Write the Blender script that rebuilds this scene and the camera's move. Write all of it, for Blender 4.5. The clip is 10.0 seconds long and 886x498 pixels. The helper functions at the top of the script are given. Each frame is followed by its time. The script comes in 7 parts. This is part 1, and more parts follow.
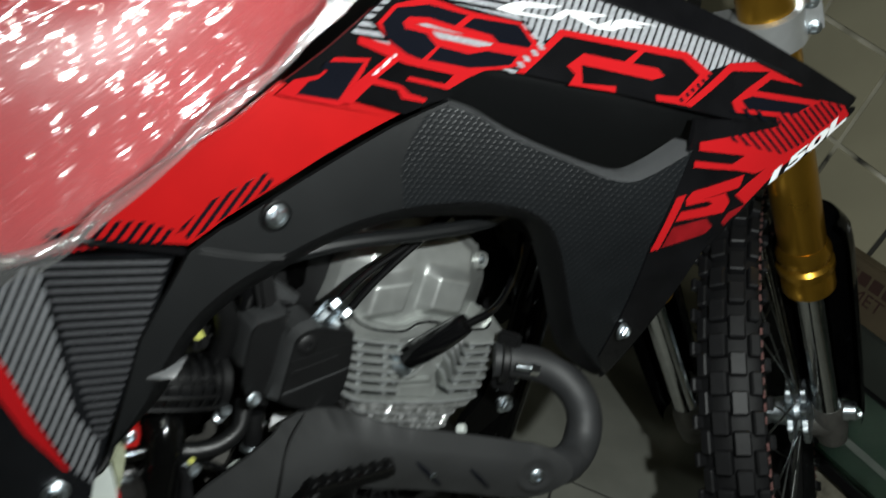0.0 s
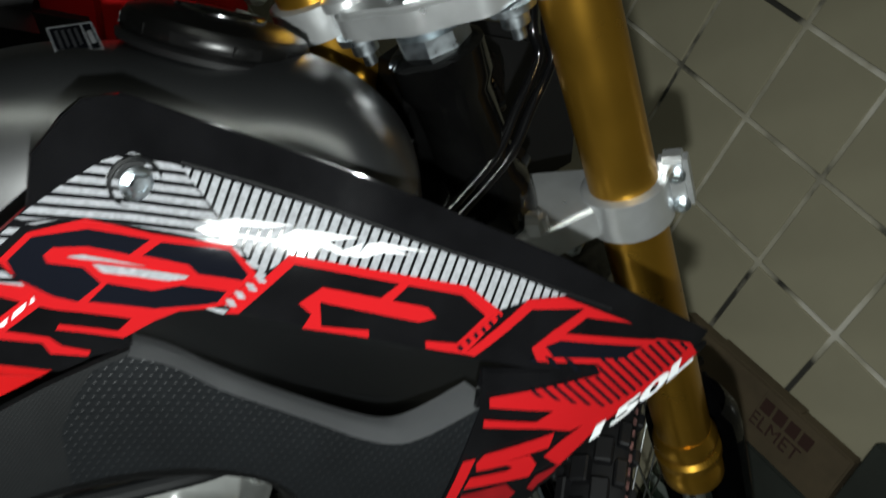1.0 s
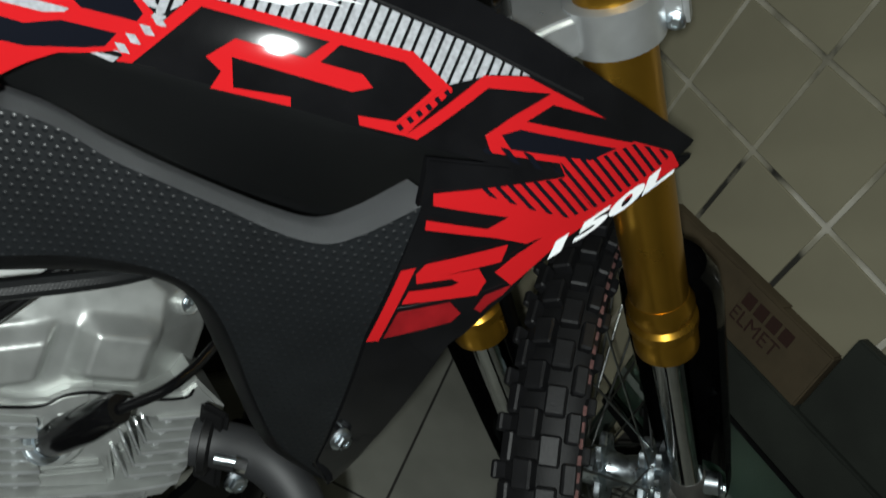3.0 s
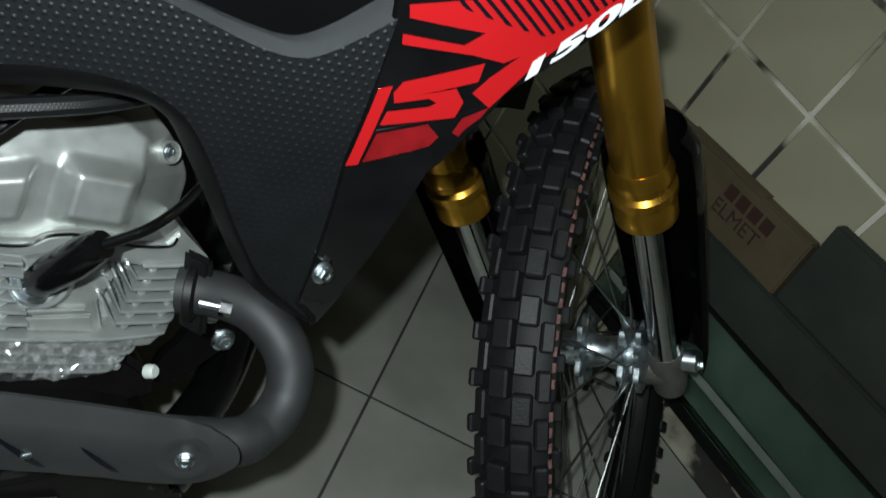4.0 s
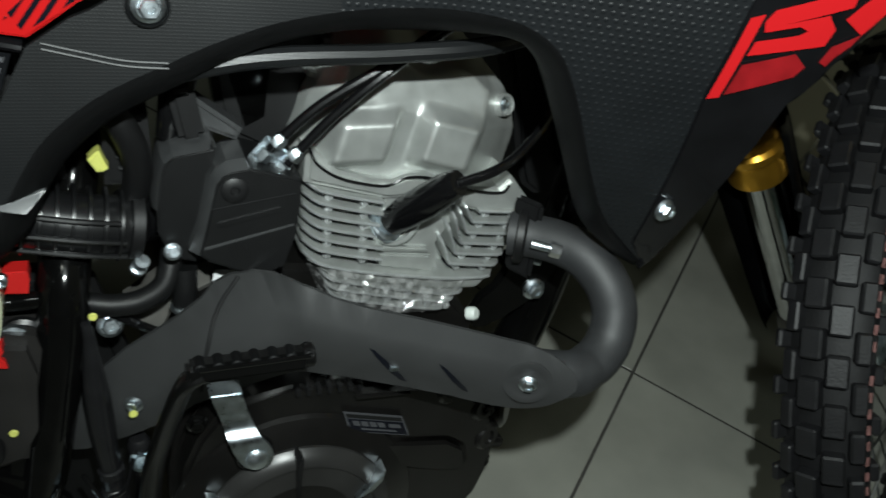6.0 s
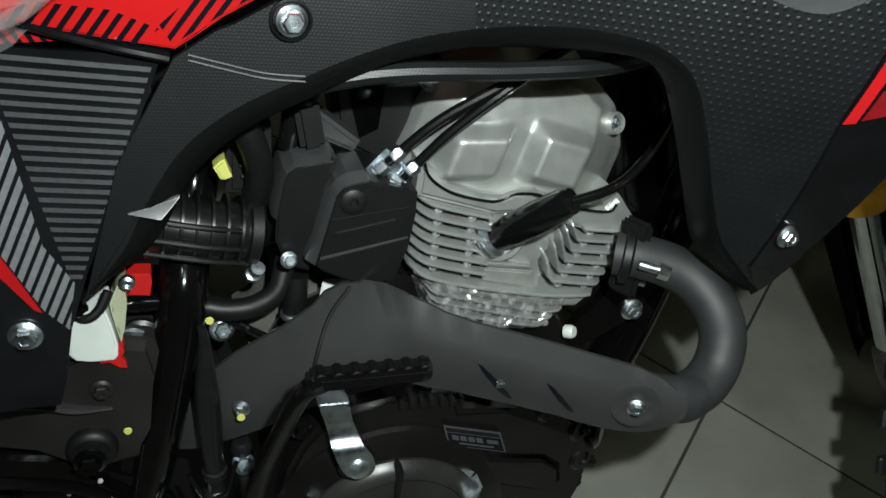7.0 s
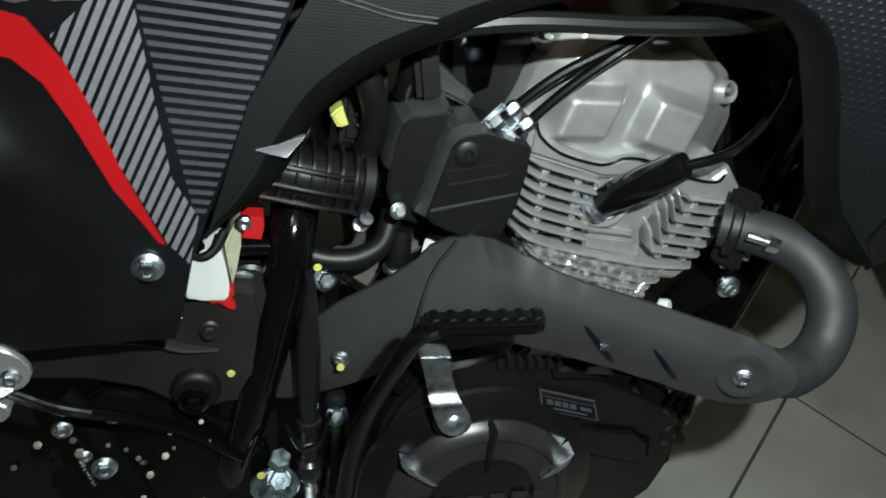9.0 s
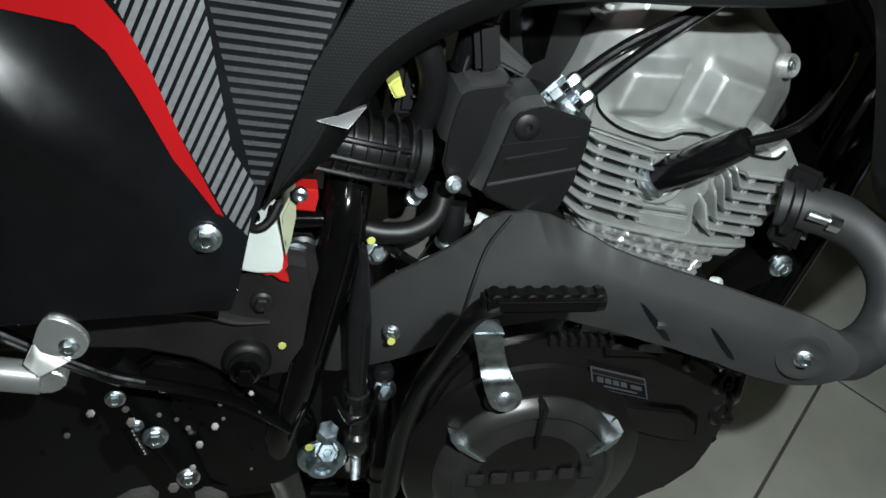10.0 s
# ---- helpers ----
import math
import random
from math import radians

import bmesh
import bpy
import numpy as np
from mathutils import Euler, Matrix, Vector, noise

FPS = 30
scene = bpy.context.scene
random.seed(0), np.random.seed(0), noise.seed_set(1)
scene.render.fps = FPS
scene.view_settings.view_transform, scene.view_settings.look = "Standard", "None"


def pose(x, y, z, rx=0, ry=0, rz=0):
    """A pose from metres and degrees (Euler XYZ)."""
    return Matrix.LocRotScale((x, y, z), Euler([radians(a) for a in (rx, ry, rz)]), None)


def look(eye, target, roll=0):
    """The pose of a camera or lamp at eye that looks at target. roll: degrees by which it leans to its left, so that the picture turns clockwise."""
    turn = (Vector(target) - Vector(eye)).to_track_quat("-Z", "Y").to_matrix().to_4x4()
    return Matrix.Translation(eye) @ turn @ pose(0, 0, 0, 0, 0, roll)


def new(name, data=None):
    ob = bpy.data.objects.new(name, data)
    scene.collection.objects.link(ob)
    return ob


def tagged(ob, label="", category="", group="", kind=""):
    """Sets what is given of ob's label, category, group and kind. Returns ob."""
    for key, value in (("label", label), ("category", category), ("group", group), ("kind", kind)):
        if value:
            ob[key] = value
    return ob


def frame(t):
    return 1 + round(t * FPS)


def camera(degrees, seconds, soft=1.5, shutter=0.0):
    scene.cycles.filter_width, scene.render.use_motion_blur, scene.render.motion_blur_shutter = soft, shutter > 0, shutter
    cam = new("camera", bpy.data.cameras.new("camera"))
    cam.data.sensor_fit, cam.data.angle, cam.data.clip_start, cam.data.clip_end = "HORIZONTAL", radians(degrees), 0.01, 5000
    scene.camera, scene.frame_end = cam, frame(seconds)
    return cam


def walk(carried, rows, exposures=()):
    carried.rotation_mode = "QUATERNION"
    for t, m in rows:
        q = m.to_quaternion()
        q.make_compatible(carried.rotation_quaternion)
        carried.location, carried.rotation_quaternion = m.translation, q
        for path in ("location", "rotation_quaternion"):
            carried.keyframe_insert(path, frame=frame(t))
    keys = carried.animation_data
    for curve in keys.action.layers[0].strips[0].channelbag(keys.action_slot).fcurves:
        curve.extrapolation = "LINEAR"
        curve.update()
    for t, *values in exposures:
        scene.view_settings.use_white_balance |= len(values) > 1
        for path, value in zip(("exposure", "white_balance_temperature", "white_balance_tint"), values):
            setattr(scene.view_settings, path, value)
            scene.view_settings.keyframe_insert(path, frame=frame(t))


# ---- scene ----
# ---- camera and walk ----
cam = camera(56.74, 10.0, soft=1.6, shutter=0.35)
ROWS = [
    (0, -0.4679, -0.3602, 0.9412, 58.93, -14.87, -30.52),
    (0.5, -0.3389, -0.2809, 0.9869, 59.34, -15.13, -33.48),
    (0.6, -0.3223, -0.2814, 0.9934, 59.9, -15.58, -33.32),
    (1, -0.2431, -0.242, 1.0321, 59.99, -17.67, -30.86),
    (1.5, -0.2124, -0.2003, 1.0474, 60.42, -18.57, -29.27),
    (2, -0.1869, -0.21, 1.0146, 60.19, -19.12, -29.14),
    (2.5, -0.1812, -0.2321, 0.9721, 57.25, -20.16, -29.41),
    (3, -0.1848, -0.2532, 0.9468, 54.34, -20.42, -29.77),
    (3.2, -0.1867, -0.2629, 0.9402, 53.51, -20.65, -30.02),
    (4.3, -0.1877, -0.3091, 0.8994, 49.49, -20.32, -30.61),
    (4.5, -0.1916, -0.3121, 0.8974, 49.4, -19.61, -30.43),
    (5, -0.219, -0.3118, 0.8878, 48.9, -16.52, -27.68),
    (5.5, -0.2454, -0.3127, 0.8731, 47.73, -14.4, -23.23),
    (6, -0.2773, -0.3108, 0.8685, 46.98, -12.07, -18.53),
    (7.3, -0.3142, -0.2951, 0.86, 46.71, -11.07, -13.52),
    (7.5, -0.3142, -0.2961, 0.8579, 46.6, -10.98, -13.04),
    (8, -0.3133, -0.3007, 0.8574, 46.55, -10.67, -12.37),
    (8.5, -0.3233, -0.3039, 0.854, 46.37, -10.46, -11.47),
    (9, -0.3507, -0.3068, 0.8343, 45.89, -10.74, -9.91),
    (9.5, -0.3682, -0.3086, 0.8188, 44.45, -10.55, -8.48),
    (10, -0.3716, -0.297, 0.8258, 43.67, -10.37, -8.38),
]
walk(cam, [(t, pose(x, y, z, rx, ry, rz)) for t, x, y, z, rx, ry, rz in ROWS],
     [(0.0, -0.3, 6500, 10), (0.5, -0.2, 6500, 10), (1.0, -0.25, 6500, 10), (1.5, -0.25, 6500, 10), (2.5, -0.35, 6500, 10), (3.2, -0.25, 6400, 9), (4.5, 0.1, 6100, 6), (5.0, 0.08, 6150, 6), (6.0, 0.12, 6350, 6), (8.0, 0.24, 6450, 8), (9.0, 0.38, 6400, 9), (9.5, 0.38, 6300, 10), (10.0, 0.45, 6250, 10)])

# ---- light ----
world = bpy.data.worlds.new("night_room")
scene.world = world
world.use_nodes = True
world.node_tree.nodes["Background"].inputs[0].default_value = (0.5, 0.55, 0.5, 1)
world.node_tree.nodes["Background"].inputs[1].default_value = 0.006


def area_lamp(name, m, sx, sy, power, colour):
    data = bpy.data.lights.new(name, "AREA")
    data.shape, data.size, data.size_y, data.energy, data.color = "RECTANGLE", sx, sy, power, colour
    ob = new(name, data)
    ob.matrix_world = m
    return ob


# an unseen fill lamp added overhead, and the small torch that the film maker holds beside the lens
area_lamp("overhead_fill_light", look((-0.9, -0.6, 2.55), (0.0, 0.1, 0.4)), 1.2, 0.08, 9.0, (0.93, 1.0, 0.9))
torch = bpy.data.lights.new("torch_light", "SPOT")
torch.energy, torch.shadow_soft_size, torch.color = 25.5, 0.008, (0.94, 1.0, 0.975)
torch.spot_size, torch.spot_blend = radians(150), 1.0
torch_ob = new("torch_light", torch)
torch_ob.matrix_world = look((-0.250, -0.300, 0.970), (0.02, 0.10, 0.56))


# ---- materials ----
def mat(name, base, rough=0.5, metal=0.0, grain=0.0, scale=200.0, vary=0.0, vscale=8.0, coat=0.0, spec=0.5, rvary=0.0):
    """A Principled material with grain relief, slow colour drift and uneven gloss."""
    m = bpy.data.materials.new(name)
    m.use_nodes = True
    nt = m.node_tree
    b = nt.nodes["Principled BSDF"]
    b.inputs["Base Color"].default_value = (*base, 1)
    b.inputs["Roughness"].default_value = rough
    b.inputs["Metallic"].default_value = metal
    b.inputs["Coat Weight"].default_value = coat
    b.inputs["Coat Roughness"].default_value = 0.06
    b.inputs["Specular IOR Level"].default_value = spec
    tc = nt.nodes.new("ShaderNodeTexCoord")
    if vary or rvary:
        n = nt.nodes.new("ShaderNodeTexNoise")
        n.inputs["Scale"].default_value = vscale
        n.inputs["Detail"].default_value = 5.0
        nt.links.new(tc.outputs["Object"], n.inputs["Vector"])
        if vary:
            r = nt.nodes.new("ShaderNodeValToRGB")
            r.color_ramp.elements[0].position, r.color_ramp.elements[1].position = 0.3, 0.7
            r.color_ramp.elements[0].color = (*[c * (1 - vary) for c in base], 1)
            r.color_ramp.elements[1].color = (*[min(1, c * (1 + vary)) for c in base], 1)
            nt.links.new(n.outputs["Fac"], r.inputs["Fac"])
            nt.links.new(r.outputs["Color"], b.inputs["Base Color"])
        if rvary:
            g = nt.nodes.new("ShaderNodeMapRange")
            g.inputs["From Min"].default_value, g.inputs["From Max"].default_value = 0.3, 0.7
            g.inputs["To Min"].default_value, g.inputs["To Max"].default_value = max(0.02, rough - rvary), min(1, rough + rvary)
            nt.links.new(n.outputs["Fac"], g.inputs["Value"])
            nt.links.new(g.outputs["Result"], b.inputs["Roughness"])
    if grain:
        n2 = nt.nodes.new("ShaderNodeTexNoise")
        n2.inputs["Scale"].default_value = scale
        n2.inputs["Detail"].default_value = 3.0
        nt.links.new(tc.outputs["Object"], n2.inputs["Vector"])
        bp = nt.nodes.new("ShaderNodeBump")
        bp.inputs["Strength"].default_value = grain
        bp.inputs["Distance"].default_value = 0.001
        nt.links.new(n2.outputs["Fac"], bp.inputs["Height"])
        nt.links.new(bp.outputs["Normal"], b.inputs["Normal"])
    return m


def honeycomb(name, base, rough, cell, depth, spec=0.5):
    """Matte moulded plastic with a fine honeycomb relief in the x-z plane."""
    m = mat(name, base, rough, vary=0.15, vscale=30.0, spec=spec)
    nt = m.node_tree
    b = nt.nodes["Principled BSDF"]
    tc = next(n for n in nt.nodes if n.type == "TEX_COORD")
    mp = nt.nodes.new("ShaderNodeMapping")
    mp.inputs["Scale"].default_value = (1 / cell, 0, 1 / cell)
    nt.links.new(tc.outputs["Object"], mp.inputs["Vector"])

    def vmath(op, a, c):
        n = nt.nodes.new("ShaderNodeVectorMath")
        n.operation = op
        for i, v in enumerate((a, c)):
            if isinstance(v, tuple):
                n.inputs[i].default_value = v
            elif v is not None:
                nt.links.new(v, n.inputs[i])
        return n

    def grid(shift):
        moved = vmath("ADD", mp.outputs[0], shift)
        wrapped = vmath("MODULO", vmath("ADD", moved.outputs[0], (500.0, 0, 866.0254)).outputs[0], (1.0, 1.0, 1.7320508))
        return vmath("LENGTH", vmath("SUBTRACT", wrapped.outputs[0], (0.5, 0, 0.8660254)).outputs[0], None).outputs["Value"]

    near = nt.nodes.new("ShaderNodeMath")
    near.operation = "MINIMUM"
    nt.links.new(grid((0.0, 0, 0.0)), near.inputs[0])
    nt.links.new(grid((0.5, 0, 0.8660254)), near.inputs[1])
    edge = nt.nodes.new("ShaderNodeMapRange")
    edge.inputs["From Min"].default_value, edge.inputs["From Max"].default_value = 0.10, 0.30
    edge.inputs["To Min"].default_value, edge.inputs["To Max"].default_value = 1.0, 0.0
    nt.links.new(near.outputs[0], edge.inputs["Value"])
    bp = nt.nodes.new("ShaderNodeBump")
    bp.inputs["Strength"].default_value, bp.inputs["Distance"].default_value = 1.0, depth
    nt.links.new(edge.outputs["Result"], bp.inputs["Height"])
    nt.links.new(bp.outputs["Normal"], b.inputs["Normal"])
    return m


MATTE = honeycomb("moulded_plastic", (0.0052, 0.0060, 0.0069), 0.38, 0.0048, 0.00026, 0.35)
SATIN = honeycomb("satin_plastic", (0.0054, 0.0059, 0.0064), 0.42, 0.0021, 0.00005, 0.4)
EDGEB = mat("smooth_black_edge", (0.0065, 0.0067, 0.0072), 0.44, vary=0.15, spec=0.4)
# black shroud edges made grey: their sheen is put into this colour
SILVERY = mat("painted_sheen_grey", (0.105, 0.108, 0.112), 0.34, grain=0.12, scale=900, vary=0.12)
GLOSS = mat("gloss_black_plastic", (0.0040, 0.0040, 0.0045), 0.045, vary=0.3, rvary=0.01, vscale=25, spec=0.42)
PAINT = mat("black_frame_paint", (0.0022, 0.0022, 0.0022), 0.10, spec=0.4, vary=0.3, vscale=40, grain=0.16, scale=80)
DULL = mat("dull_black", (0.0035, 0.0035, 0.0038), 0.5, grain=0.1, scale=700, vary=0.3, spec=0.35)
# blacker than the shroud: the shade of the intake hollow is in this colour
POCKET = mat("shaded_pocket_plastic", (0.0030, 0.0033, 0.0036), 0.5, grain=0.05, scale=1500, vary=0.2, spec=0.25)
VOID = mat("recess_black", (0.0016, 0.0017, 0.0019), 0.6, vary=0.3, spec=0.12)
TANK = mat("tank_black", (0.0085, 0.0090, 0.0096), 0.30, grain=0.02, scale=1800, vary=0.15, spec=0.9)
RED = mat("red_plastic", (0.35, 0.0055, 0.006), 0.24, vary=0.12, coat=0.3, vscale=12)
VINYL = mat("red_vinyl", (0.54, 0.010, 0.018), 0.35, grain=0.1, scale=900, vary=0.10, vscale=14)
DRED = mat("red_decal", (0.34, 0.0080, 0.0100), 0.03, spec=0.2, vary=0.05)
FADED = mat("faded_red_decal", (0.16, 0.005, 0.007), 0.3, vary=0.3, vscale=60, coat=0.2)
TAILB = mat("panel_black", (0.0046, 0.0050, 0.0060), 0.24, coat=0.25, vary=0.3, rvary=0.07, vscale=14)
DWHITE = mat("white_decal", (0.62, 0.63, 0.64), 0.03, spec=0.2, vary=0.04)
DSILVER = mat("silver_decal", (0.24, 0.247, 0.262), 0.03, spec=0.2, vary=0.22, vscale=420)
DBLACK = mat("black_decal", (0.0042, 0.0048, 0.0075), 0.03, spec=0.3, vary=0.2)
PSILVER = mat("panel_silver_print", (0.165, 0.17, 0.18), 0.38, metal=0.2, grain=0.2, scale=1500, vary=0.12, vscale=300)
LEVER = mat("lever_black", (0.0020, 0.0020, 0.0020), 0.32, spec=0.28, grain=0.05, scale=300, vary=0.2)
DGREY = mat("grey_decal", (0.043, 0.044, 0.048), 0.4, grain=0.2, scale=1500, vary=0.15, vscale=300)
CAST = mat("cast_aluminium", (0.46, 0.475, 0.46), 0.40, metal=0.72, grain=0.06, scale=1600, vary=0.07, vscale=60, rvary=0.05)
ALLOY = mat("painted_alloy", (0.60, 0.615, 0.62), 0.32, metal=0.75, grain=0.06, scale=900, vary=0.06, vscale=50, rvary=0.05)
ZINC = mat("zinc_plated", (0.60, 0.66, 0.70), 0.33, metal=1.0, grain=0.06, scale=600, vary=0.15, vscale=120, rvary=0.08)
CHROME = mat("chrome", (0.62, 0.63, 0.64), 0.09, metal=1.0, vary=0.1, rvary=0.04, vscale=60)
GOLD = mat("gold_anodised", (0.48, 0.255, 0.03), 0.29, metal=0.9, vary=0.04, vscale=30, rvary=0.02)
# darker copy of the knob rubber: shade between the knobs put into the colour
CARCASS = mat("shaded_tyre_rubber", (0.0035, 0.0035, 0.004), 0.6, grain=0.2, scale=500, vary=0.35, vscale=60, spec=0.3)
LUG = mat("dull_cast_lug", (0.13, 0.125, 0.115), 0.45, metal=0.4, grain=0.06, scale=900, vary=0.2, vscale=50)
RUBBER = mat("tyre_rubber", (0.0062, 0.0062, 0.0070), 0.52, spec=0.35, grain=0.3, scale=500, vary=0.35, vscale=60)
PINK = mat("pink_tyre_line", (0.26, 0.13, 0.12), 0.7, vary=0.3, vscale=150)
SPOKE = mat("steel_spoke", (0.30, 0.31, 0.31), 0.32, metal=1.0, vary=0.3, vscale=60)
HOSE = mat("rubber_hose", (0.0035, 0.0035, 0.0038), 0.15, grain=0.05, scale=400, vary=0.2)
SHIELD = mat("heat_shield_coat", (0.020, 0.0205, 0.021), 0.55, grain=0.10, scale=2400, vary=0.14, vscale=25)
PIPE = mat("exhaust_coat", (0.0165, 0.0172, 0.0185), 0.58, grain=0.12, scale=1800, vary=0.25, vscale=40)
CASE = mat("engine_case_paint", (0.0050, 0.0047, 0.0045), 0.28, metal=0.05, grain=0.06, scale=900, vary=0.25, vscale=30, coat=0.25)
# greyer than the case: reflected light on ring and marks put into the colour
RING = mat("painted_reflection_grey", (0.022, 0.0215, 0.021), 0.34, metal=0.25, grain=0.06, scale=900, vary=0.2, vscale=40)
BOOTR = mat("boot_rubber", (0.0075, 0.0075, 0.0082), 0.27, grain=0.05, scale=700, vary=0.2, vscale=60)
BLUEZ = mat("blue_zinc_plated", (0.36, 0.44, 0.49), 0.40, metal=1.0, grain=0.10, scale=500, vary=0.25, vscale=150, rvary=0.1)
SWING = mat("swingarm_paint", (0.0125, 0.0117, 0.0113), 0.42, grain=0.10, scale=1200, vary=0.35, vscale=20)
FLUID = mat("brake_fluid_window", (0.34, 0.36, 0.25), 0.3, vary=0.08, vscale=80)
MILK = mat("milky_plastic", (0.56, 0.60, 0.57), 0.40, vary=0.05, vscale=60)
REDRUB = mat("red_rubber", (0.42, 0.010, 0.009), 0.45, vary=0.1)
YELLOW = mat("yellow_mark", (0.52, 0.53, 0.13), 0.5, vary=0.1)
DUCTR = mat("duct_rubber", (0.0058, 0.0059, 0.0063), 0.30, grain=0.06, scale=900, vary=0.2, vscale=60, coat=0.1)
GREYC = mat("grey_plastic", (0.0048, 0.0049, 0.0052), 0.38, grain=0.12, scale=1500, vary=0.15, vscale=40)
FLOORT = mat("floor_tile", (0.27, 0.272, 0.238), 0.13, grain=0.03, scale=60, vary=0.18, vscale=6, rvary=0.06)
WALLT = mat("wall_tile", (0.345, 0.318, 0.226), 0.2, grain=0.05, scale=40, vary=0.10, vscale=5, rvary=0.06)
GROUT = mat("light_grout", (0.56, 0.535, 0.46), 0.8, grain=0.4, scale=300, vary=0.72, vscale=5.5)
for node in GROUT.node_tree.nodes:          # pale and dark stretches of the joints
    if node.type == "VALTORGB":
        node.color_ramp.elements[0].position, node.color_ramp.elements[1].position = 0.41, 0.575
        node.color_ramp.elements[0].color, node.color_ramp.elements[1].color = (0.035, 0.033, 0.028, 1), (0.62, 0.59, 0.51, 1)
        node.color_ramp.elements.new(0.45).color = (0.30, 0.28, 0.215, 1)
        node.color_ramp.elements.new(0.515).color = (0.46, 0.43, 0.34, 1)
FGROUT = mat("dark_grout", (0.04, 0.038, 0.034), 0.85, grain=0.4, scale=300, vary=0.3, vscale=14)
PLASTER = mat("wall_plaster", (0.25, 0.25, 0.225), 0.8, grain=0.2, scale=80, vary=0.1, vscale=3)
CARD = mat("cardboard", (0.085, 0.062, 0.034), 0.75, grain=0.25, scale=200, vary=0.2, vscale=18)
DCARD = mat("dark_carton", (0.020, 0.024, 0.019), 0.7, grain=0.25, scale=200, vary=0.3, vscale=12)
PRINT = mat("box_print", (0.036, 0.013, 0.008), 0.7, vary=0.15)
CASEB = mat("pale_green_panel", (0.165, 0.188, 0.168), 0.4, vary=0.25, vscale=9)
# paler copy of the grey plastic; bevels carry the torch's light in their colour
GREYB = mat("grey_plastic_and_lit_bevels", (0.030, 0.031, 0.032), 0.42, grain=0.12, scale=1500, vary=0.15, vscale=60)
STEELF = mat("cabinet_frame", (0.09, 0.115, 0.098), 0.35, metal=0.5, vary=0.2, vscale=20)


def glass(name, tint, rough=0.02):
    m = bpy.data.materials.new(name)
    m.use_nodes = True
    b = m.node_tree.nodes["Principled BSDF"]
    b.inputs["Base Color"].default_value = (*tint, 1)
    b.inputs["Roughness"].default_value = rough
    b.inputs["Transmission Weight"].default_value = 1.0
    b.inputs["IOR"].default_value = 1.45
    return m


GLASS = glass("green_glass", (0.78, 0.92, 0.85))


def film_mat(name, shine=0.24, haze_share=0.02, blotch=0.0):
    """Thin clear film: mostly see-through, with a bright gloss on its creases."""
    m = bpy.data.materials.new(name)
    m.use_nodes = True
    nt = m.node_tree
    nt.nodes.remove(nt.nodes["Principled BSDF"])
    out = nt.nodes["Material Output"]
    clear, gloss, haze = nt.nodes.new("ShaderNodeBsdfTransparent"), nt.nodes.new("ShaderNodeBsdfAnisotropic"), nt.nodes.new("ShaderNodeBsdfDiffuse")
    gloss.inputs["Roughness"].default_value = 0.11
    haze.inputs["Color"].default_value = (0.8, 0.8, 0.8, 1)
    a, b = nt.nodes.new("ShaderNodeMixShader"), nt.nodes.new("ShaderNodeMixShader")
    a.inputs[0].default_value, b.inputs[0].default_value = shine, haze_share
    nt.links.new(clear.outputs[0], a.inputs[1])
    nt.links.new(gloss.outputs[0], a.inputs[2])
    nt.links.new(a.outputs[0], b.inputs[1])
    nt.links.new(haze.outputs[0], b.inputs[2])
    nt.links.new(b.outputs[0], out.inputs["Surface"])
    tc, n, bp = nt.nodes.new("ShaderNodeTexCoord"), nt.nodes.new("ShaderNodeTexNoise"), nt.nodes.new("ShaderNodeBump")
    n.inputs["Scale"].default_value, n.inputs["Detail"].default_value = 42.0, 2.5
    bp.inputs["Strength"].default_value, bp.inputs["Distance"].default_value = 1.0, 0.010
    mp = nt.nodes.new("ShaderNodeMapping")
    mp.vector_type = "TEXTURE"
    mp.inputs["Rotation"].default_value = (0.0, radians(-40), 0.0)
    mp.inputs["Scale"].default_value = (3.4, 0.75, 0.55)
    nt.links.new(tc.outputs["Object"], mp.inputs["Vector"])
    nt.links.new(mp.outputs["Vector"], n.inputs["Vector"])
    nt.links.new(n.outputs["Fac"], bp.inputs["Height"])
    nt.links.new(bp.outputs["Normal"], gloss.inputs["Normal"])
    # white blotches: highlights on the creases painted into the haze
    if blotch:
        spots, ramp_s = nt.nodes.new("ShaderNodeTexNoise"), nt.nodes.new("ShaderNodeMapRange")
        spots.inputs["Scale"].default_value, spots.inputs["Detail"].default_value = 170.0, 3.0
        ramp_s.inputs["From Min"].default_value, ramp_s.inputs["From Max"].default_value = 0.48, 0.64
        ramp_s.inputs["To Min"].default_value, ramp_s.inputs["To Max"].default_value = haze_share, blotch
        nt.links.new(tc.outputs["Object"], spots.inputs["Vector"])
        nt.links.new(spots.outputs["Fac"], ramp_s.inputs["Value"])
        nt.links.new(ramp_s.outputs["Result"], b.inputs[0])
    return m


FILM = film_mat("clear_film", 0.24, 0.07)
WRAP = film_mat("clear_film_painted_glints", 0.20, 0.03, 0.20)


# ---- mesh tools ----
def part(name, bm, material, parent=None, label="", sharp=35.0):
    """Links a bmesh as one mesh object under a thing or a part."""
    me = bpy.data.meshes.new(name)
    bm.to_mesh(me)
    bm.free()
    for p in me.polygons:
        p.use_smooth = True
    me.set_sharp_from_angle(angle=radians(sharp))
    me.materials.append(material)
    ob = new(name, me)
    if parent is not None:
        ob.parent = parent
    if label:
        ob["label"] = label
    return ob


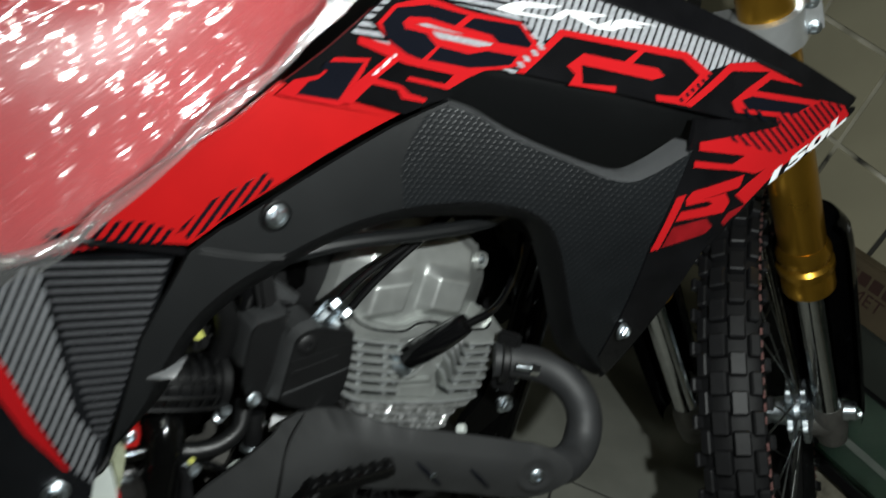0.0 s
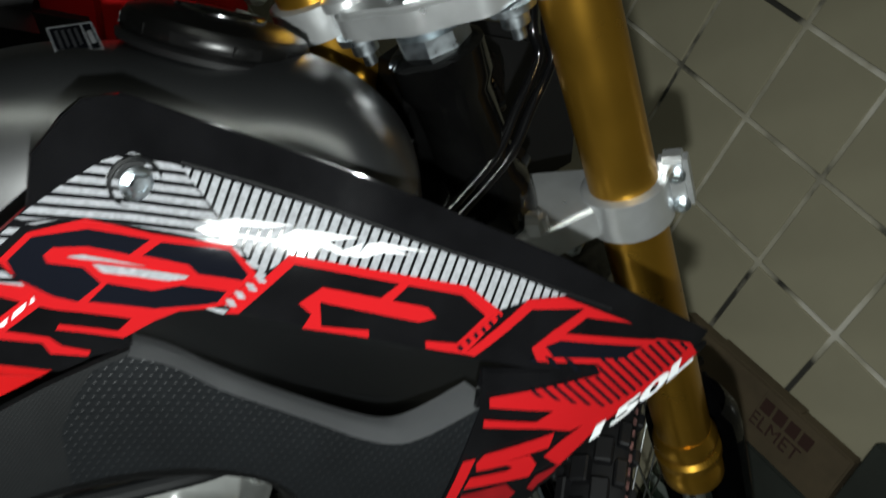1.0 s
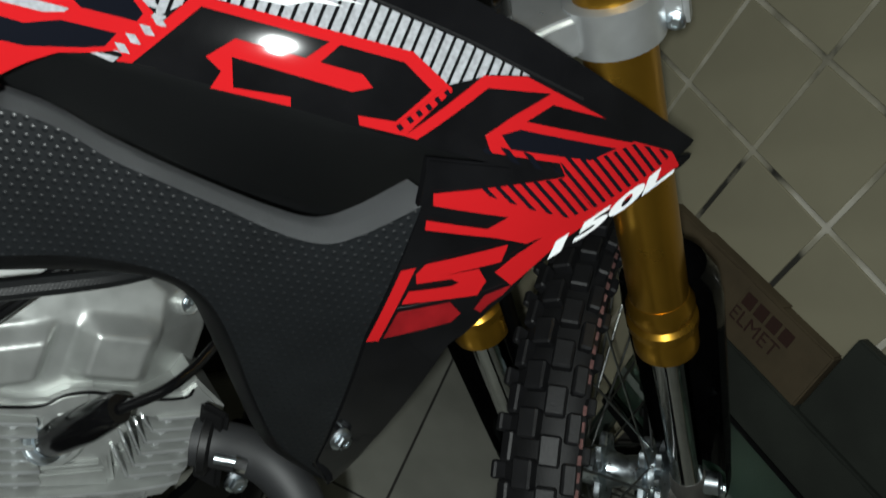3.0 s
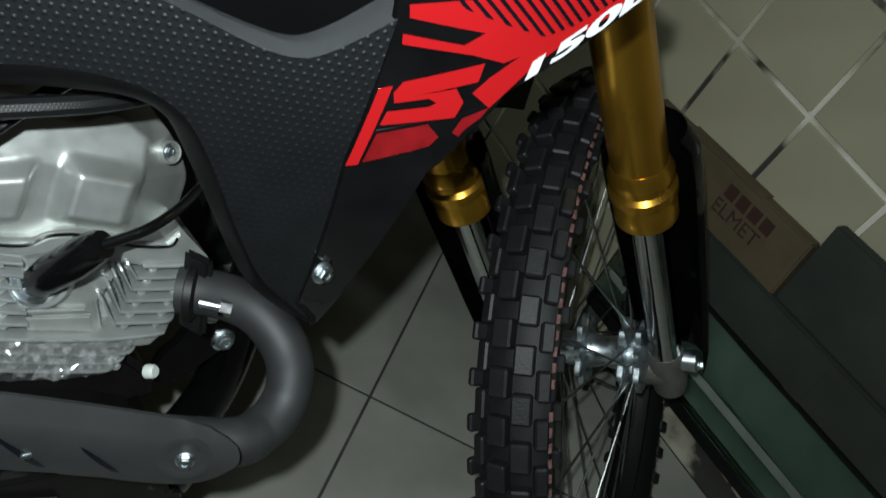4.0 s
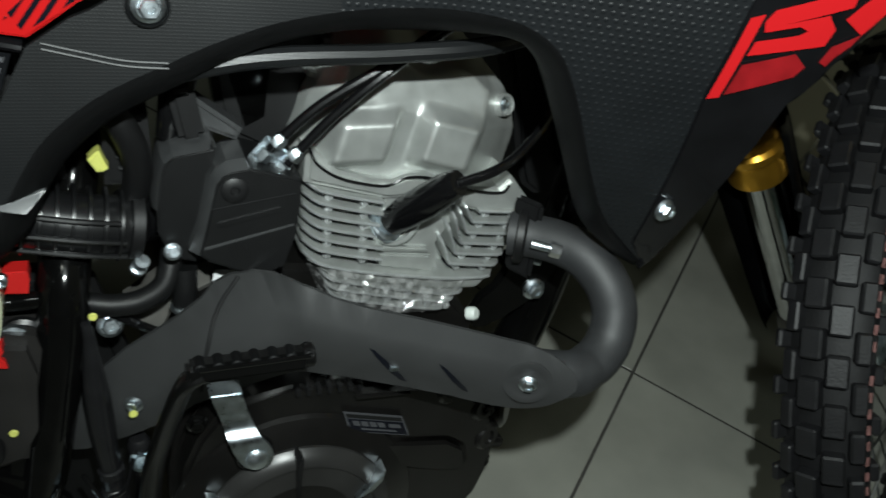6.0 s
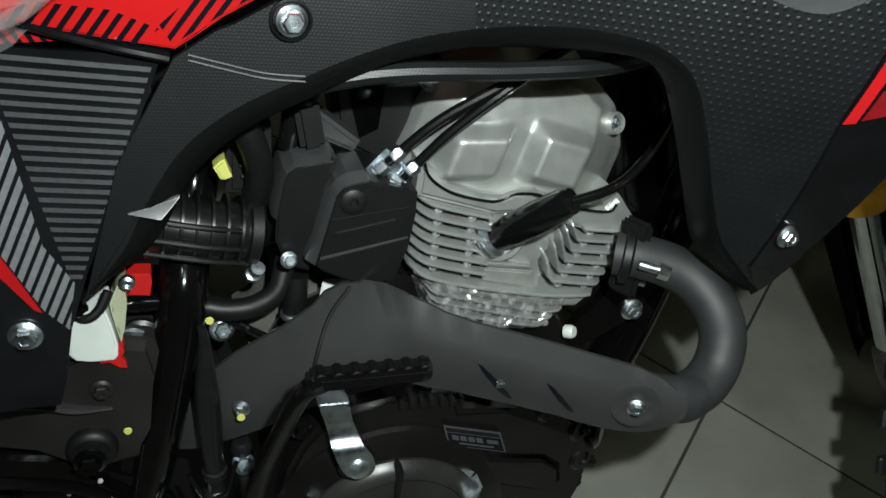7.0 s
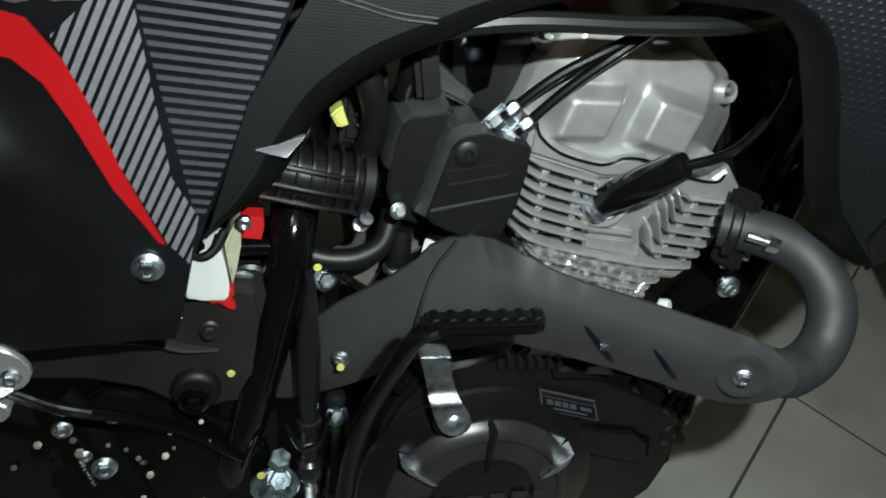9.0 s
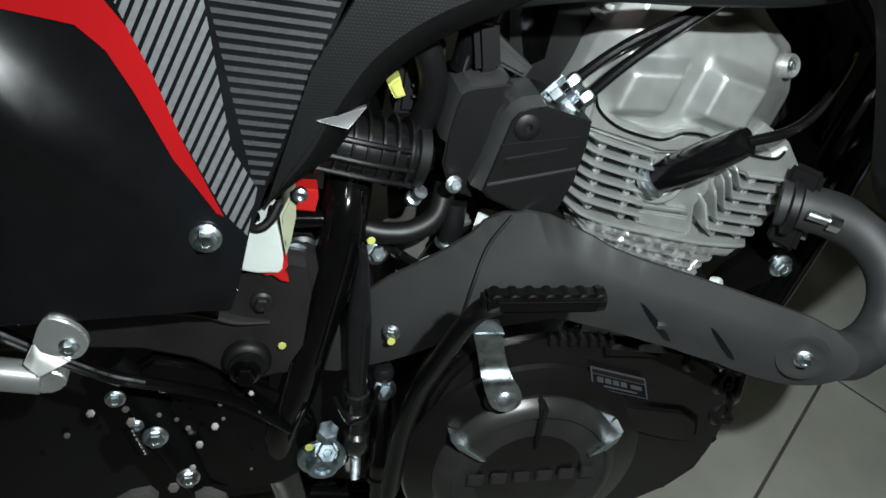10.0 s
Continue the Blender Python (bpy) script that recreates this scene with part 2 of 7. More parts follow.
def chaikin(pts, times):
    for _ in range(times):
        out = []
        for i, p in enumerate(pts):
            q = pts[(i + 1) % len(pts)]
            out.append(tuple(0.75 * a + 0.25 * b for a, b in zip(p, q)))
            out.append(tuple(0.25 * a + 0.75 * b for a, b in zip(p, q)))
        pts = out
    return pts


def sheet_bm(outline, yf, thick, bevel=0.0012, smooth=0, cuts=1, lift=0.0, bm=None):
    """A plate over an outline in x and z, whose outer face follows y = yf(x, z) and which is thick metres deep."""
    own = bmesh.new()
    pts = chaikin(outline, smooth)
    f = own.faces.new([own.verts.new((x, 0, z)) for x, z in pts])
    f.normal_update()
    if f.normal.y > 0:
        f.normal_flip()
    bmesh.ops.triangulate(own, faces=own.faces[:], ngon_method="BEAUTY")
    for _ in range(cuts):
        bmesh.ops.subdivide_edges(own, edges=own.edges[:], cuts=1, use_grid_fill=True)
    front = own.faces[:]
    made = bmesh.ops.extrude_face_region(own, geom=front, use_keep_orig=True)
    top = {v for v in made["geom"] if isinstance(v, bmesh.types.BMVert)}
    for v in own.verts:
        v.co.y = yf(v.co.x, v.co.z) - lift + (0 if v in top else thick)
    if bevel:
        rim = [e for e in own.edges if e.verts[0] in top and e.verts[1] in top and any(any(v not in top for v in g.verts) for g in e.link_faces)]
        bmesh.ops.bevel(own, geom=rim, offset=bevel, segments=2, affect="EDGES", clamp_overlap=True)
    bmesh.ops.recalc_face_normals(own, faces=own.faces[:])
    if bm is None:
        return own
    me = bpy.data.meshes.new("tmp")
    own.to_mesh(me)
    own.free()
    bm.from_mesh(me)
    bpy.data.meshes.remove(me)
    return bm


def basis(axis, hint=(0, 0, 1)):
    w = Vector(axis).normalized()
    u = Vector(hint).cross(w)
    if u.length < 1e-4:
        u = Vector((1, 0, 0)).cross(w)
    u.normalize()
    return u, w.cross(u), w


def lathe_bm(origin, axis, profile, n=28, bm=None, hint=(0, 0, 1), closed=True):
    """A turned body: profile of (radius, height along the axis)."""
    bm = bm or bmesh.new()
    u, v, w = basis(axis, hint)
    o = Vector(origin)
    rings = []
    for r, h in profile:
        rings.append([bm.verts.new(o + w * h + (u * math.cos(a) + v * math.sin(a)) * max(r, 1e-5)) for a in [2 * math.pi * i / n for i in range(n)]])
    for a, b in zip(rings, rings[1:]):
        for i in range(n):
            bm.faces.new((a[i], a[(i + 1) % n], b[(i + 1) % n], b[i]))
    if closed:
        bm.faces.new(rings[0][::-1])
        bm.faces.new(rings[-1])
    return bm


def spline(pts, steps=6):
    pts = [Vector(p) for p in pts]
    ext = [2 * pts[0] - pts[1]] + pts + [2 * pts[-1] - pts[-2]]
    out = []
    for i in range(1, len(ext) - 2):
        p0, p1, p2, p3 = ext[i - 1:i + 3]
        for k in range(steps):
            t = k / steps
            out.append(0.5 * ((2 * p1) + (p2 - p0) * t + (2 * p0 - 5 * p1 + 4 * p2 - p3) * t * t + (3 * p1 - p0 - 3 * p2 + p3) * t ** 3))
    out.append(pts[-1])
    return out


def tube_bm(pts, radius, n=12, steps=6, bm=None, flat=1.0):
    """A hose or bar along a smooth line; radius may be a list, one for each point."""
    bm = bm or bmesh.new()
    line = spline(pts, steps)
    radii = radius if isinstance(radius, (list, tuple)) else [radius] * len(pts)
    prev = None
    rings = []
    for i, p in enumerate(line):
        d = (line[min(i + 1, len(line) - 1)] - line[max(i - 1, 0)]).normalized()
        if prev is None:
            u = basis(d)[0]
        else:
            u = (prev - d * prev.dot(d)).normalized()
        prev = u
        v = d.cross(u)
        k = min(i / steps, len(radii) - 1)
        a = int(k)
        r = radii[a] + (radii[min(a + 1, len(radii) - 1)] - radii[a]) * (k - a)
        rings.append([bm.verts.new(p + (u * math.cos(g) + v * math.sin(g) * flat) * r) for g in [2 * math.pi * j / n for j in range(n)]])
    for a, b in zip(rings, rings[1:]):
        for i in range(n):
            bm.faces.new((a[i], a[(i + 1) % n], b[(i + 1) % n], b[i]))
    bm.faces.new(rings[0][::-1])
    bm.faces.new(rings[-1])
    return bm


def box_bm(centre, size, m=None, bevel=0.002, bm=None, segments=2):
    own = bmesh.new()
    bmesh.ops.create_cube(own, size=1.0)
    bmesh.ops.scale(own, vec=size, verts=own.verts[:])
    if bevel:
        bmesh.ops.bevel(own, geom=own.edges[:], offset=bevel, segments=segments, affect="EDGES", clamp_overlap=True)
    bmesh.ops.transform(own, matrix=Matrix.Translation(centre) @ (m or Matrix.Identity(4)), verts=own.verts[:])
    if bm is None:
        return own
    me = bpy.data.meshes.new("tmp")
    own.to_mesh(me)
    own.free()
    bm.from_mesh(me)
    bpy.data.meshes.remove(me)
    return bm


def prism_bm(outline, y0, y1, bevel=0.002, smooth=0, bm=None):
    """A block over an outline in x and z between two planes of y (y0 is the outer one)."""
    return sheet_bm(outline, lambda x, z: y0, y1 - y0, bevel, smooth, 0, 0.0, bm)


def bolt_bm(pos, axis, size, bm=None, socket=False):
    """A flanged hexagon bolt head of the given width over its flats."""
    bm = bm or bmesh.new()
    r = size * 0.577
    lathe_bm(pos, axis, [(r * 1.45, 0), (r * 1.45, size * 0.12), (r * 1.1, size * 0.25)], 20, bm)
    lathe_bm(pos, axis, [(r, size * 0.1), (r, size * 0.58), (r * 0.86, size * 0.68), (r * 0.45, size * 0.68), (r * 0.38, size * 0.6)], 6, bm)
    return bm


def bolt(pos, axis, size, parent, material=None, name="bolt", label=""):
    return part(name, bolt_bm(pos, axis, size), material or ZINC, parent, label, 25)


OUT = (0, -1, 0)


# ---- the room ----
def piece_mesh(name, sx, sy, sz, bevel, material):
    bm = box_bm((0, 0, 0), (sx, sy, sz), None, bevel, None, 1)
    me = bpy.data.meshes.new(name)
    bm.to_mesh(me)
    bm.free()
    me.materials.append(material)
    return me


def slab(name, lo, hi, material, label, category):
    lo, hi = Vector(lo), Vector(hi)
    ob = part(name, box_bm((lo + hi) / 2, hi - lo, None, 0.0), material)
    return tagged(ob, label, category, kind="structure")


WALL_X = 0.865
floor = slab("floor", (-3.2, -3.0, -0.06), (WALL_X + 0.16, 3.0, -0.0008), FGROUT, "grey glazed floor tiles laid diagonally with dark joints", "floor")
wall_front = slab("wall_north", (WALL_X + 0.004, -3.0, 0.0), (WALL_X + 0.16, 3.0, 2.8), GROUT, "glazed grey-beige square wall tiles with pale joints", "wall")
slab("wall_south", (-3.36, -3.0, 0.0), (-3.2, 3.0, 2.8), PLASTER, "plain painted plaster wall behind the camera", "wall")
slab("wall_east", (-3.36, -3.16, 0.0), (WALL_X + 0.16, -3.0, 2.8), PLASTER, "plain painted plaster wall of the showroom", "wall")
slab("wall_west", (-3.36, 3.0, 0.0), (WALL_X + 0.16, 3.16, 2.8), PLASTER, "plain painted plaster wall beyond the motorcycle", "wall")
slab("ceiling", (-3.36, -3.16, 2.8), (WALL_X + 0.16, 3.16, 2.95), PLASTER, "plain white ceiling of the showroom", "ceiling")

# low glass case with a helmet box on it, against the tiled wall
case = tagged(new("display_case"), "low green-tinted glass display case with a dark frame", "display case")
case.location = (0.838, -0.2, 0)


def case_part(name, lo, hi, material, label="", bevel=0.002):
    lo, hi = Vector(lo), Vector(hi)
    return part(name, box_bm((lo + hi) / 2, hi - lo, None, bevel), material, case, label)


case_part("bottom_rail", (-0.004, -0.9, 0.078), (0.022, 0.50, 0.100), DULL, "dark metal bottom rail")
case_part("shelf", (0.004, -0.89, 0.1005), (0.022, 0.49, 0.104), STEELF)
pane = case_part("front_pane", (-0.003, -0.9, 0.1005), (0.002, 0.50, 0.250), GLASS, "clear green-tinted glass pane", 0.0006)
# added panel: the glow reflected in the pane is put into its colour
case_part("reflection_panel", (0.010, -0.89, 0.1045), (0.014, 0.49, 0.250), CASEB, "added back panel, the pane's reflected glow painted pale green")
case_part("pane_edge", (-0.0046, -0.9, 0.150), (-0.0032, 0.50, 0.166), CASEB, "pale bevelled strip")
case_part("top_rail", (-0.006, -0.9, 0.2505), (0.022, 0.50, 0.257), DULL, "dark metal top rail")
for yy in (-0.88, -0.3, 0.48):
    case_part("foot", (0.002, yy - 0.015, 0.0), (0.02, yy + 0.015, 0.0775), STEELF)


def carton(pos, size, label, text, board):
    root = tagged(new("cardboard_box"), label, "box")
    root.location = pos
    sx, sy, sz = size
    part("carton", box_bm((0, 0, sz / 2), size, None, 0.0025), board, root)
    part("top_flap", box_bm((0, 0.01, sz + 0.0016), (sx * 0.98, sy * 0.49, 0.002), None, 0.0006), board, root)
    part("tape", box_bm((-sx / 2 - 0.0006, 0, sz * 0.5), (0.0008, 0.03, sz * 0.98), None, 0.0), board, root, "glossy brown packing tape")
    if text:
        for word, size_t, yy, zz in text:
            cu = bpy.data.curves.new("lettering", "FONT")
            cu.body, cu.size, cu.extrude = word, size_t, 0.0003
            ob = new("lettering", cu)
            ob.matrix_world = Matrix(((0, 0, -1, -sx / 2 - 0.0006), (-1, 0, 0, yy), (0, 1, 0, zz), (0, 0, 0, 1)))
            me = bpy.data.meshes.new_from_object(ob)
            m = ob.matrix_world.copy()
            bpy.data.objects.remove(ob)
            me.transform(m)
            me.materials.append(PRINT)
            lt = new("lettering", me)
            lt.parent = root
            lt["label"] = "dark red printed word"
        bm = bmesh.new()
        for k in range(5):
            box_bm((-sx / 2 - 0.0005, -0.004 - 0.024 * k, sz * 0.72), (0.0008, 0.019, 0.021), Matrix.Rotation(0.0, 4, "X"), 0.0, bm)
        part("printed_mark", bm, PRINT, root, "dark red printed maker's mark")
    return root


carton((0.848, 0.225, 0.3402), (0.024, 0.33, 0.095), "brown cardboard helmet box lying on a flat carton", [("HELMET", 0.032, 0.012, 0.030)], CARD)
carton((0.848, -0.05, 0.2575), (0.026, 0.84, 0.082), "flat dark brown carton lying on the glass case", None, DCARD)
# added carton, only there to fill a dark area beside the helmet box
carton((0.850, -0.195, 0.3420), (0.020, 0.50, 0.135), "dark carton added to fill the dark area beside the helmet box", None, DCARD)

# part of another red motorcycle parked close beyond
other = tagged(new("parked_motorcycle"), "red and black motorcycle parked close beyond the trail bike", "motorcycle")
other.location = (0.0, 0.56, 0.0)
part("fairing", box_bm((-0.01, 0.0, 0.745), (0.19, 0.12, 0.23), Matrix.Rotation(radians(-14), 4, "Y"), 0.045, None, 4), RED, other, "glossy red fairing")
part("seat", box_bm((-0.24, 0.0, 0.735), (0.34, 0.16, 0.15), Matrix.Rotation(radians(4), 4, "Y"), 0.05, None, 4), DULL, other, "black seat")
part("side_cover", box_bm((-0.22, 0.0, 0.56), (0.40, 0.14, 0.22), None, 0.05, None, 3), DULL, other)
part("lever_guard", lathe_bm((0.066, -0.04, 0.805), (0.3, -0.8, 0.2), [(0.010, 0), (0.0145, 0.006), (0.0145, 0.016), (0.009, 0.022)], 20), MILK, other, "white plastic knob")
part("grip", tube_bm([(0.02, 0.0, 0.845), (0.05, -0.06, 0.87), (0.07, -0.12, 0.88)], 0.014, 12), DULL, other)
part("leg_shield", box_bm((0.06, 0.0, 0.52), (0.08, 0.13, 0.36), Matrix.Rotation(radians(-20), 4, "Y"), 0.03, None, 3), DULL, other)
for xx in (0.26, -0.62):
    tw = lathe_bm((xx, 0.0, 0.27), (0, 1, 0), [(0.19, -0.03), (0.24, -0.040), (0.265, -0.022), (0.27, 0.0), (0.265, 0.022), (0.24, 0.040), (0.19, 0.03)], 48)
    part("wheel", tw, RUBBER, other, "black tyre")
part("fork", tube_bm([(0.08, 0.0, 0.68), (0.17, 0.0, 0.47), (0.26, 0.0, 0.27)], 0.024, 14), DULL, other)
part("rear_frame", tube_bm([(-0.20, 0.0, 0.50), (-0.42, 0.0, 0.36), (-0.62, 0.0, 0.27)], 0.03, 14), DULL, other)
part("front_frame", tube_bm([(-0.20, 0.0, 0.46), (-0.04, 0.0, 0.34), (0.08, 0.0, 0.52)], 0.03, 14), DULL, other)


# ---- the motorcycle: leaning to its far side on the side stand, steering turned to the far side ----
bike = tagged(new("motorcycle"), "black and red trail motorcycle leaning on its side stand", "motorcycle")
bike.location, bike.rotation_euler = (0, 0.0006, 0.0177), (radians(-15), 0, 0)
MID = 0.03


def soft_ramp(x, start, width):
    u = (x - start) / width
    return width * math.log1p(math.exp(u)) if u < 30 else x - start


def side_y(x, z):
    """The flank of the shroud: flat behind, flaring outwards to the front, bulging at mid height and drawn in towards its top and foot."""
    g = min(1.0, max(0.0, (x + 0.22) / 0.14))
    g = g * g * (3 - 2 * g)
    d = z - 0.70
    h = min(d, 0.08)
    return -0.085 - 0.569 * soft_ramp(x, -0.13, 0.04) + 0.383 * soft_ramp(x, 0.06, 0.03) + g * (-0.078 * d + 0.97 * h * (2 * d - h) + 0.18 * soft_ramp(z, 0.738, 0.008))


EDGE_IN = [(0.0667, 0.4644), (0.0452, 0.4782), (0.0189, 0.5037), (-0.0061, 0.5499), (-0.0299, 0.5971), (-0.0424, 0.6173), (-0.0593, 0.6267), (-0.0880, 0.6266), (-0.1178, 0.6241), (-0.1499, 0.6213), (-0.1830, 0.6140), (-0.2117, 0.6036), (-0.2408, 0.5877), (-0.2749, 0.5688), (-0.3020, 0.5428), (-0.3190, 0.5098), (-0.3270, 0.4979), (-0.3380, 0.4869), (-0.3650, 0.4639)]
CREASE = [(0.0579, 0.4792), (0.0396, 0.4955), (0.0171, 0.5191), (-0.0040, 0.5564), (-0.0260, 0.6028), (-0.0419, 0.6273), (-0.0633, 0.6394), (-0.0941, 0.6426), (-0.1251, 0.6405), (-0.1565, 0.6359), (-0.1903, 0.6283), (-0.2197, 0.6177), (-0.2489, 0.6037), (-0.2830, 0.5858), (-0.3110, 0.5609), (-0.3310, 0.5259), (-0.3370, 0.5119), (-0.3450, 0.4979), (-0.3650, 0.4709)]
UPL = [(-0.1322, 0.7214), (-0.1499, 0.7148), (-0.1658, 0.7064), (-0.2548, 0.7247), (-0.2237, 0.7497), (-0.1985, 0.7737), (-0.1811, 0.7923)]
UPPER = [(-0.1797, 0.8173), (-0.1670, 0.8358), (-0.1586, 0.8443), (-0.1391, 0.8479), (-0.1037, 0.8391), (-0.0419, 0.8253), (0.0041, 0.8131), (0.0767, 0.7910), (0.1830, 0.7502), (0.1718, 0.7384), (0.1478, 0.7271), (0.1091, 0.7210), (0.0268, 0.7302), (-0.0256, 0.7365), (-0.0904, 0.7426), (-0.1120, 0.7439), (-0.1260, 0.7371), (-0.1351, 0.7282)]
SIL_A = [(-0.1358, 0.8205), (-0.1122, 0.8152), (-0.0952, 0.7911), (-0.0757, 0.7643), (-0.0789, 0.7615), (-0.0922, 0.7792), (-0.1579, 0.7875), (-0.1832, 0.7864), (-0.1862, 0.7875), (-0.1667, 0.8037), (-0.1490, 0.8157)]
SIL_B = [(-0.1122, 0.8152), (-0.0411, 0.8005), (0.0052, 0.7892), (0.0483, 0.7795), (0.0806, 0.7700), (0.0614, 0.7673), (0.0401, 0.7581), (0.0236, 0.7701), (-0.0582, 0.7763), (-0.0747, 0.7643), (-0.0941, 0.7920)]
RED_B1 = [(-0.0904, 0.7426), (-0.0613, 0.7762), (0.0259, 0.7709), (0.0441, 0.7581), (0.0263, 0.7327), (0.0068, 0.7340), (0.0057, 0.7382), (0.0217, 0.7386), (0.0354, 0.7556), (0.0225, 0.7657), (-0.0588, 0.7718), (-0.0845, 0.7428)]
RED_B2 = [(-0.0564, 0.7514), (-0.0453, 0.7614), (0.0058, 0.7569), (0.0104, 0.7519), (0.0020, 0.7483), (-0.0464, 0.7534), (-0.0451, 0.7402), (-0.0222, 0.7409), (-0.0218, 0.7366), (-0.0539, 0.7382), (-0.0502, 0.7463)]
RED_B3 = [(-0.0183, 0.7582), (-0.0058, 0.7705), (-0.0018, 0.7705), (-0.0126, 0.7574)]
RED_C1 = [(0.0263, 0.7327), (0.0580, 0.7665), (0.0784, 0.7694), (0.1234, 0.7557), (0.0933, 0.7584), (0.0808, 0.7487), (0.1429, 0.7454), (0.1212, 0.7305), (0.0664, 0.7314), (0.0621, 0.7392), (0.0736, 0.7499), (0.0920, 0.7636), (0.0604, 0.7613), (0.0319, 0.7319)]
BLK_C1 = [(0.0697, 0.7407), (0.0784, 0.7446), (0.1325, 0.7418), (0.1187, 0.7342), (0.0755, 0.7345)]
SIL_A2 = [(-0.1985, 0.7677), (-0.1843, 0.7824), (-0.1670, 0.7869), (-0.1883, 0.7835), (-0.2005, 0.7717), (-0.2106, 0.7597), (-0.1906, 0.7536), (-0.1816, 0.7535)]
RED_A = [(-0.1935, 0.7666), (-0.1813, 0.7804), (-0.1559, 0.7875), (-0.1251, 0.7810), (-0.0883, 0.7775), (-0.0766, 0.7651), (-0.0803, 0.7580), (-0.0901, 0.7471), (-0.1001, 0.7442), (-0.1120, 0.7421), (-0.1231, 0.7362), (-0.1371, 0.7262), (-0.1678, 0.7307), (-0.1668, 0.7336), (-0.1400, 0.7300), (-0.1340, 0.7370), (-0.1697, 0.7416), (-0.2056, 0.7527), (-0.2056, 0.7577), (-0.1816, 0.7535)]
BLK_A1 = [(-0.1895, 0.7666), (-0.1793, 0.7783), (-0.1550, 0.7825), (-0.1263, 0.7782), (-0.1359, 0.7702), (-0.1552, 0.7738), (-0.1703, 0.7732), (-0.1744, 0.7693), (-0.1724, 0.7653), (-0.1565, 0.7631), (-0.1486, 0.7553), (-0.1588, 0.7455), (-0.1696, 0.7485), (-0.1855, 0.7575)]
BLK_A2 = [(-0.1212, 0.7770), (-0.0895, 0.7756), (-0.0807, 0.7642), (-0.0830, 0.7606), (-0.1038, 0.7621), (-0.1086, 0.7666), (-0.1298, 0.7700)]
BLK_A3 = [(-0.1456, 0.7552), (-0.1245, 0.7521), (-0.1113, 0.7557), (-0.0905, 0.7542), (-0.0949, 0.7479), (-0.1030, 0.7459), (-0.1239, 0.7428), (-0.1538, 0.7456)]
SIL_C = [(-0.1643, 0.7691), (-0.1573, 0.7699), (-0.1079, 0.7612), (-0.1101, 0.7593), (-0.1243, 0.7568), (-0.1445, 0.7590), (-0.1495, 0.7621), (-0.1534, 0.7660)]
RED_G = [(-0.2207, 0.7146), (-0.2106, 0.7216), (-0.1816, 0.7476), (-0.1737, 0.7446), (-0.1896, 0.7306), (-0.1708, 0.7266), (-0.1648, 0.7217), (-0.1519, 0.7188), (-0.1529, 0.7158), (-0.1698, 0.7176), (-0.1737, 0.7236), (-0.1926, 0.7266), (-0.2006, 0.7186), (-0.2066, 0.7116)]
WHT_G = [(-0.1936, 0.7326), (-0.1916, 0.7356), (-0.1786, 0.7485), (-0.1776, 0.7466), (-0.1906, 0.7336)]
RED_H = [(-0.2599, 0.7168), (-0.2488, 0.7267), (-0.2307, 0.7307), (-0.2217, 0.7427), (-0.1956, 0.7436), (-0.2006, 0.7326), (-0.2147, 0.7106), (-0.1728, 0.7043), (-0.2478, 0.7147)]
BLK_H = [(-0.2458, 0.7177), (-0.2378, 0.7267), (-0.2317, 0.7277), (-0.2257, 0.7337), (-0.2307, 0.7347), (-0.2277, 0.7397), (-0.2006, 0.7406), (-0.2167, 0.7146)]
SIL_D = [(-0.0822, 0.7686), (-0.0787, 0.7731), (-0.0717, 0.7644), (-0.0783, 0.7580), (-0.0882, 0.7454), (-0.0914, 0.7417), (-0.1001, 0.7442), (-0.0865, 0.7543), (-0.0789, 0.7615)]
RED_E = [(0.0452, 0.7062), (0.1086, 0.7236), (0.1305, 0.7078), (0.1146, 0.6940), (0.0994, 0.6846), (0.0813, 0.6864), (0.0462, 0.6861), (0.0454, 0.6914), (0.0762, 0.6908), (0.0851, 0.6987), (0.0467, 0.6998)]
RED_D = [(0.1086, 0.7236), (0.1008, 0.7338), (0.1243, 0.7364), (0.1433, 0.7462), (0.1685, 0.7432), (0.1750, 0.7363), (0.1333, 0.7026), (0.1175, 0.6867), (0.1001, 0.6584), (0.0882, 0.6657), (0.0947, 0.6754), (0.1136, 0.6961), (0.1295, 0.7089)]
HATCH = [(0.0614, 0.7124), (0.1086, 0.7236), (0.1008, 0.7338), (0.1243, 0.7364), (0.1429, 0.7454), (0.1685, 0.7432), (0.1587, 0.7324), (0.1308, 0.7097), (0.1166, 0.7020), (0.0964, 0.7044), (0.0733, 0.7087)]
RED_F1 = [(0.0369, 0.6123), (0.0411, 0.6607), (0.0474, 0.6636), (0.0426, 0.6141)]
RED_F2 = [(0.0487, 0.6597), (0.0518, 0.6665), (0.0896, 0.6830), (0.0892, 0.6725), (0.0585, 0.6596), (0.0790, 0.6670), (0.0851, 0.6599), (0.0834, 0.6506), (0.0469, 0.6402), (0.0482, 0.6486), (0.0682, 0.6548), (0.0714, 0.6575), (0.0665, 0.6594), (0.0504, 0.6541)]
RED_F3 = [(0.0467, 0.6347), (0.0707, 0.6445), (0.0786, 0.6377), (0.0753, 0.6313), (0.0445, 0.6160)]
RED_F4 = [(0.0851, 0.6412), (0.0877, 0.6505), (0.1001, 0.6584), (0.0974, 0.6520), (0.0916, 0.6447), (0.0892, 0.6392)]
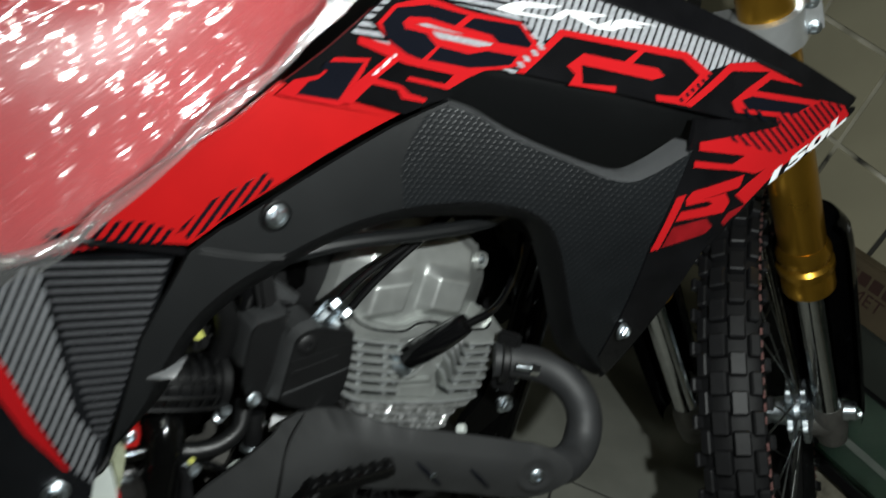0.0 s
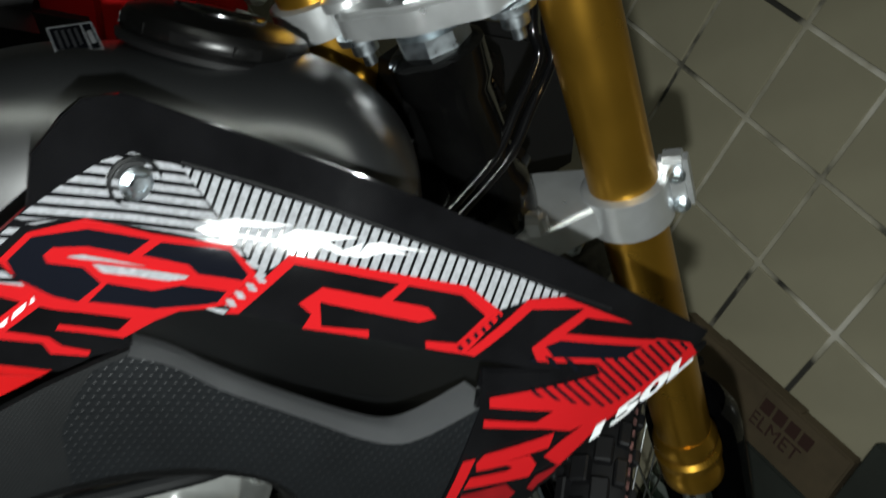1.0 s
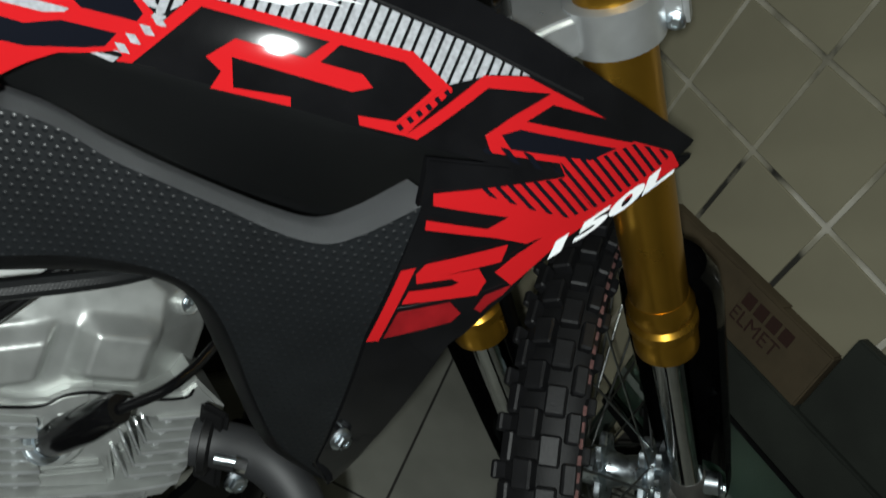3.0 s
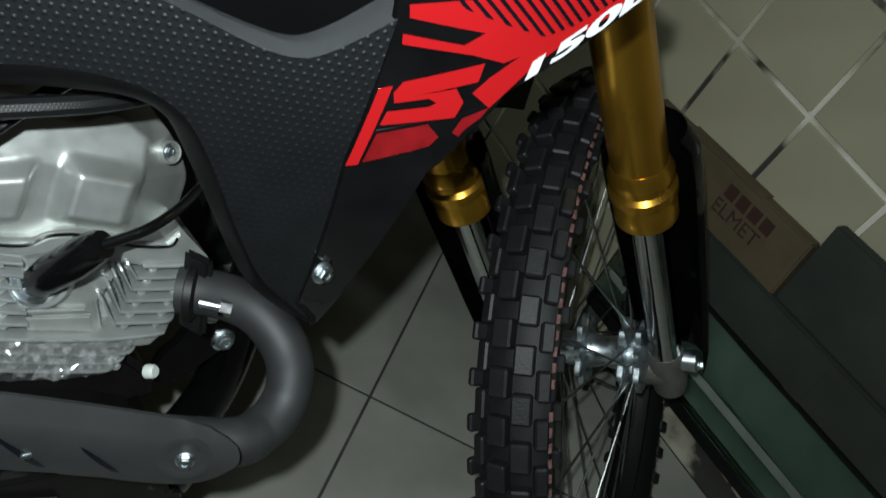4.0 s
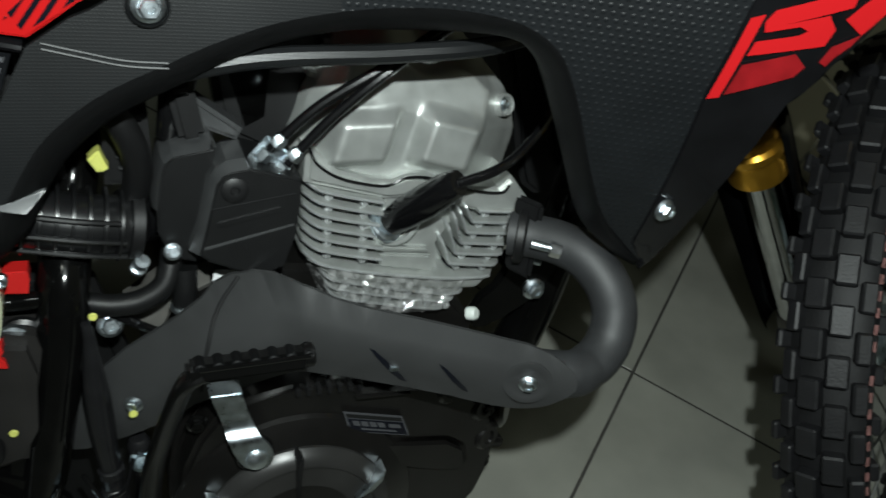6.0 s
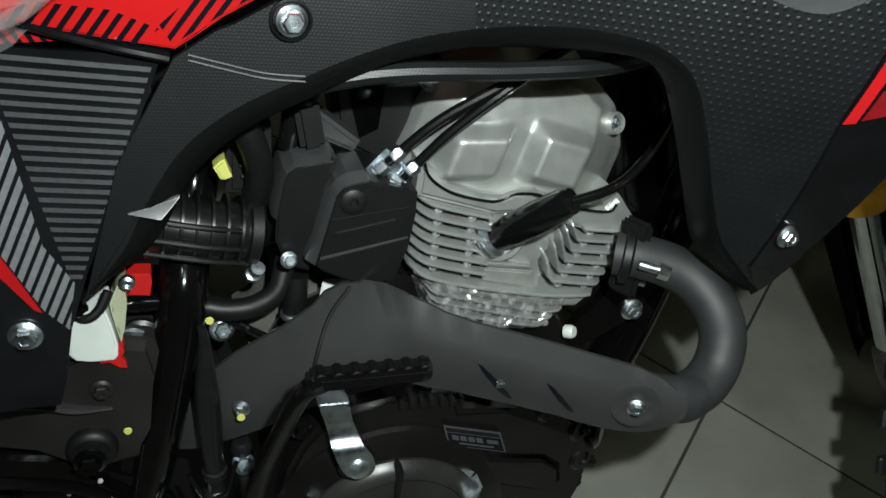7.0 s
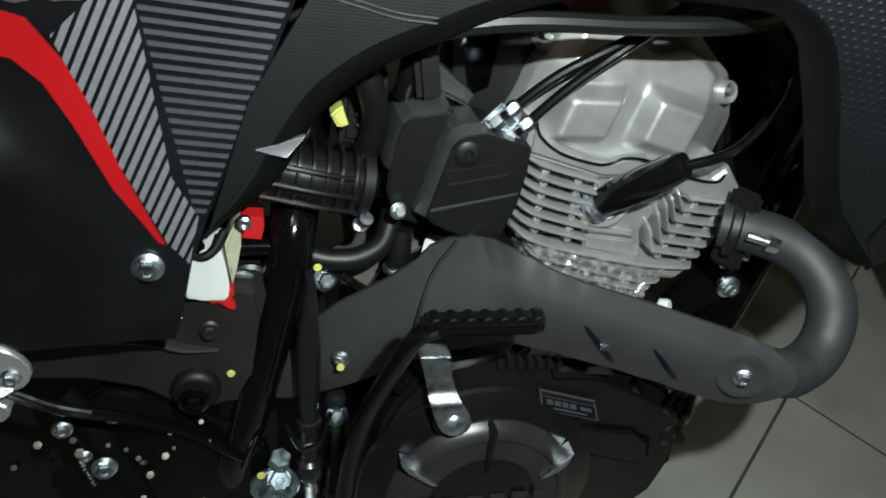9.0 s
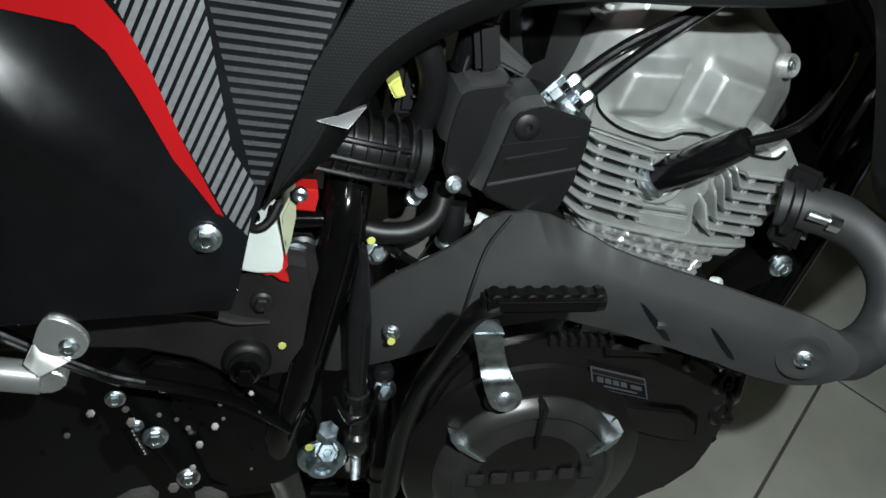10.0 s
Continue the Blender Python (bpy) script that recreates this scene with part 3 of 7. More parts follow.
WHT_C1 = [(-0.1061, 0.7847), (-0.0974, 0.7892), (-0.0868, 0.7921), (-0.0593, 0.7918), (-0.0729, 0.7887), (-0.0841, 0.7884), (-0.0886, 0.7847), (-0.0785, 0.7840), (-0.0685, 0.7833), (-0.0585, 0.7900), (-0.0523, 0.7902), (-0.0615, 0.7825), (-0.0757, 0.7822), (-0.0949, 0.7828)]
WHT_C2 = [(-0.0585, 0.7900), (-0.0502, 0.7903), (-0.0286, 0.7895), (-0.0437, 0.7858), (-0.0361, 0.7821), (-0.0270, 0.7867), (-0.0294, 0.7794), (-0.0375, 0.7794), (-0.0539, 0.7855)]
WHT_C3 = [(-0.0294, 0.7794), (-0.0249, 0.7867), (-0.0184, 0.7886), (0.0052, 0.7866), (-0.0148, 0.7858), (-0.0038, 0.7839), (-0.0174, 0.7831), (-0.0263, 0.7794)]
LOWER = [(-0.1628, 0.7106), (-0.1450, 0.7180), (-0.1332, 0.7213), (-0.1224, 0.7218), (-0.0875, 0.7100), (-0.0492, 0.6916), (-0.0080, 0.6761), (0.0095, 0.6774), (0.0198, 0.6850), (0.0365, 0.7052), (0.0407, 0.6946), (0.0360, 0.6151), (0.0432, 0.4977), (0.0594, 0.4697), (0.0471, 0.4772), (0.0125, 0.5082), (-0.0103, 0.5531), (-0.0336, 0.5998), (-0.0453, 0.6211), (-0.0668, 0.6372), (-0.1008, 0.6464), (-0.1303, 0.6496), (-0.1629, 0.6452)]
FRONT = [(0.0400, 0.7234), (0.1083, 0.7272), (0.1848, 0.7427), (0.1762, 0.7325), (0.1427, 0.6999), (0.1094, 0.6678), (0.0957, 0.6389), (0.0823, 0.6131), (0.0676, 0.5100), (0.0626, 0.4696), (0.0442, 0.4977), (0.0369, 0.6151), (0.0416, 0.6925)]
ARM = [(-0.1201, 0.6334), (-0.1513, 0.6348), (-0.1862, 0.6232), (-0.2238, 0.6036), (-0.2499, 0.5937), (-0.2759, 0.5748), (-0.3020, 0.5468), (-0.3270, 0.5019), (-0.3380, 0.4909), (-0.3640, 0.4689), (-0.3420, 0.5529), (-0.3120, 0.6119), (-0.2910, 0.6269), (-0.2749, 0.6389)]
ARM2 = [(-0.2820, 0.6309), (-0.2160, 0.6708), (-0.1720, 0.6973), (-0.1282, 0.7215)]
REDP = [(-0.3950, 0.6280), (-0.3810, 0.6250), (-0.3110, 0.6159), (-0.2880, 0.6329), (-0.2191, 0.6758), (-0.1658, 0.7064), (-0.2548, 0.7247), (-0.2861, 0.6977), (-0.3380, 0.6650), (-0.3750, 0.6360)]
BOLT_S = [(-0.2549, 0.6348)]
BOLT_T = [(-0.1333, 0.8055)]
BOLT_F = [(0.0473, 0.5309)]


def decal(name, outline, material, parent, layer=1, label="", cuts=2):
    return part(name, sheet_bm(outline, side_y, 0.0004, 0.0, 0, cuts, 0.0006 + 0.0004 * layer), material, parent, label)


def clip_poly(poly, a, b):
    """Cuts an outline by the line a-b and keeps its left side."""
    out = []
    for i, p in enumerate(poly):
        q = poly[(i + 1) % len(poly)]
        dp = (b[0] - a[0]) * (p[1] - a[1]) - (b[1] - a[1]) * (p[0] - a[0])
        dq = (b[0] - a[0]) * (q[1] - a[1]) - (b[1] - a[1]) * (q[0] - a[0])
        if dp >= 0:
            out.append(p)
        if dp * dq < 0:
            t = dp / (dp - dq)
            out.append((p[0] + t * (q[0] - p[0]), p[1] + t * (q[1] - p[1])))
    return out


def stripes(name, poly, direction, pitch, share, yf, lift, material, parent, label, flip=False):
    """Parallel printed bars across an outline in x and z."""
    d = Vector(direction).normalized()
    n = Vector((-d.y, d.x))
    at = [n.dot(Vector(p)) for p in poly]
    k = math.floor(min(at) / pitch)
    while k * pitch < max(at):
        a, b = n * (k * pitch), n * ((k + share) * pitch)
        bar = clip_poly(poly, tuple(a), tuple(a + d))
        if len(bar) > 2:
            bar = clip_poly(bar, tuple(b), tuple(b - d))
        clean = [p for i, p in enumerate(bar) if (Vector(p) - Vector(bar[i - 1])).length > 1e-4]
        if len(clean) > 2:
            part(name, sheet_bm(clean, yf, 0.0003, 0.0, 0, 1, lift), material, parent, label)
        k += 1


# right shroud: upper glossy panel with the graphics, front panel and matte lower panel with its arm
UPPER = UPPER + UPL
upper = part("upper_shroud", sheet_bm(UPPER, side_y, 0.004, 0.0014, 0, 2), GLOSS, bike, "glossy black upper shroud with red and silver graphics")
front = part("front_shroud", sheet_bm(FRONT, side_y, 0.004, 0.0014, 0, 2, -0.001), GLOSS, bike, "glossy black front shroud with red graphics")
def eased(line):
    return [(p.x, p.z) for p in spline([(x, 0, z) for x, z in line], 4)]


LIP_CREASE = [(-0.1345, 0.7146), (-0.1115, 0.7086), (-0.0886, 0.6964), (-0.0649, 0.6880), (-0.0404, 0.6799), (-0.0148, 0.6712), (0.0042, 0.6694), (0.0191, 0.6773), (0.0425, 0.6980)]
LIP_EDGE = [(-0.1318, 0.7190), (-0.1098, 0.7127), (-0.0865, 0.7015), (-0.0623, 0.6918), (-0.0373, 0.6837), (-0.0116, 0.6767), (0.0078, 0.6746), (0.0230, 0.6829), (0.0460, 0.7040)]
LOW_ALL = eased(LIP_CREASE) + LOWER[11:13] + eased(CREASE)[0:37] + [(-0.163, 0.670), (-0.158, 0.690), (-0.150, 0.706)]
lower = part("lower_shroud", sheet_bm(LOW_ALL, lambda x, z: side_y(x, z) + 0.001, 0.005, 0.0, 0, 3), MATTE, bike, "matte black honeycomb-textured lower shroud")
ARM_ALL = [(-0.133, 0.7185), (-0.1345, 0.7146), (-0.150, 0.706), (-0.158, 0.690), (-0.163, 0.670)] + eased(CREASE)[36:] + ARM[9:13] + ARM2[0:3]
arm = part("shroud_arm", sheet_bm(ARM_ALL, lambda x, z: side_y(x, z) + 0.001, 0.005, 0.0, 0, 3), SATIN, bike, "satin black rear arm of the shroud")
for dz in (0.0, -0.0028):
    groove = [(x, side_y(x, z) + 0.0014, z + dz) for x, z in ((-0.305, 0.614), (-0.287, 0.610), (-0.267, 0.606), (-0.246, 0.605))]
    part("arm_groove", tube_bm(groove, 0.0008, 6), EDGEB, arm, "fine double crease along the arm")
part("arm_facet", sheet_bm([(-0.338, 0.5262), (-0.311, 0.5335), (-0.321, 0.5235)], lambda x, z: side_y(x, z) + 0.006 - 0.8 * (0.535 - z), 0.004, 0.0005, 0, 1), SILVERY, arm, "small facet at the bend of the arm, highlight painted pale")


def pocket_y(x, z):
    """The intake pocket: close behind the flank along its upper edge, deep towards the lip and the front."""
    top = 0.744 - 0.10 * (x + 0.11)
    return side_y(x, z) + 0.007 + min(0.07, 0.95 * max(0.0, top - z)) + 0.10 * max(0.0, x + 0.02)


part("intake_recess", sheet_bm([(-0.14, 0.72), (-0.11, 0.750), (0.13, 0.745), (0.13, 0.69), (0.09, 0.64), (0.0, 0.62), (-0.09, 0.66)], pocket_y, 0.004, 0.0, 0, 4), POCKET, lower, "hollow of the air intake with its shade painted in", 60)


def flange_bm(crease, edge, deep, back, ease=1.9):
    """A rounded chamfer from a crease on the flank to the inner edge, with a return behind it."""
    bm = bmesh.new()
    a = spline([(x, 0, z) for x, z in crease], 4)
    b = spline([(x, 0, z) for x, z in edge], 4)
    rows = []
    for p, q in zip(a, b):
        row = []
        for k in range(8):
            t = k / 6
            m = p.lerp(q, min(t, 1.0))
            y = side_y(m.x, m.z) + 0.001 + (deep * t ** ease if t <= 1 else deep + back)
            row.append(bm.verts.new((m.x, y, m.z)))
        rows.append(row)
    for r, s in zip(rows, rows[1:]):
        for k in range(7):
            bm.faces.new((r[k], r[k + 1], s[k + 1], s[k]))
    bmesh.ops.solidify(bm, geom=bm.faces[:], thickness=0.002)
    bmesh.ops.recalc_face_normals(bm, faces=bm.faces[:])
    return bm


part("shroud_flange", flange_bm(CREASE, EDGE_IN, 0.016, 0.010), EDGEB, lower, "smooth rounded inner edge of the shroud", 60)
part("shroud_lip", flange_bm(LIP_CREASE, LIP_EDGE, 0.012, 0.012, 1.1), SILVERY, lower, "bevelled edge of the intake opening with its sheen painted grey", 30)

stripes("stripe", SIL_A, (1, -0.06), 0.0054, 0.6, side_y, 0.0010, DSILVER, upper, "silver printed stripe")
stripes("stripe", SIL_A2, (1, -0.06), 0.0054, 0.6, side_y, 0.0010, DSILVER, upper, "silver printed stripe")
stripes("stripe", SIL_B, (0.32, 1), 0.0048, 0.68, side_y, 0.0010, DSILVER, upper, "silver printed slanted stripe")
decal("red_graphic", RED_H, DRED, upper, 1)
decal("black_graphic", BLK_H, DBLACK, upper, 3)
for poly in (RED_A, RED_G):
    decal("red_graphic", poly, DRED, upper, 2)
for poly in (BLK_A1, BLK_A2, BLK_A3):
    decal("black_graphic", poly, DBLACK, upper, 3)
stripes("stripe", SIL_C, (1, -0.1), 0.0058, 0.7, side_y, 0.0024, DSILVER, upper, "silver printed bar")
stripes("stripe", SIL_D, (1, -0.06), 0.0054, 0.6, side_y, 0.0012, DSILVER, upper, "silver printed stripe")
for poly in (RED_B1, RED_B2, RED_B3, RED_C1):
    decal("red_graphic", poly, DRED, upper, 3)
decal("black_graphic", BLK_C1, DBLACK, upper, 4)
decal("red_graphic", [(0.0206, 0.7361), (0.0264, 0.7352), (0.0441, 0.7574), (0.0395, 0.7574)], DRED, upper, 5)
for x, z in ((0.0232, 0.7366), (0.0270, 0.7409), (0.0305, 0.7445), (0.0343, 0.7481), (0.0378, 0.7519), (0.0417, 0.7557)):
    decal("dash", [(x - 0.0017, z + 0.0002), (x - 0.0002, z + 0.0018), (x + 0.0017, z - 0.0002), (x + 0.0002, z - 0.0018)], DBLACK, upper, 6, "small black square over the red")
decal("red_graphic", [(-0.0771, 0.7638), (-0.0725, 0.7614), (-0.0860, 0.7435), (-0.0919, 0.7490)], DRED, upper, 5)
for x, z in ((-0.0750, 0.7626), (-0.0793, 0.7579), (-0.0845, 0.7533), (-0.0885, 0.7487)):
    decal("dash", [(x - 0.0030, z + 0.0020), (x + 0.0008, z + 0.0018), (x + 0.0030, z - 0.0018), (x - 0.0008, z - 0.0018)], DSILVER, upper, 6, "small silver lozenge over the red")
stripes("slash", [(0.0604, 0.7318), (0.0640, 0.7352), (0.0826, 0.7345), (0.1068, 0.7262), (0.0858, 0.7270)], (0.75, -0.66), 0.0072, 0.36, side_y, 0.0032, DBLACK, upper, "thin black slash over the red")
part("shroud_crease", tube_bm([(x, side_y(x, z) - 0.0002, z) for x, z in ((-0.112, 0.8168), (-0.075, 0.8096), (-0.0411, 0.8020), (0.0052, 0.7905), (0.0483, 0.7808), (0.0806, 0.7714), (0.110, 0.7630))], 0.0008, 6), EDGEB, upper, "fine raised crease above the stripes")
for poly in (WHT_C1, WHT_C2, WHT_C3):
    decal("white_mark", poly, DWHITE, upper, 4, "white slanted maker's mark")
stripes("dash", WHT_G, (0.2, 1), 0.0060, 0.7, side_y, 0.0024, DWHITE, upper, "small white dash over the red")
for poly in (RED_E, RED_D, RED_F1, RED_F2):
    decal("red_graphic", poly, DRED, front, 1)
for poly in (RED_F3, RED_F4):
    decal("faded_graphic", poly, FADED, front, 1, "dark faded red graphic")
stripes("slash", HATCH, (0.8, -0.6), 0.0050, 0.38, side_y, 0.0022, DBLACK, front, "thin black slash over the red")


def flank_letters(text, origin, along, height, parent, label):
    """Printed characters laid on the flank, from an origin along one direction, slanted by the other."""
    cu = bpy.data.curves.new("lettering", "FONT")
    cu.body, cu.size, cu.offset = text, 1.0, 0.045
    tmp = new("lettering", cu)
    me = bpy.data.meshes.new_from_object(tmp)
    bpy.data.objects.remove(tmp)
    bm = bmesh.new()
    bm.from_mesh(me)
    bpy.data.meshes.remove(me)
    bmesh.ops.triangulate(bm, faces=bm.faces[:])
    wide, high = max(v.co.x for v in bm.verts), max(v.co.y for v in bm.verts)
    for v in bm.verts:
        p, q = v.co.x / wide, v.co.y / high
        x, z = origin[0] + along[0] * p + height[0] * q, origin[1] + along[1] * p + height[1] * q
        v.co = (x, side_y(x, z) - 0.0026, z)
    return part("lettering", bm, DWHITE, parent, label)


flank_letters("150L", (0.1085, 0.6725), (0.0625, 0.0605), (0.0008, 0.0110), front, "white slanted printed number")

for (x, z), s, hole in ((BOLT_S[0], 0.0098, 0.70), (BOLT_T[0], 0.0105, 0.88), (BOLT_F[0], 0.009, 0)):
    y = side_y(x, z)
    if hole:
        part("bolt_collar", lathe_bm((x, y + 0.001, z), OUT, [(0.0155 * hole, 0), (0.0155 * hole, 0.003), (0.0140 * hole, 0.0038), (0.0125 * hole, 0.001), (0.0, 0.001)], 28), SATIN, bike, "black rubber collar")
    bolt((x, y - 0.002, z), (0.12, -1, 0.02), s, bike, None, "shroud_bolt")

# red flank panel under the seat and striped side panel
part("red_side_panel", sheet_bm(REDP, lambda x, z: side_y(x, z) + 0.004, 0.004, 0.001, 0, 1), RED, bike, "glossy red side panel")

for poly in ([(-0.398, 0.6265), (-0.330, 0.6175), (-0.318, 0.626), (-0.34, 0.634), (-0.372, 0.636)], [(-0.312, 0.6185), (-0.29, 0.6335), (-0.255, 0.656), (-0.262, 0.664), (-0.30, 0.645), (-0.318, 0.628)]):
    stripes("slash", poly, (0.7, 1), 0.0060, 0.42, lambda x, z: side_y(x, z) + 0.004, 0.0008, DBLACK, bike, "thin black slash over the red")


def tail_y(x, z):
    off = (x + 0.50) * 0.66 + (z - 0.535) * 0.75
    crease = 0.014 * math.exp(-(off / 0.022) ** 2) * min(1.0, max(0.0, (-0.40 - x) / 0.08))
    return -0.080 - 0.10 * max(0.0, -0.40 - x) + 0.05 * (z - 0.5) - crease


TAIL = [(-0.372, 0.452), (-0.362, 0.485), (-0.318, 0.610), (-0.400, 0.612), (-0.46, 0.625), (-0.70, 0.66), (-0.70, 0.40), (-0.50, 0.397), (-0.382, 0.400), (-0.378, 0.415)]
tail = part("side_panel", sheet_bm(TAIL, tail_y, 0.004, 0.002, 0, 5), TAILB, bike, "glossy black side panel with striped graphics")
stripes("stripe", [(-0.400, 0.610), (-0.322, 0.606), (-0.365, 0.482), (-0.370, 0.484)], (1, -0.06), 0.0057, 0.45, tail_y, 0.0008, DGREY, tail, "grey printed stripe")
stripes("stripe", [(-0.437, 0.580), (-0.424, 0.55), (-0.411, 0.517), (-0.385, 0.465), (-0.373, 0.452), (-0.368, 0.482), (-0.382, 0.505), (-0.40, 0.607), (-0.41, 0.607)], (0.42, 1), 0.0054, 0.62, tail_y, 0.0008, PSILVER, tail, "silver printed slanted stripe")
part("red_line", sheet_bm([(-0.60, 0.60), (-0.487, 0.60), (-0.447, 0.588), (-0.432, 0.568), (-0.421, 0.545), (-0.407, 0.508), (-0.386, 0.464), (-0.390, 0.466), (-0.412, 0.498), (-0.430, 0.535), (-0.442, 0.556), (-0.455, 0.568), (-0.49, 0.575), (-0.60, 0.575)], tail_y, 0.0004, 0.0, 0, 1, 0.001), DRED, tail, "red printed border line")
part("red_corner", sheet_bm([(-0.400, 0.6125), (-0.384, 0.628), (-0.360, 0.6165)], tail_y, 0.0004, 0.0, 0, 1, 0.001), DRED, tail, "small red printed corner")
stripes("slash", [(-0.400, 0.6125), (-0.384, 0.628), (-0.360, 0.6165)], (-0.6, 1), 0.005, 0.45, tail_y, 0.0016, DBLACK, tail, "thin black slash over the red")
part("panel_trim", tube_bm([(-0.390, tail_y(-0.39, 0.62) + 0.004, 0.6270), (-0.378, tail_y(-0.378, 0.62) - 0.003, 0.6245), (-0.345, tail_y(-0.345, 0.62) - 0.003, 0.6165), (-0.314, tail_y(-0.314, 0.61) - 0.002, 0.6105)], 0.0052, 10, 6, None, 0.6), GLOSS, bike, "glossy black trim along the panel top")
bolt((-0.396, -0.083, 0.450), OUT, 0.011, bike, None, "panel_bolt")

# seat with its crumpled clear film
SECT = [(-0.20, 0.775, 0.842, 0.060), (-0.26, 0.713, 0.838, 0.086), (-0.33, 0.655, 0.822, 0.098), (-0.40, 0.612, 0.808, 0.103), (-0.50, 0.60, 0.802, 0.105), (-0.72, 0.62, 0.815, 0.105)]


def loft_bm(sections, n=20, crumple=0.0, grow=0.0, square=0.55):
    bm = bmesh.new()
    rings = []
    fine = []
    for a, b in zip(sections, sections[1:]):
        for k in range(6 if not crumple else 18):
            fine.append([p + (q - p) * k / (6 if not crumple else 18) for p, q in zip(a, b)])
    if not crumple:                       # a smooth run through the sections
        fine = []
        for i in range(len(sections) - 1):
            p0, p1, p2, p3 = sections[max(0, i - 1)], sections[i], sections[i + 1], sections[min(len(sections) - 1, i + 2)]
            for k in range(8):
                t = k / 8
                fine.append([b + 0.5 * t * (c - a + t * (2 * a - 5 * b + 4 * c - d + t * (3 * (b - c) + d - a))) for a, b, c, d in zip(p0, p1, p2, p3)])
    fine.append(list(sections[-1]))
    for x, lo, hi, w in fine:
        ring = []
        for k in range(n + 1):
            a = math.pi * k / n
            cx, sx = -math.cos(a), math.sin(a)
            y = MID + (w + grow) * math.copysign(abs(cx) ** square, cx)
            z = lo - grow + (hi - lo + 2 * grow) * abs(sx) ** square
            if crumple:
                q = Vector(((x + z) * 12, y * 30, (z - x) * 34))
                d = (noise.noise(q) + 0.7 * noise.noise(q * 2.7) + 0.4 * abs(noise.noise(q * 5.0))) * crumple
                y += math.copysign(d, cx) if abs(cx) > 0.3 else 0
                z += d
            ring.append(bm.verts.new((x, y, z)))
        rings.append(ring)
    for a, b in zip(rings, rings[1:]):
        for k in range(n):
            bm.faces.new((a[k], b[k], b[k + 1], a[k + 1]))
    bm.faces.new(rings[0])
    bm.faces.new(rings[-1][::-1])
    bmesh.ops.recalc_face_normals(bm, faces=bm.faces[:])
    return bm


part("seat", loft_bm(SECT, 24), VINYL, bike, "red vinyl seat")
film = part("seat_film", loft_bm(SECT, 90, 0.006, 0.007), FILM, bike, "crumpled clear plastic film over the seat", 180)
HEM = [(-0.60, 0.585), (-0.50, 0.604), (-0.398, 0.625), (-0.362, 0.648), (-0.33, 0.672), (-0.295, 0.703), (-0.262, 0.733), (-0.238, 0.756), (-0.216, 0.775), (-0.20, 0.80)]
hem = [(x + random.uniform(-0.003, 0.003), -0.094 + 0.10 * max(0.0, x + 0.33) + random.uniform(-0.003, 0.003), z + random.uniform(-0.003, 0.003)) for x, z in HEM]
part("film_hem", tube_bm(hem, [0.006, 0.009, 0.007, 0.010, 0.007, 0.009, 0.006, 0.008, 0.006, 0.004], 10, 8, None, 0.5), FILM, film, "gathered lower edge of the film", 180)

# fuel tank with its cap
TSECT = [(-0.300, 0.69, 0.780, 0.045), (-0.240, 0.70, 0.822, 0.056), (-0.165, 0.72, 0.851, 0.074), (-0.115, 0.745, 0.859, 0.084), (-0.06, 0.765, 0.866, 0.108), (-0.01, 0.775, 0.870, 0.136), (0.030, 0.770, 0.858, 0.128), (0.055, 0.745, 0.834, 0.104), (0.078, 0.71, 0.796, 0.080), (0.098, 0.68, 0.735, 0.060)]
part("fuel_tank", loft_bm(TSECT, 40, square=0.72), TANK, bike, "satin black fuel tank", 70)
seam = []
for k in range(13):
    a = math.pi * k / 24
    seam.append((0.082 - 0.030 * math.sin(a) ** 2, MID - 0.082 * math.cos(a) ** 0.72 if k < 12 else MID, 0.705 + 0.115 * math.sin(a) ** 0.72))
part("tank_seam", tube_bm(seam[:10], 0.0022, 8), SATIN, bike, "folded seam round the front of the tank")
CAPO, CAPN = Vector((-0.056, MID, 0.863)), Vector((0.05, -0.06, 1)).normalized()
cap = part("tank_cap", lathe_bm(CAPO, CAPN, [(0.0555, 0), (0.0585, 0.003), (0.0595, 0.007), (0.0585, 0.0125), (0.0560, 0.0160), (0.0420, 0.0205), (0.0340, 0.0218), (0.0, 0.0220)], 16), LEVER, bike, "ribbed black rubber tank cap")
part("cap_gasket", lathe_bm(CAPO, CAPN, [(0.060, -0.004), (0.061, 0.0), (0.058, 0.002)], 40), DULL, cap, "black rubber ring under the cap")
cu, cv, cw = basis(CAPN)
for k in range(10):
    a = 2 * math.pi * (k + 0.35) / 10
    rad = cu * math.cos(a) + cv * math.sin(a)
    tan = cw.cross(rad)
    rib = box_bm((0, 0, 0), (0.0045, 0.021, 0.010), None, 0.0018)
    bmesh.ops.transform(rib, matrix=Matrix.Translation(CAPO + rad * 0.0560 + cw * 0.0075) @ Matrix((rad, tan, cw)).transposed().to_4x4(), verts=rib.verts[:])
    part("cap_rib", rib, LEVER, cap)
part("cap_disc", lathe_bm(CAPO + CAPN * 0.0222, CAPN, [(0.0275, 0), (0.0275, 0.0015), (0.025, 0.0024), (0.0, 0.0026)], 36), GLOSS, cap, "dark lock cover")
part("cap_ring", lathe_bm(CAPO + CAPN * 0.0222, CAPN, [(0.0275, -0.001), (0.029, 0.0), (0.029, 0.0012), (0.0268, 0.0022), (0.0262, 0.0012)], 40, closed=False), CHROME, cap, "thin chromed ring")
SA, SB, SD = Vector((-0.154, 0.038, 0.8595)), Vector((-0.128, 0.045, 0.8655)), Vector((-0.153, 0.006, 0.8478))


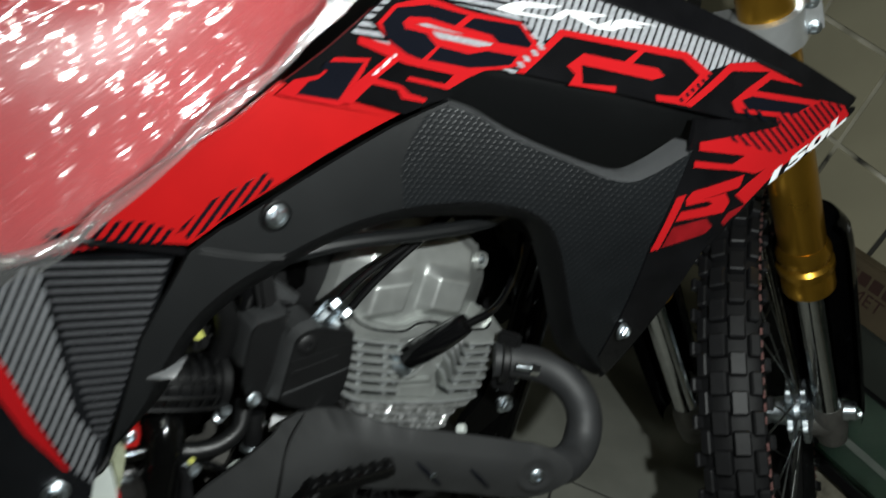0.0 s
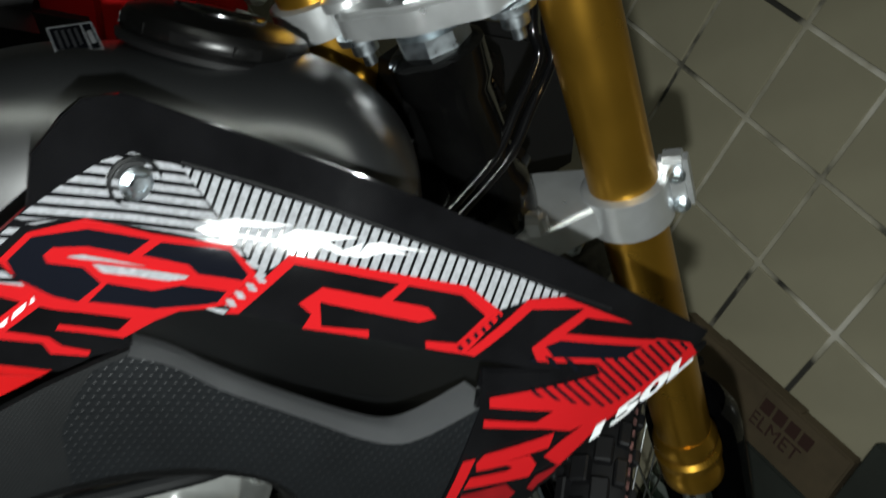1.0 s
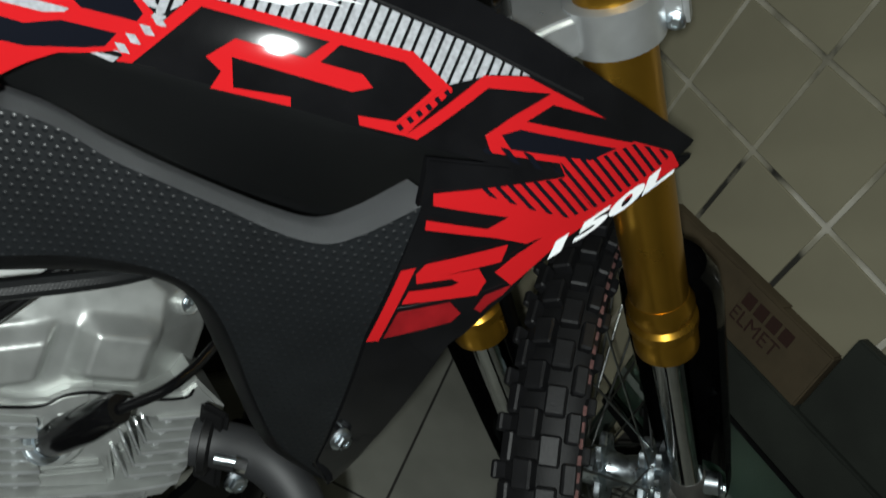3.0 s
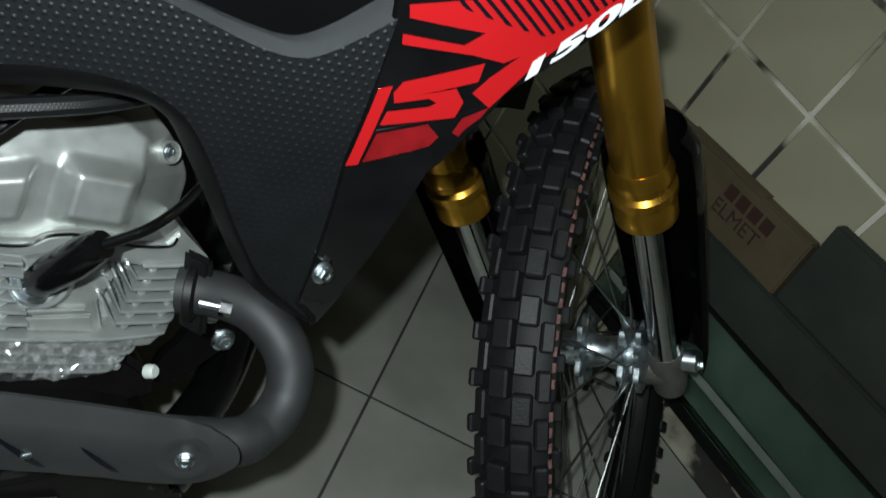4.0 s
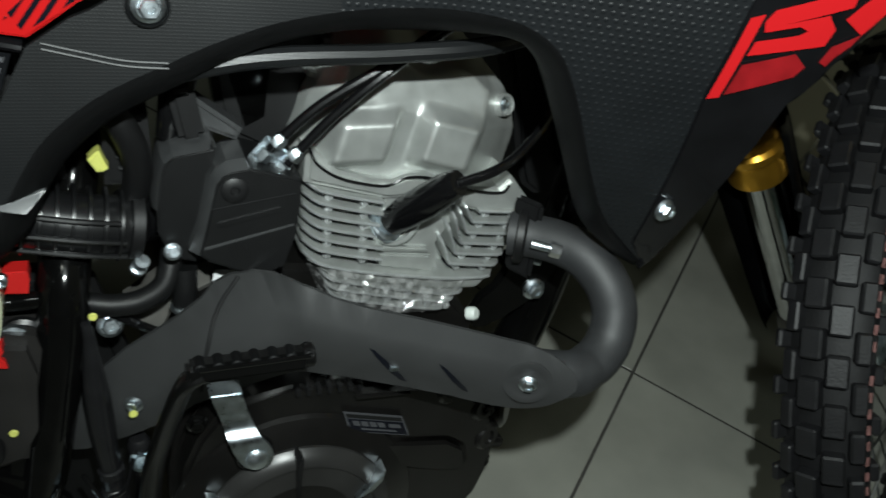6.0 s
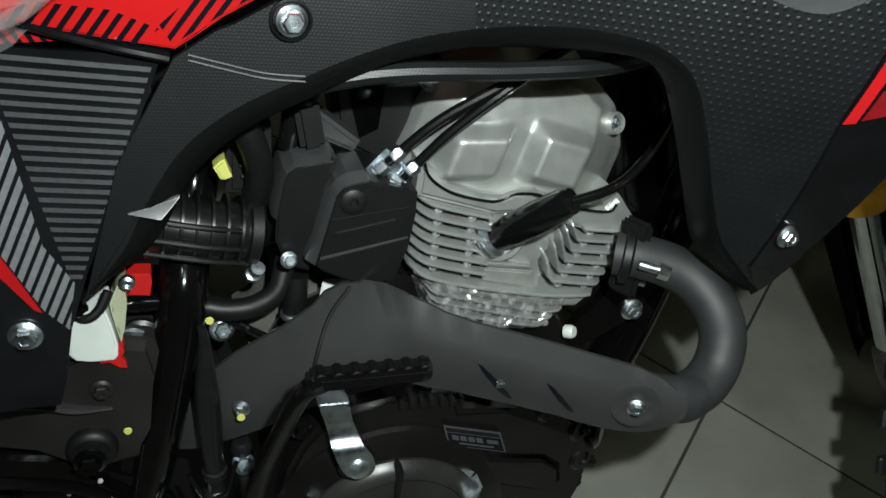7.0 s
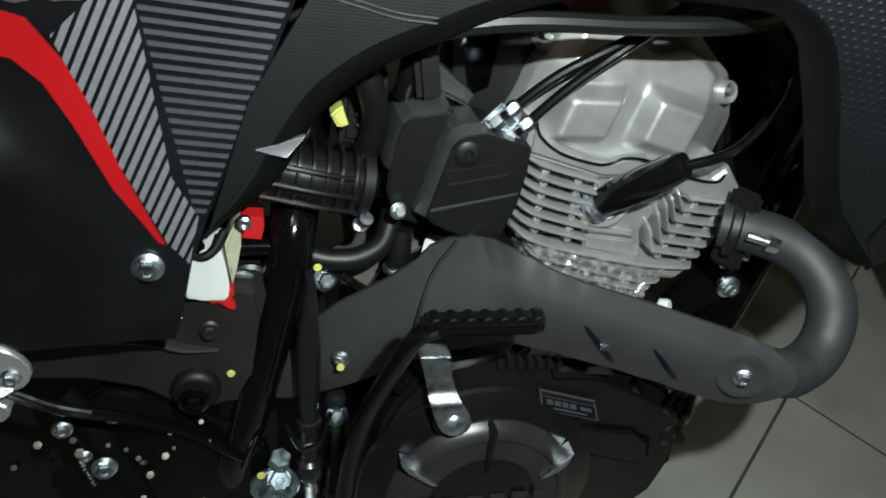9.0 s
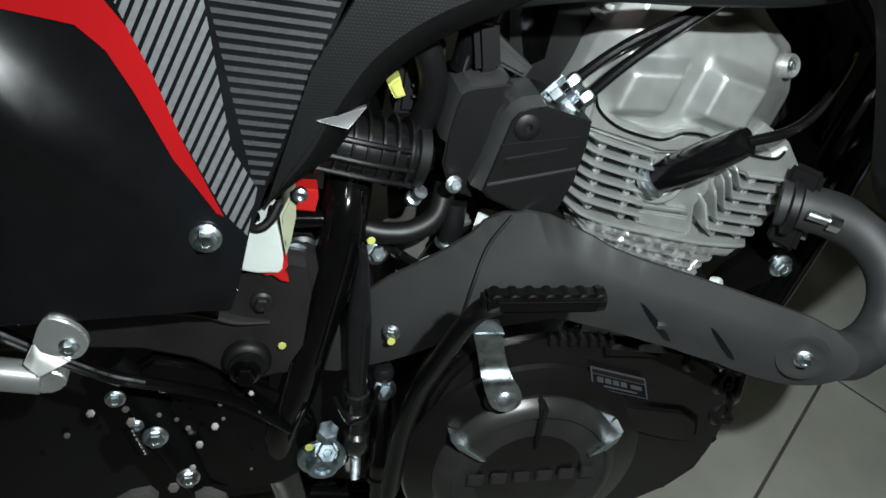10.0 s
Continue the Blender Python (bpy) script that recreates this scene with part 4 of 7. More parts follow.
def sticker_bar(u0, u1, v0, v1, lift, material, name, parent, label=""):
    """A printed field on the tank's label, by shares of its width and height."""
    e, f = SB - SA, SD - SA
    up = f.cross(e).normalized()
    up = up if up.z > 0 else -up
    bm = bmesh.new()
    bm.faces.new([bm.verts.new(SA + e * u + f * v + up * lift) for u, v in ((u0, v0), (u1, v0), (u1, v1), (u0, v1))])
    bmesh.ops.solidify(bm, geom=bm.faces[:], thickness=0.0004)
    bmesh.ops.recalc_face_normals(bm, faces=bm.faces[:])
    return part(name, bm, material, parent, label)


lab = sticker_bar(0, 1, 0, 1, 0.0028, DBLACK, "warning_sticker", bike, "black sticker with a pale printed frame")
for q in ((0.0, 1.0, 0.0, 0.05), (0.0, 1.0, 0.95, 1.0), (0.0, 0.04, 0.05, 0.95), (0.96, 1.0, 0.05, 0.95), (0.72, 0.76, 0.05, 0.95)):
    sticker_bar(*q, 0.0033, DSILVER, "sticker_frame", lab)
for k in range(4):
    sticker_bar(0.14 + 0.14 * k, 0.20 + 0.14 * k, 0.15, 0.8 - 0.06 * (k % 2), 0.0033, DGREY, "sticker_bar", lab)
sticker_bar(0.80, 0.92, 0.3, 0.75, 0.0033, DSILVER, "sticker_bar", lab)


# ---- front fork, steering and wheel ----
FC, FS, FR = Vector((0.238, -0.077, 0.796)), Vector((-0.5684, -0.0137, 0.8226)), Vector((0.4929, -0.8062, 0.3271))
FB = FR.cross(FS)          # points to the rear of the turned wheel
LEFT = FC - 0.19 * FR


def fork_leg(base, side):
    part("fork_tube", lathe_bm(base, FS, [(0.0255, -0.335), (0.0265, -0.30), (0.0265, 0.10), (0.0262, 0.22), (0.024, 0.232)], 40), GOLD, bike, "gold anodised fork tube")
    ring = lathe_bm(base, FS, [(0.026, -0.352), (0.0305, -0.350), (0.0305, -0.330), (0.0285, -0.327), (0.0285, -0.322), (0.0325, -0.318), (0.0325, -0.310), (0.0285, -0.306), (0.0285, -0.300), (0.0310, -0.297), (0.0310, -0.291), (0.0268, -0.280)], 40)
    part("fork_collar", ring, GOLD, bike, "gold ribbed fork end collar")
    part("fork_slider", lathe_bm(base, FS, [(0.0185, -0.60), (0.0185, -0.345)], 32), CHROME, bike, "chromed fork slider")
    lug = lathe_bm(base, FS, [(0.012, -0.662), (0.020, -0.655), (0.0225, -0.63), (0.0225, -0.60), (0.0205, -0.585), (0.019, -0.58)], 28)
    lathe_bm(base - 0.618 * FS, -side * FR, [(0.016, -0.012), (0.021, -0.006), (0.023, 0.0), (0.023, 0.026), (0.020, 0.031), (0.012, 0.033)], 28, lug)
    part("axle_lug", lug, LUG, bike, "cast alloy axle lug")
    # half shell that guards the slider, open towards the rear
    bm = bmesh.new()
    rows = []
    for k, h in enumerate((-0.625, -0.60, -0.52, -0.44, -0.36, -0.30, -0.27, -0.255)):
        wide = (0.034, 0.038, 0.041, 0.043, 0.045, 0.046, 0.044, 0.034)[k]
        line = []
        for j in range(15):
            a = radians(-118 + 236 * j / 14)
            line.append(bm.verts.new(base + FS * h - FB * (math.cos(a) * 0.034 + 0.012) + FR * (math.sin(a) * wide + 0.008 * side)))
        rows.append(line)
    for a, b in zip(rows, rows[1:]):
        for j in range(14):
            bm.faces.new((a[j], a[j + 1], b[j + 1], b[j]))
    bmesh.ops.solidify(bm, geom=bm.faces[:], thickness=0.003)
    bmesh.ops.recalc_face_normals(bm, faces=bm.faces[:])
    part("fork_guard", bm, GLOSS, bike, "glossy black plastic fork guard")
    bolt(base - 0.605 * FS + 0.036 * FR, FR, 0.008, bike, ZINC, "guard_bolt")


fork_leg(FC, 1)
fork_leg(LEFT, -1)
MIDF = (FC + LEFT) / 2
STEM = MIDF + 0.032 * FB


def in_fork(r, b, s):
    return MIDF + FR * r + FB * b + FS * s


FORKM = Matrix((FR, FB, FS)).transposed().to_4x4()


def clamp(name, s, outline, thick, label):
    """A fork yoke: an outline across (r) and to the rear (b), thick along the fork."""
    own = bmesh.new()
    f = own.faces.new([own.verts.new((r, b, -thick / 2)) for r, b in chaikin(outline, 3)])
    ex = bmesh.ops.extrude_face_region(own, geom=[f], use_keep_orig=True)
    for v in ex["geom"]:
        if isinstance(v, bmesh.types.BMVert):
            v.co.z += thick
    bmesh.ops.recalc_face_normals(own, faces=own.faces[:])
    caps = [e for e in own.edges if abs(e.verts[0].co.z - e.verts[1].co.z) < 1e-6]
    bmesh.ops.bevel(own, geom=caps, offset=0.004, segments=3, affect="EDGES", clamp_overlap=True)
    m = Matrix.Translation(MIDF + FS * s) @ FORKM
    bmesh.ops.transform(own, matrix=m, verts=own.verts[:])
    for q in (-0.095, 0.095):
        lathe_bm(MIDF + FR * q + FS * s, FS, [(0.030, -thick * 0.62), (0.0335, -thick * 0.56), (0.0335, thick * 0.56), (0.030, thick * 0.62)], 36, own)
    return part(name, own, ALLOY, bike, label)


low = clamp("lower_yoke", -0.002, [(-0.12, -0.02), (-0.06, -0.03), (0.06, -0.03), (0.12, -0.02), (0.12, 0.012), (0.075, 0.026), (0.045, 0.052), (0.0, 0.062), (-0.045, 0.052), (-0.075, 0.026), (-0.12, 0.012)], 0.03, "cast silver lower fork yoke")
ear = box_bm((0, 0, 0), (0.022, 0.018, 0.050), None, 0.004)
bmesh.ops.transform(ear, matrix=Matrix.Translation(in_fork(0.132, -0.012, 0.004)) @ FORKM, verts=ear.verts[:])
part("pinch_lug", ear, ALLOY, low)
for dz in (0.015, -0.012):
    bolt(in_fork(0.134, -0.002, dz), tuple(FB), 0.0085, low, ZINC, "pinch_bolt")
stop = box_bm((0, 0, 0), (0.020, 0.016, 0.022), None, 0.005, None, 3)
bmesh.ops.transform(stop, matrix=Matrix.Translation(in_fork(0.035, 0.046, 0.016)) @ FORKM, verts=stop.verts[:])
part("steering_stop", stop, ALLOY, low, "cast steering stop")
bolt(in_fork(0.052, 0.03, -0.018), tuple(-FS), 0.012, low, ZINC, "yoke_bolt")
top = clamp("upper_yoke", 0.194, [(-0.12, -0.018), (-0.05, -0.03), (0.05, -0.03), (0.12, -0.018), (0.12, 0.010), (0.07, 0.020), (0.055, 0.050), (0.03, 0.050), (0.0, 0.058), (-0.03, 0.050), (-0.055, 0.050), (-0.07, 0.020), (-0.12, 0.010)], 0.022, "cast silver upper fork yoke")
part("stem_nut", lathe_bm(in_fork(0, 0.028, 0.205), FS, [(0.022, 0), (0.022, 0.003), (0.0165, 0.004), (0.0165, 0.016), (0.013, 0.018), (0.009, 0.016), (0.009, 0.008)], 6), CHROME, top, "chromed steering stem nut")
part("lock_ring", lathe_bm(in_fork(0, 0.028, 0.166), FS, [(0.026, 0), (0.026, 0.012), (0.02, 0.016)], 8), ZINC, top, "slotted steering lock ring")
for q in (-0.095, 0.095):
    part("fork_cap", lathe_bm(in_fork(q, 0, 0.224), FS, [(0.020, -0.006), (0.020, 0.004), (0.0155, 0.005), (0.0155, 0.013), (0.011, 0.015)], 8), GOLD, top, "gold hexagonal fork cap")
for q in (-0.057, 0.057):
    part("bar_post", lathe_bm(in_fork(q, 0.022, 0.203), FS, [(0.0175, 0), (0.0175, 0.005), (0.0165, 0.007), (0.0125, 0.009), (0.0125, 0.040), (0.016, 0.046), (0.016, 0.060)], 28), ALLOY, top, "round handlebar clamp post")
    part("post_nut", lathe_bm(in_fork(q, 0.022, 0.182), -FS, [(0.017, 0), (0.017, 0.005), (0.010, 0.006), (0.010, 0.016), (0.005, 0.017), (0.005, 0.026)], 12), ZINC, top, "nut under the clamp post")
bar = tube_bm([in_fork(-0.40, 0.10, 0.36), in_fork(-0.25, 0.06, 0.34), in_fork(-0.12, 0.036, 0.262), in_fork(0.12, 0.036, 0.262), in_fork(0.25, 0.06, 0.34), in_fork(0.40, 0.10, 0.36)], 0.011, 14)
part("handlebar", bar, PAINT, bike, "black handlebar")
part("brake_hose", tube_bm([(0.125, -0.120, 0.962), (0.147, -0.130, 0.963), (0.188, -0.130, 0.958), (0.220, -0.130, 0.968), (0.246, -0.130, 0.985), (0.30, -0.14, 1.01)], [0.008, 0.008, 0.010, 0.011, 0.009, 0.009], 14), HOSE, bike, "thick black rubber hose by the fork")
part("hose_guide", tube_bm([(0.180, -0.085, 0.925), (0.186, -0.085, 0.908), (0.192, -0.085, 0.890)], [0.004, 0.006, 0.004], 8, 5, None, 0.5), DULL, bike, "black hose guide")

# head stock, frame and control cables behind the fork
part("head_stock", lathe_bm(STEM, FS, [(0.030, 0.012), (0.034, 0.02), (0.034, 0.05), (0.029, 0.06), (0.029, 0.13), (0.034, 0.14), (0.034, 0.163), (0.028, 0.166)], 32), PAINT, bike, "glossy black head stock")
part("frame_spine", tube_bm([(0.155, MID - 0.01, 0.86), (0.09, MID, 0.80), (0.0, MID, 0.72), (-0.15, MID, 0.66), (-0.30, MID, 0.60)], 0.028, 16), PAINT, bike, "glossy black frame spine")
part("frame_gusset", tube_bm([(0.165, MID - 0.03, 0.82), (0.12, MID - 0.03, 0.74), (0.085, MID - 0.02, 0.66)], [0.03, 0.034, 0.03], 16), PAINT, bike, "glossy black frame gusset")
part("down_tube", tube_bm([(0.17, MID, 0.80), (0.135, MID, 0.66), (0.10, MID, 0.50), (0.085, MID, 0.40), (0.060, MID, 0.30), (0.0, MID, 0.22)], 0.021, 16), PAINT, bike, "glossy black frame down tube")
part("head_casting", prism_bm([(0.074, 0.838), (0.103, 0.750), (0.127, 0.729), (0.180, 0.738), (0.176, 0.785), (0.172, 0.840), (0.165, 0.880), (0.140, 0.890), (0.085, 0.876)], 0.006, 0.060, 0.010, 1), PAINT, bike, "glossy black cast steering head")
for x, z, r in ((0.105, 0.835, 0.012), (0.128, 0.792, 0.010), (0.150, 0.760, 0.012)):
    part("head_rib", tube_bm([(x - 0.02, 0.008, z + 0.012), (x, 0.0035, z), (x + 0.022, 0.008, z - 0.020)], [0.003, r * 0.6, 0.003], 10), PAINT, bike, "rounded casting rib")
part("head_cable_loop", tube_bm([(0.088, 0.0, 0.845), (0.108, -0.012, 0.862), (0.13, -0.010, 0.858), (0.15, 0.0, 0.83)], 0.006, 10), PAINT, bike, "glossy black wiring sleeve")
part("headlight_shell", prism_bm([(0.150, 0.905), (0.285, 0.905), (0.325, 0.83), (0.335, 0.770), (0.19, 0.755), (0.15, 0.80)], 0.075, 0.13, 0.012, 1), DULL, bike, "dark shell behind the headlight")
for dx in (-0.007, 0.006):
    path = ((0.150, -0.03, 0.945), (0.150, -0.04, 0.908), (0.159, -0.042, 0.889), (0.146, -0.044, 0.851), (0.136, -0.046, 0.822), (0.117, -0.047, 0.796), (0.084, -0.047, 0.761), (0.05, -0.045, 0.735))
    part("control_cable", tube_bm([(x + dx, y, z) for x, y, z in path], 0.0040, 12), HOSE, bike, "black control cable")

# front wheel
AX = FC - 0.597 * FS - 0.078 * FR
R_OUT = 0.336


def in_wheel(a, rad, r):
    return AX + (FS * math.cos(a) + FB * math.sin(a)) * rad + FR * r


hub = lathe_bm(AX, FR, [(0.012, -0.05), (0.020, -0.046), (0.022, -0.026), (0.034, -0.022), (0.034, -0.016), (0.022, -0.012), (0.018, 0.005), (0.021, 0.024), (0.034, 0.028), (0.034, 0.034), (0.028, 0.037), (0.028, 0.044), (0.034, 0.047), (0.034, 0.053), (0.024, 0.057), (0.012, 0.060), (0.012, 0.085)], 36)
wheel = part("front_wheel", hub, ZINC, bike, "spoked front wheel with bright alloy hub")
for r in (-0.019, 0.031, 0.050):
    disc = bmesh.new()
    rings = [[disc.verts.new(in_wheel(2 * math.pi * k / 72, rad + bump * math.cos(9 * 2 * math.pi * k / 72), r + h)) for k in range(72)] for rad, bump, h in ((0.020, 0, -0.004), (0.036, 0.004, -0.005), (0.040, 0.005, -0.003), (0.040, 0.005, 0.003), (0.036, 0.004, 0.005), (0.020, 0, 0.004))]
    for a, b in zip(rings, rings[1:]):
        for k in range(72):
            disc.faces.new((a[k], a[(k + 1) % 72], b[(k + 1) % 72], b[k]))
    bmesh.ops.recalc_face_normals(disc, faces=disc.faces[:])
    part("hub_flange", disc, ZINC, wheel, "bright scalloped hub flange")
part("axle", lathe_bm(AX, FR, [(0.009, -0.12), (0.009, 0.085), (0.013, 0.086), (0.013, 0.112), (0.010, 0.114)], 18), ZINC, wheel, "plated wheel axle")


def wheel_lathe(profile, n, name, material, label):
    bm = bmesh.new()
    rings = []
    for k in range(n):
        a = 2 * math.pi * k / n
        rings.append([bm.verts.new(in_wheel(a, rad, r)) for rad, r in profile])
    m = len(profile)
    for k in range(n):
        for j in range(m):
            bm.faces.new((rings[k][j], rings[k][(j + 1) % m], rings[(k + 1) % n][(j + 1) % m], rings[(k + 1) % n][j]))
    bmesh.ops.recalc_face_normals(bm, faces=bm.faces[:])
    return bm


RIM = R_OUT - 0.062
rim_bm = wheel_lathe([(RIM - 0.006, -0.007), (RIM, -0.018), (RIM + 0.014, -0.019), (RIM + 0.014, -0.015), (RIM + 0.006, -0.012), (RIM + 0.006, 0.012), (RIM + 0.014, 0.015), (RIM + 0.014, 0.019), (RIM, 0.018), (RIM - 0.006, 0.007)], 72, "rim", CHROME, "")
part("rim", rim_bm, DULL, wheel, "black anodised wheel rim")
carc = R_OUT - 0.008
ty = wheel_lathe([(RIM + 0.006, -0.014), (RIM + 0.016, -0.024), (RIM + 0.032, -0.033), (carc - 0.012, -0.034), (carc - 0.003, -0.024), (carc, 0.0), (carc - 0.003, 0.024), (carc - 0.012, 0.034), (RIM + 0.032, 0.033), (RIM + 0.016, 0.024), (RIM + 0.006, 0.014)], 96, "tyre", RUBBER, "")
tyre = part("tyre", ty, CARCASS, wheel, "knobbly black rubber tyre", 40)
knob_mesh = {}
NK = 50
for k in range(NK):
    for r, ph, wr, wa in ((0.0100, 0.0, 0.0180, 0.026), (-0.0100, 0.5, 0.0180, 0.026), (0.0260, 0.5, 0.0120, 0.026), (-0.0260, 0.0, 0.0120, 0.026), (0.0365, 0.0, 0.0075, 0.016), (-0.0365, 0.5, 0.0075, 0.016)):
        if wr not in knob_mesh:
            knob_mesh[wr] = piece_mesh("tyre_knob", wr, wa, 0.014, 0.0018, RUBBER)
        a = 2 * math.pi * (k + ph) / NK
        tilt = math.atan(r / 0.036 * 0.70)
        rad = FS * math.cos(a) + FB * math.sin(a)
        tang = FB * math.cos(a) - FS * math.sin(a)
        m = Matrix((FR * math.cos(tilt) - rad * math.sin(tilt), tang, rad * math.cos(tilt) + FR * math.sin(tilt))).transposed().to_4x4()
        ob = new("tyre_knob", knob_mesh[wr])
        ob.parent = wheel
        ob.matrix_local = Matrix.Translation(in_wheel(a, carc - (r / 0.036) ** 2 * 0.012 + 0.0036 + random.uniform(-0.0005, 0.0005), r)) @ m
pk = bmesh.new()
for k in range(150):
    if k % 9 == 8:
        continue
    a, b = 2 * math.pi * k / 150, 2 * math.pi * (k + 0.6) / 150
    q = [in_wheel(a, carc - 0.0020, 0.0325), in_wheel(b, carc - 0.0020, 0.0325), in_wheel(b, carc - 0.0045, 0.0350), in_wheel(a, carc - 0.0045, 0.0350)]
    pk.faces.new([pk.verts.new(p + FS * math.cos(a) * 0.0012 + FB * math.sin(a) * 0.0012 + FR * 0.0006) for p in q])
bmesh.ops.solidify(pk, geom=pk.faces[:], thickness=0.0006)
tagged(part("tyre_line", pk, PINK, wheel, "faded pink line round the tyre"), kind="stuff")
for k in range(36):
    a = 2 * math.pi * k / 36
    sgn = 1 if k % 2 else -1
    lean = 0.55 * (1 if (k // 2) % 2 else -1)
    r0 = 0.040 if sgn > 0 else -0.044
    part("spoke", tube_bm([in_wheel(a + lean, 0.034, r0), in_wheel(a, RIM + 0.0, 0.0)], 0.0014, 6, 1), SPOKE, wheel)
# front mudguard above the tyre
mg = bmesh.new()
rows = []
for k in range(25):
    line = []
    for j in range(9):
        q = -1 + j / 4
        a = radians(-34 + (47 - 3.5 * (q + 1)) * k / 24)
        line.append(mg.verts.new(in_wheel(a, R_OUT + 0.100 - 0.022 * q * q, 0.040 * q - 0.040)))
    rows.append(line)
for a, b in zip(rows, rows[1:]):
    for j in range(8):
        mg.faces.new((a[j], a[j + 1], b[j + 1], b[j]))
bmesh.ops.solidify(mg, geom=mg.faces[:], thickness=0.003)
bmesh.ops.recalc_face_normals(mg, faces=mg.faces[:])
part("front_mudguard", mg, GLOSS, bike, "glossy black front mudguard")


# ---- engine ----
CU, CV, CO = Vector((0.970, 0, -0.242)), Vector((0.242, 0, 0.970)), Vector((-0.065, 0, 0.455))


def in_cyl(u, y, v):
    return CO + CU * u + Vector((0, y, 0)) + CV * v


CYLM = Matrix((CU, Vector((0, 1, 0)), CV)).transposed().to_4x4()


def cyl_box(name, u0, u1, y0, y1, v0, v1, material, parent, bevel=0.003, label=""):
    bm = box_bm((0, 0, 0), (u1 - u0, y1 - y0, v1 - v0), None, bevel)
    bmesh.ops.transform(bm, matrix=Matrix.Translation(in_cyl((u0 + u1) / 2, (y0 + y1) / 2, (v0 + v1) / 2)) @ CYLM, verts=bm.verts[:])
    return part(name, bm, material, parent, label)


def uv_prism(name, outline, y0, y1, material, parent, bevel=0.002, label="", smooth=0):
    """A block over an outline in the cylinder's own (u, v), between two depths."""
    pts = [in_cyl(u, 0, v) for u, v in outline]
    return part(name, prism_bm([(p.x, p.z) for p in pts], y0, y1, bevel, smooth), material, parent, label)


barrel = uv_prism("cylinder", [(-0.090, 0.030), (0.078, 0.040), (0.070, -0.030), (0.052, -0.074), (-0.050, -0.074), (-0.076, -0.040)], 0.010, 0.125, CAST, bike, 0.006, "cast aluminium engine cylinder with cooling fins")


def fin(path, thick=0.0026, y0=-0.0205, left=0.012, right=0.012, drop=0.014):
    """One cooling fin along a line in (u, v); its ends are rounded back towards the barrel."""
    line = spline([(u, 0, v) for u, v in path], 6)
    total = sum((b - a).length for a, b in zip(line, line[1:]))
    bm, rows, run = bmesh.new(), [], 0.0
    for i, p in enumerate(line):
        if i:
            run += (p - line[i - 1]).length
        d = (line[min(i + 1, len(line) - 1)] - line[max(i - 1, 0)]).normalized()
        n = Vector((-d.z, 0, d.x)) * thick / 2
        y = y0
        for length, at in ((left, run), (right, total - run)):
            if length and at < length:
                y += drop * (1 - at / length) ** 2.2
        rows.append([bm.verts.new(in_cyl(p.x + n.x * k, yy, p.z + n.z * k)) for k, yy in ((1.25, 0.06), (0.9, y + 0.0016), (0.4, y), (-0.4, y), (-0.9, y + 0.0016), (-1.25, 0.06))])
    for a, b in zip(rows, rows[1:]):
        for i in range(6):
            bm.faces.new((a[i], a[(i + 1) % 6], b[(i + 1) % 6], b[i]))
    bm.faces.new(rows[0][::-1])
    bm.faces.new(rows[-1])
    bmesh.ops.recalc_face_normals(bm, faces=bm.faces[:])
    ob = part("cooling_fin", bm, CAST, barrel)
    ob.data.materials.append(ALLOY)
    for i, poly in enumerate(ob.data.polygons):
        if i < 6 * (len(line) - 1) and i % 6 in (1, 2, 3):
            poly.material_index = 1
    return ob


def fin_rib(u, v, high):
    """A short web between two fins."""
    bm = box_bm((0, 0, 0), (0.0058, 0.030, high), None, 0.0016)
    bmesh.ops.transform(bm, matrix=Matrix.Translation(in_cyl(u, 0.0005, v)) @ CYLM, verts=bm.verts[:])
    part("fin_rib", bm, ALLOY, barrel)


for k in range(6):
    u0, u1, v = -0.0965 + 0.0024 * k, -0.0385 + 0.0028 * k, 0.0200 - 0.0091 * k
    fin([(u0, v + 0.0004), ((u0 + u1) / 2, v - 0.0006), (u1, v)], right=0)
    for share in (0.33, 0.80):
        fin_rib(u0 + (u1 - u0) * share, v - 0.0045, 0.0078)
for k in range(6):
    a, b = (0.0380 - 0.0012 * k, 0.0275 - 0.0095 * k), (0.0868 - 0.0014 * k, 0.0358 - 0.0100 * k)
    rise = (a[0] - 0.012 - 0.0012 * min(k, 3), a[1] + 0.010 + 0.0045 * min(k, 3) - 0.003 * max(0, k - 4))
    fin([a, ((a[0] + b[0]) / 2, (a[1] + b[1]) / 2 - 0.0004), b], left=0)
    if k:
        fin([rise, ((rise[0] + a[0]) / 2, (rise[1] + a[1]) / 2), a], left=0.006, right=0, drop=0.010)
    for share in (0.22, 0.70):
        fin_rib(a[0] + (b[0] - a[0]) * share, a[1] + (b[1] - a[1]) * share - 0.0048, 0.0080)
fin([(-0.0815, -0.0345), (-0.056, -0.0378), (-0.020, -0.0372), (0.034, -0.0332), (0.0785, -0.0245)], 0.0030)
uv_prism("head_skirt", [(-0.099, 0.0225), (-0.104, 0.046), (-0.094, 0.0440), (-0.078, 0.0360), (-0.051, 0.0345), (-0.036, 0.0370), (-0.028, 0.0430), (-0.010, 0.0470), (-0.006, 0.030), (-0.037, 0.0215)], -0.0170, 0.10, CAST, barrel, 0.004, "flat edge under the head cover")
uv_prism("head_skirt", [(-0.012, 0.0455), (0.030, 0.0445), (0.050, 0.0480), (0.0575, 0.0590), (0.0862, 0.0385), (0.0866, 0.0340), (0.039, 0.0260), (0.018, 0.0270), (-0.006, 0.030)], -0.0165, 0.10, CAST, barrel, 0.003)
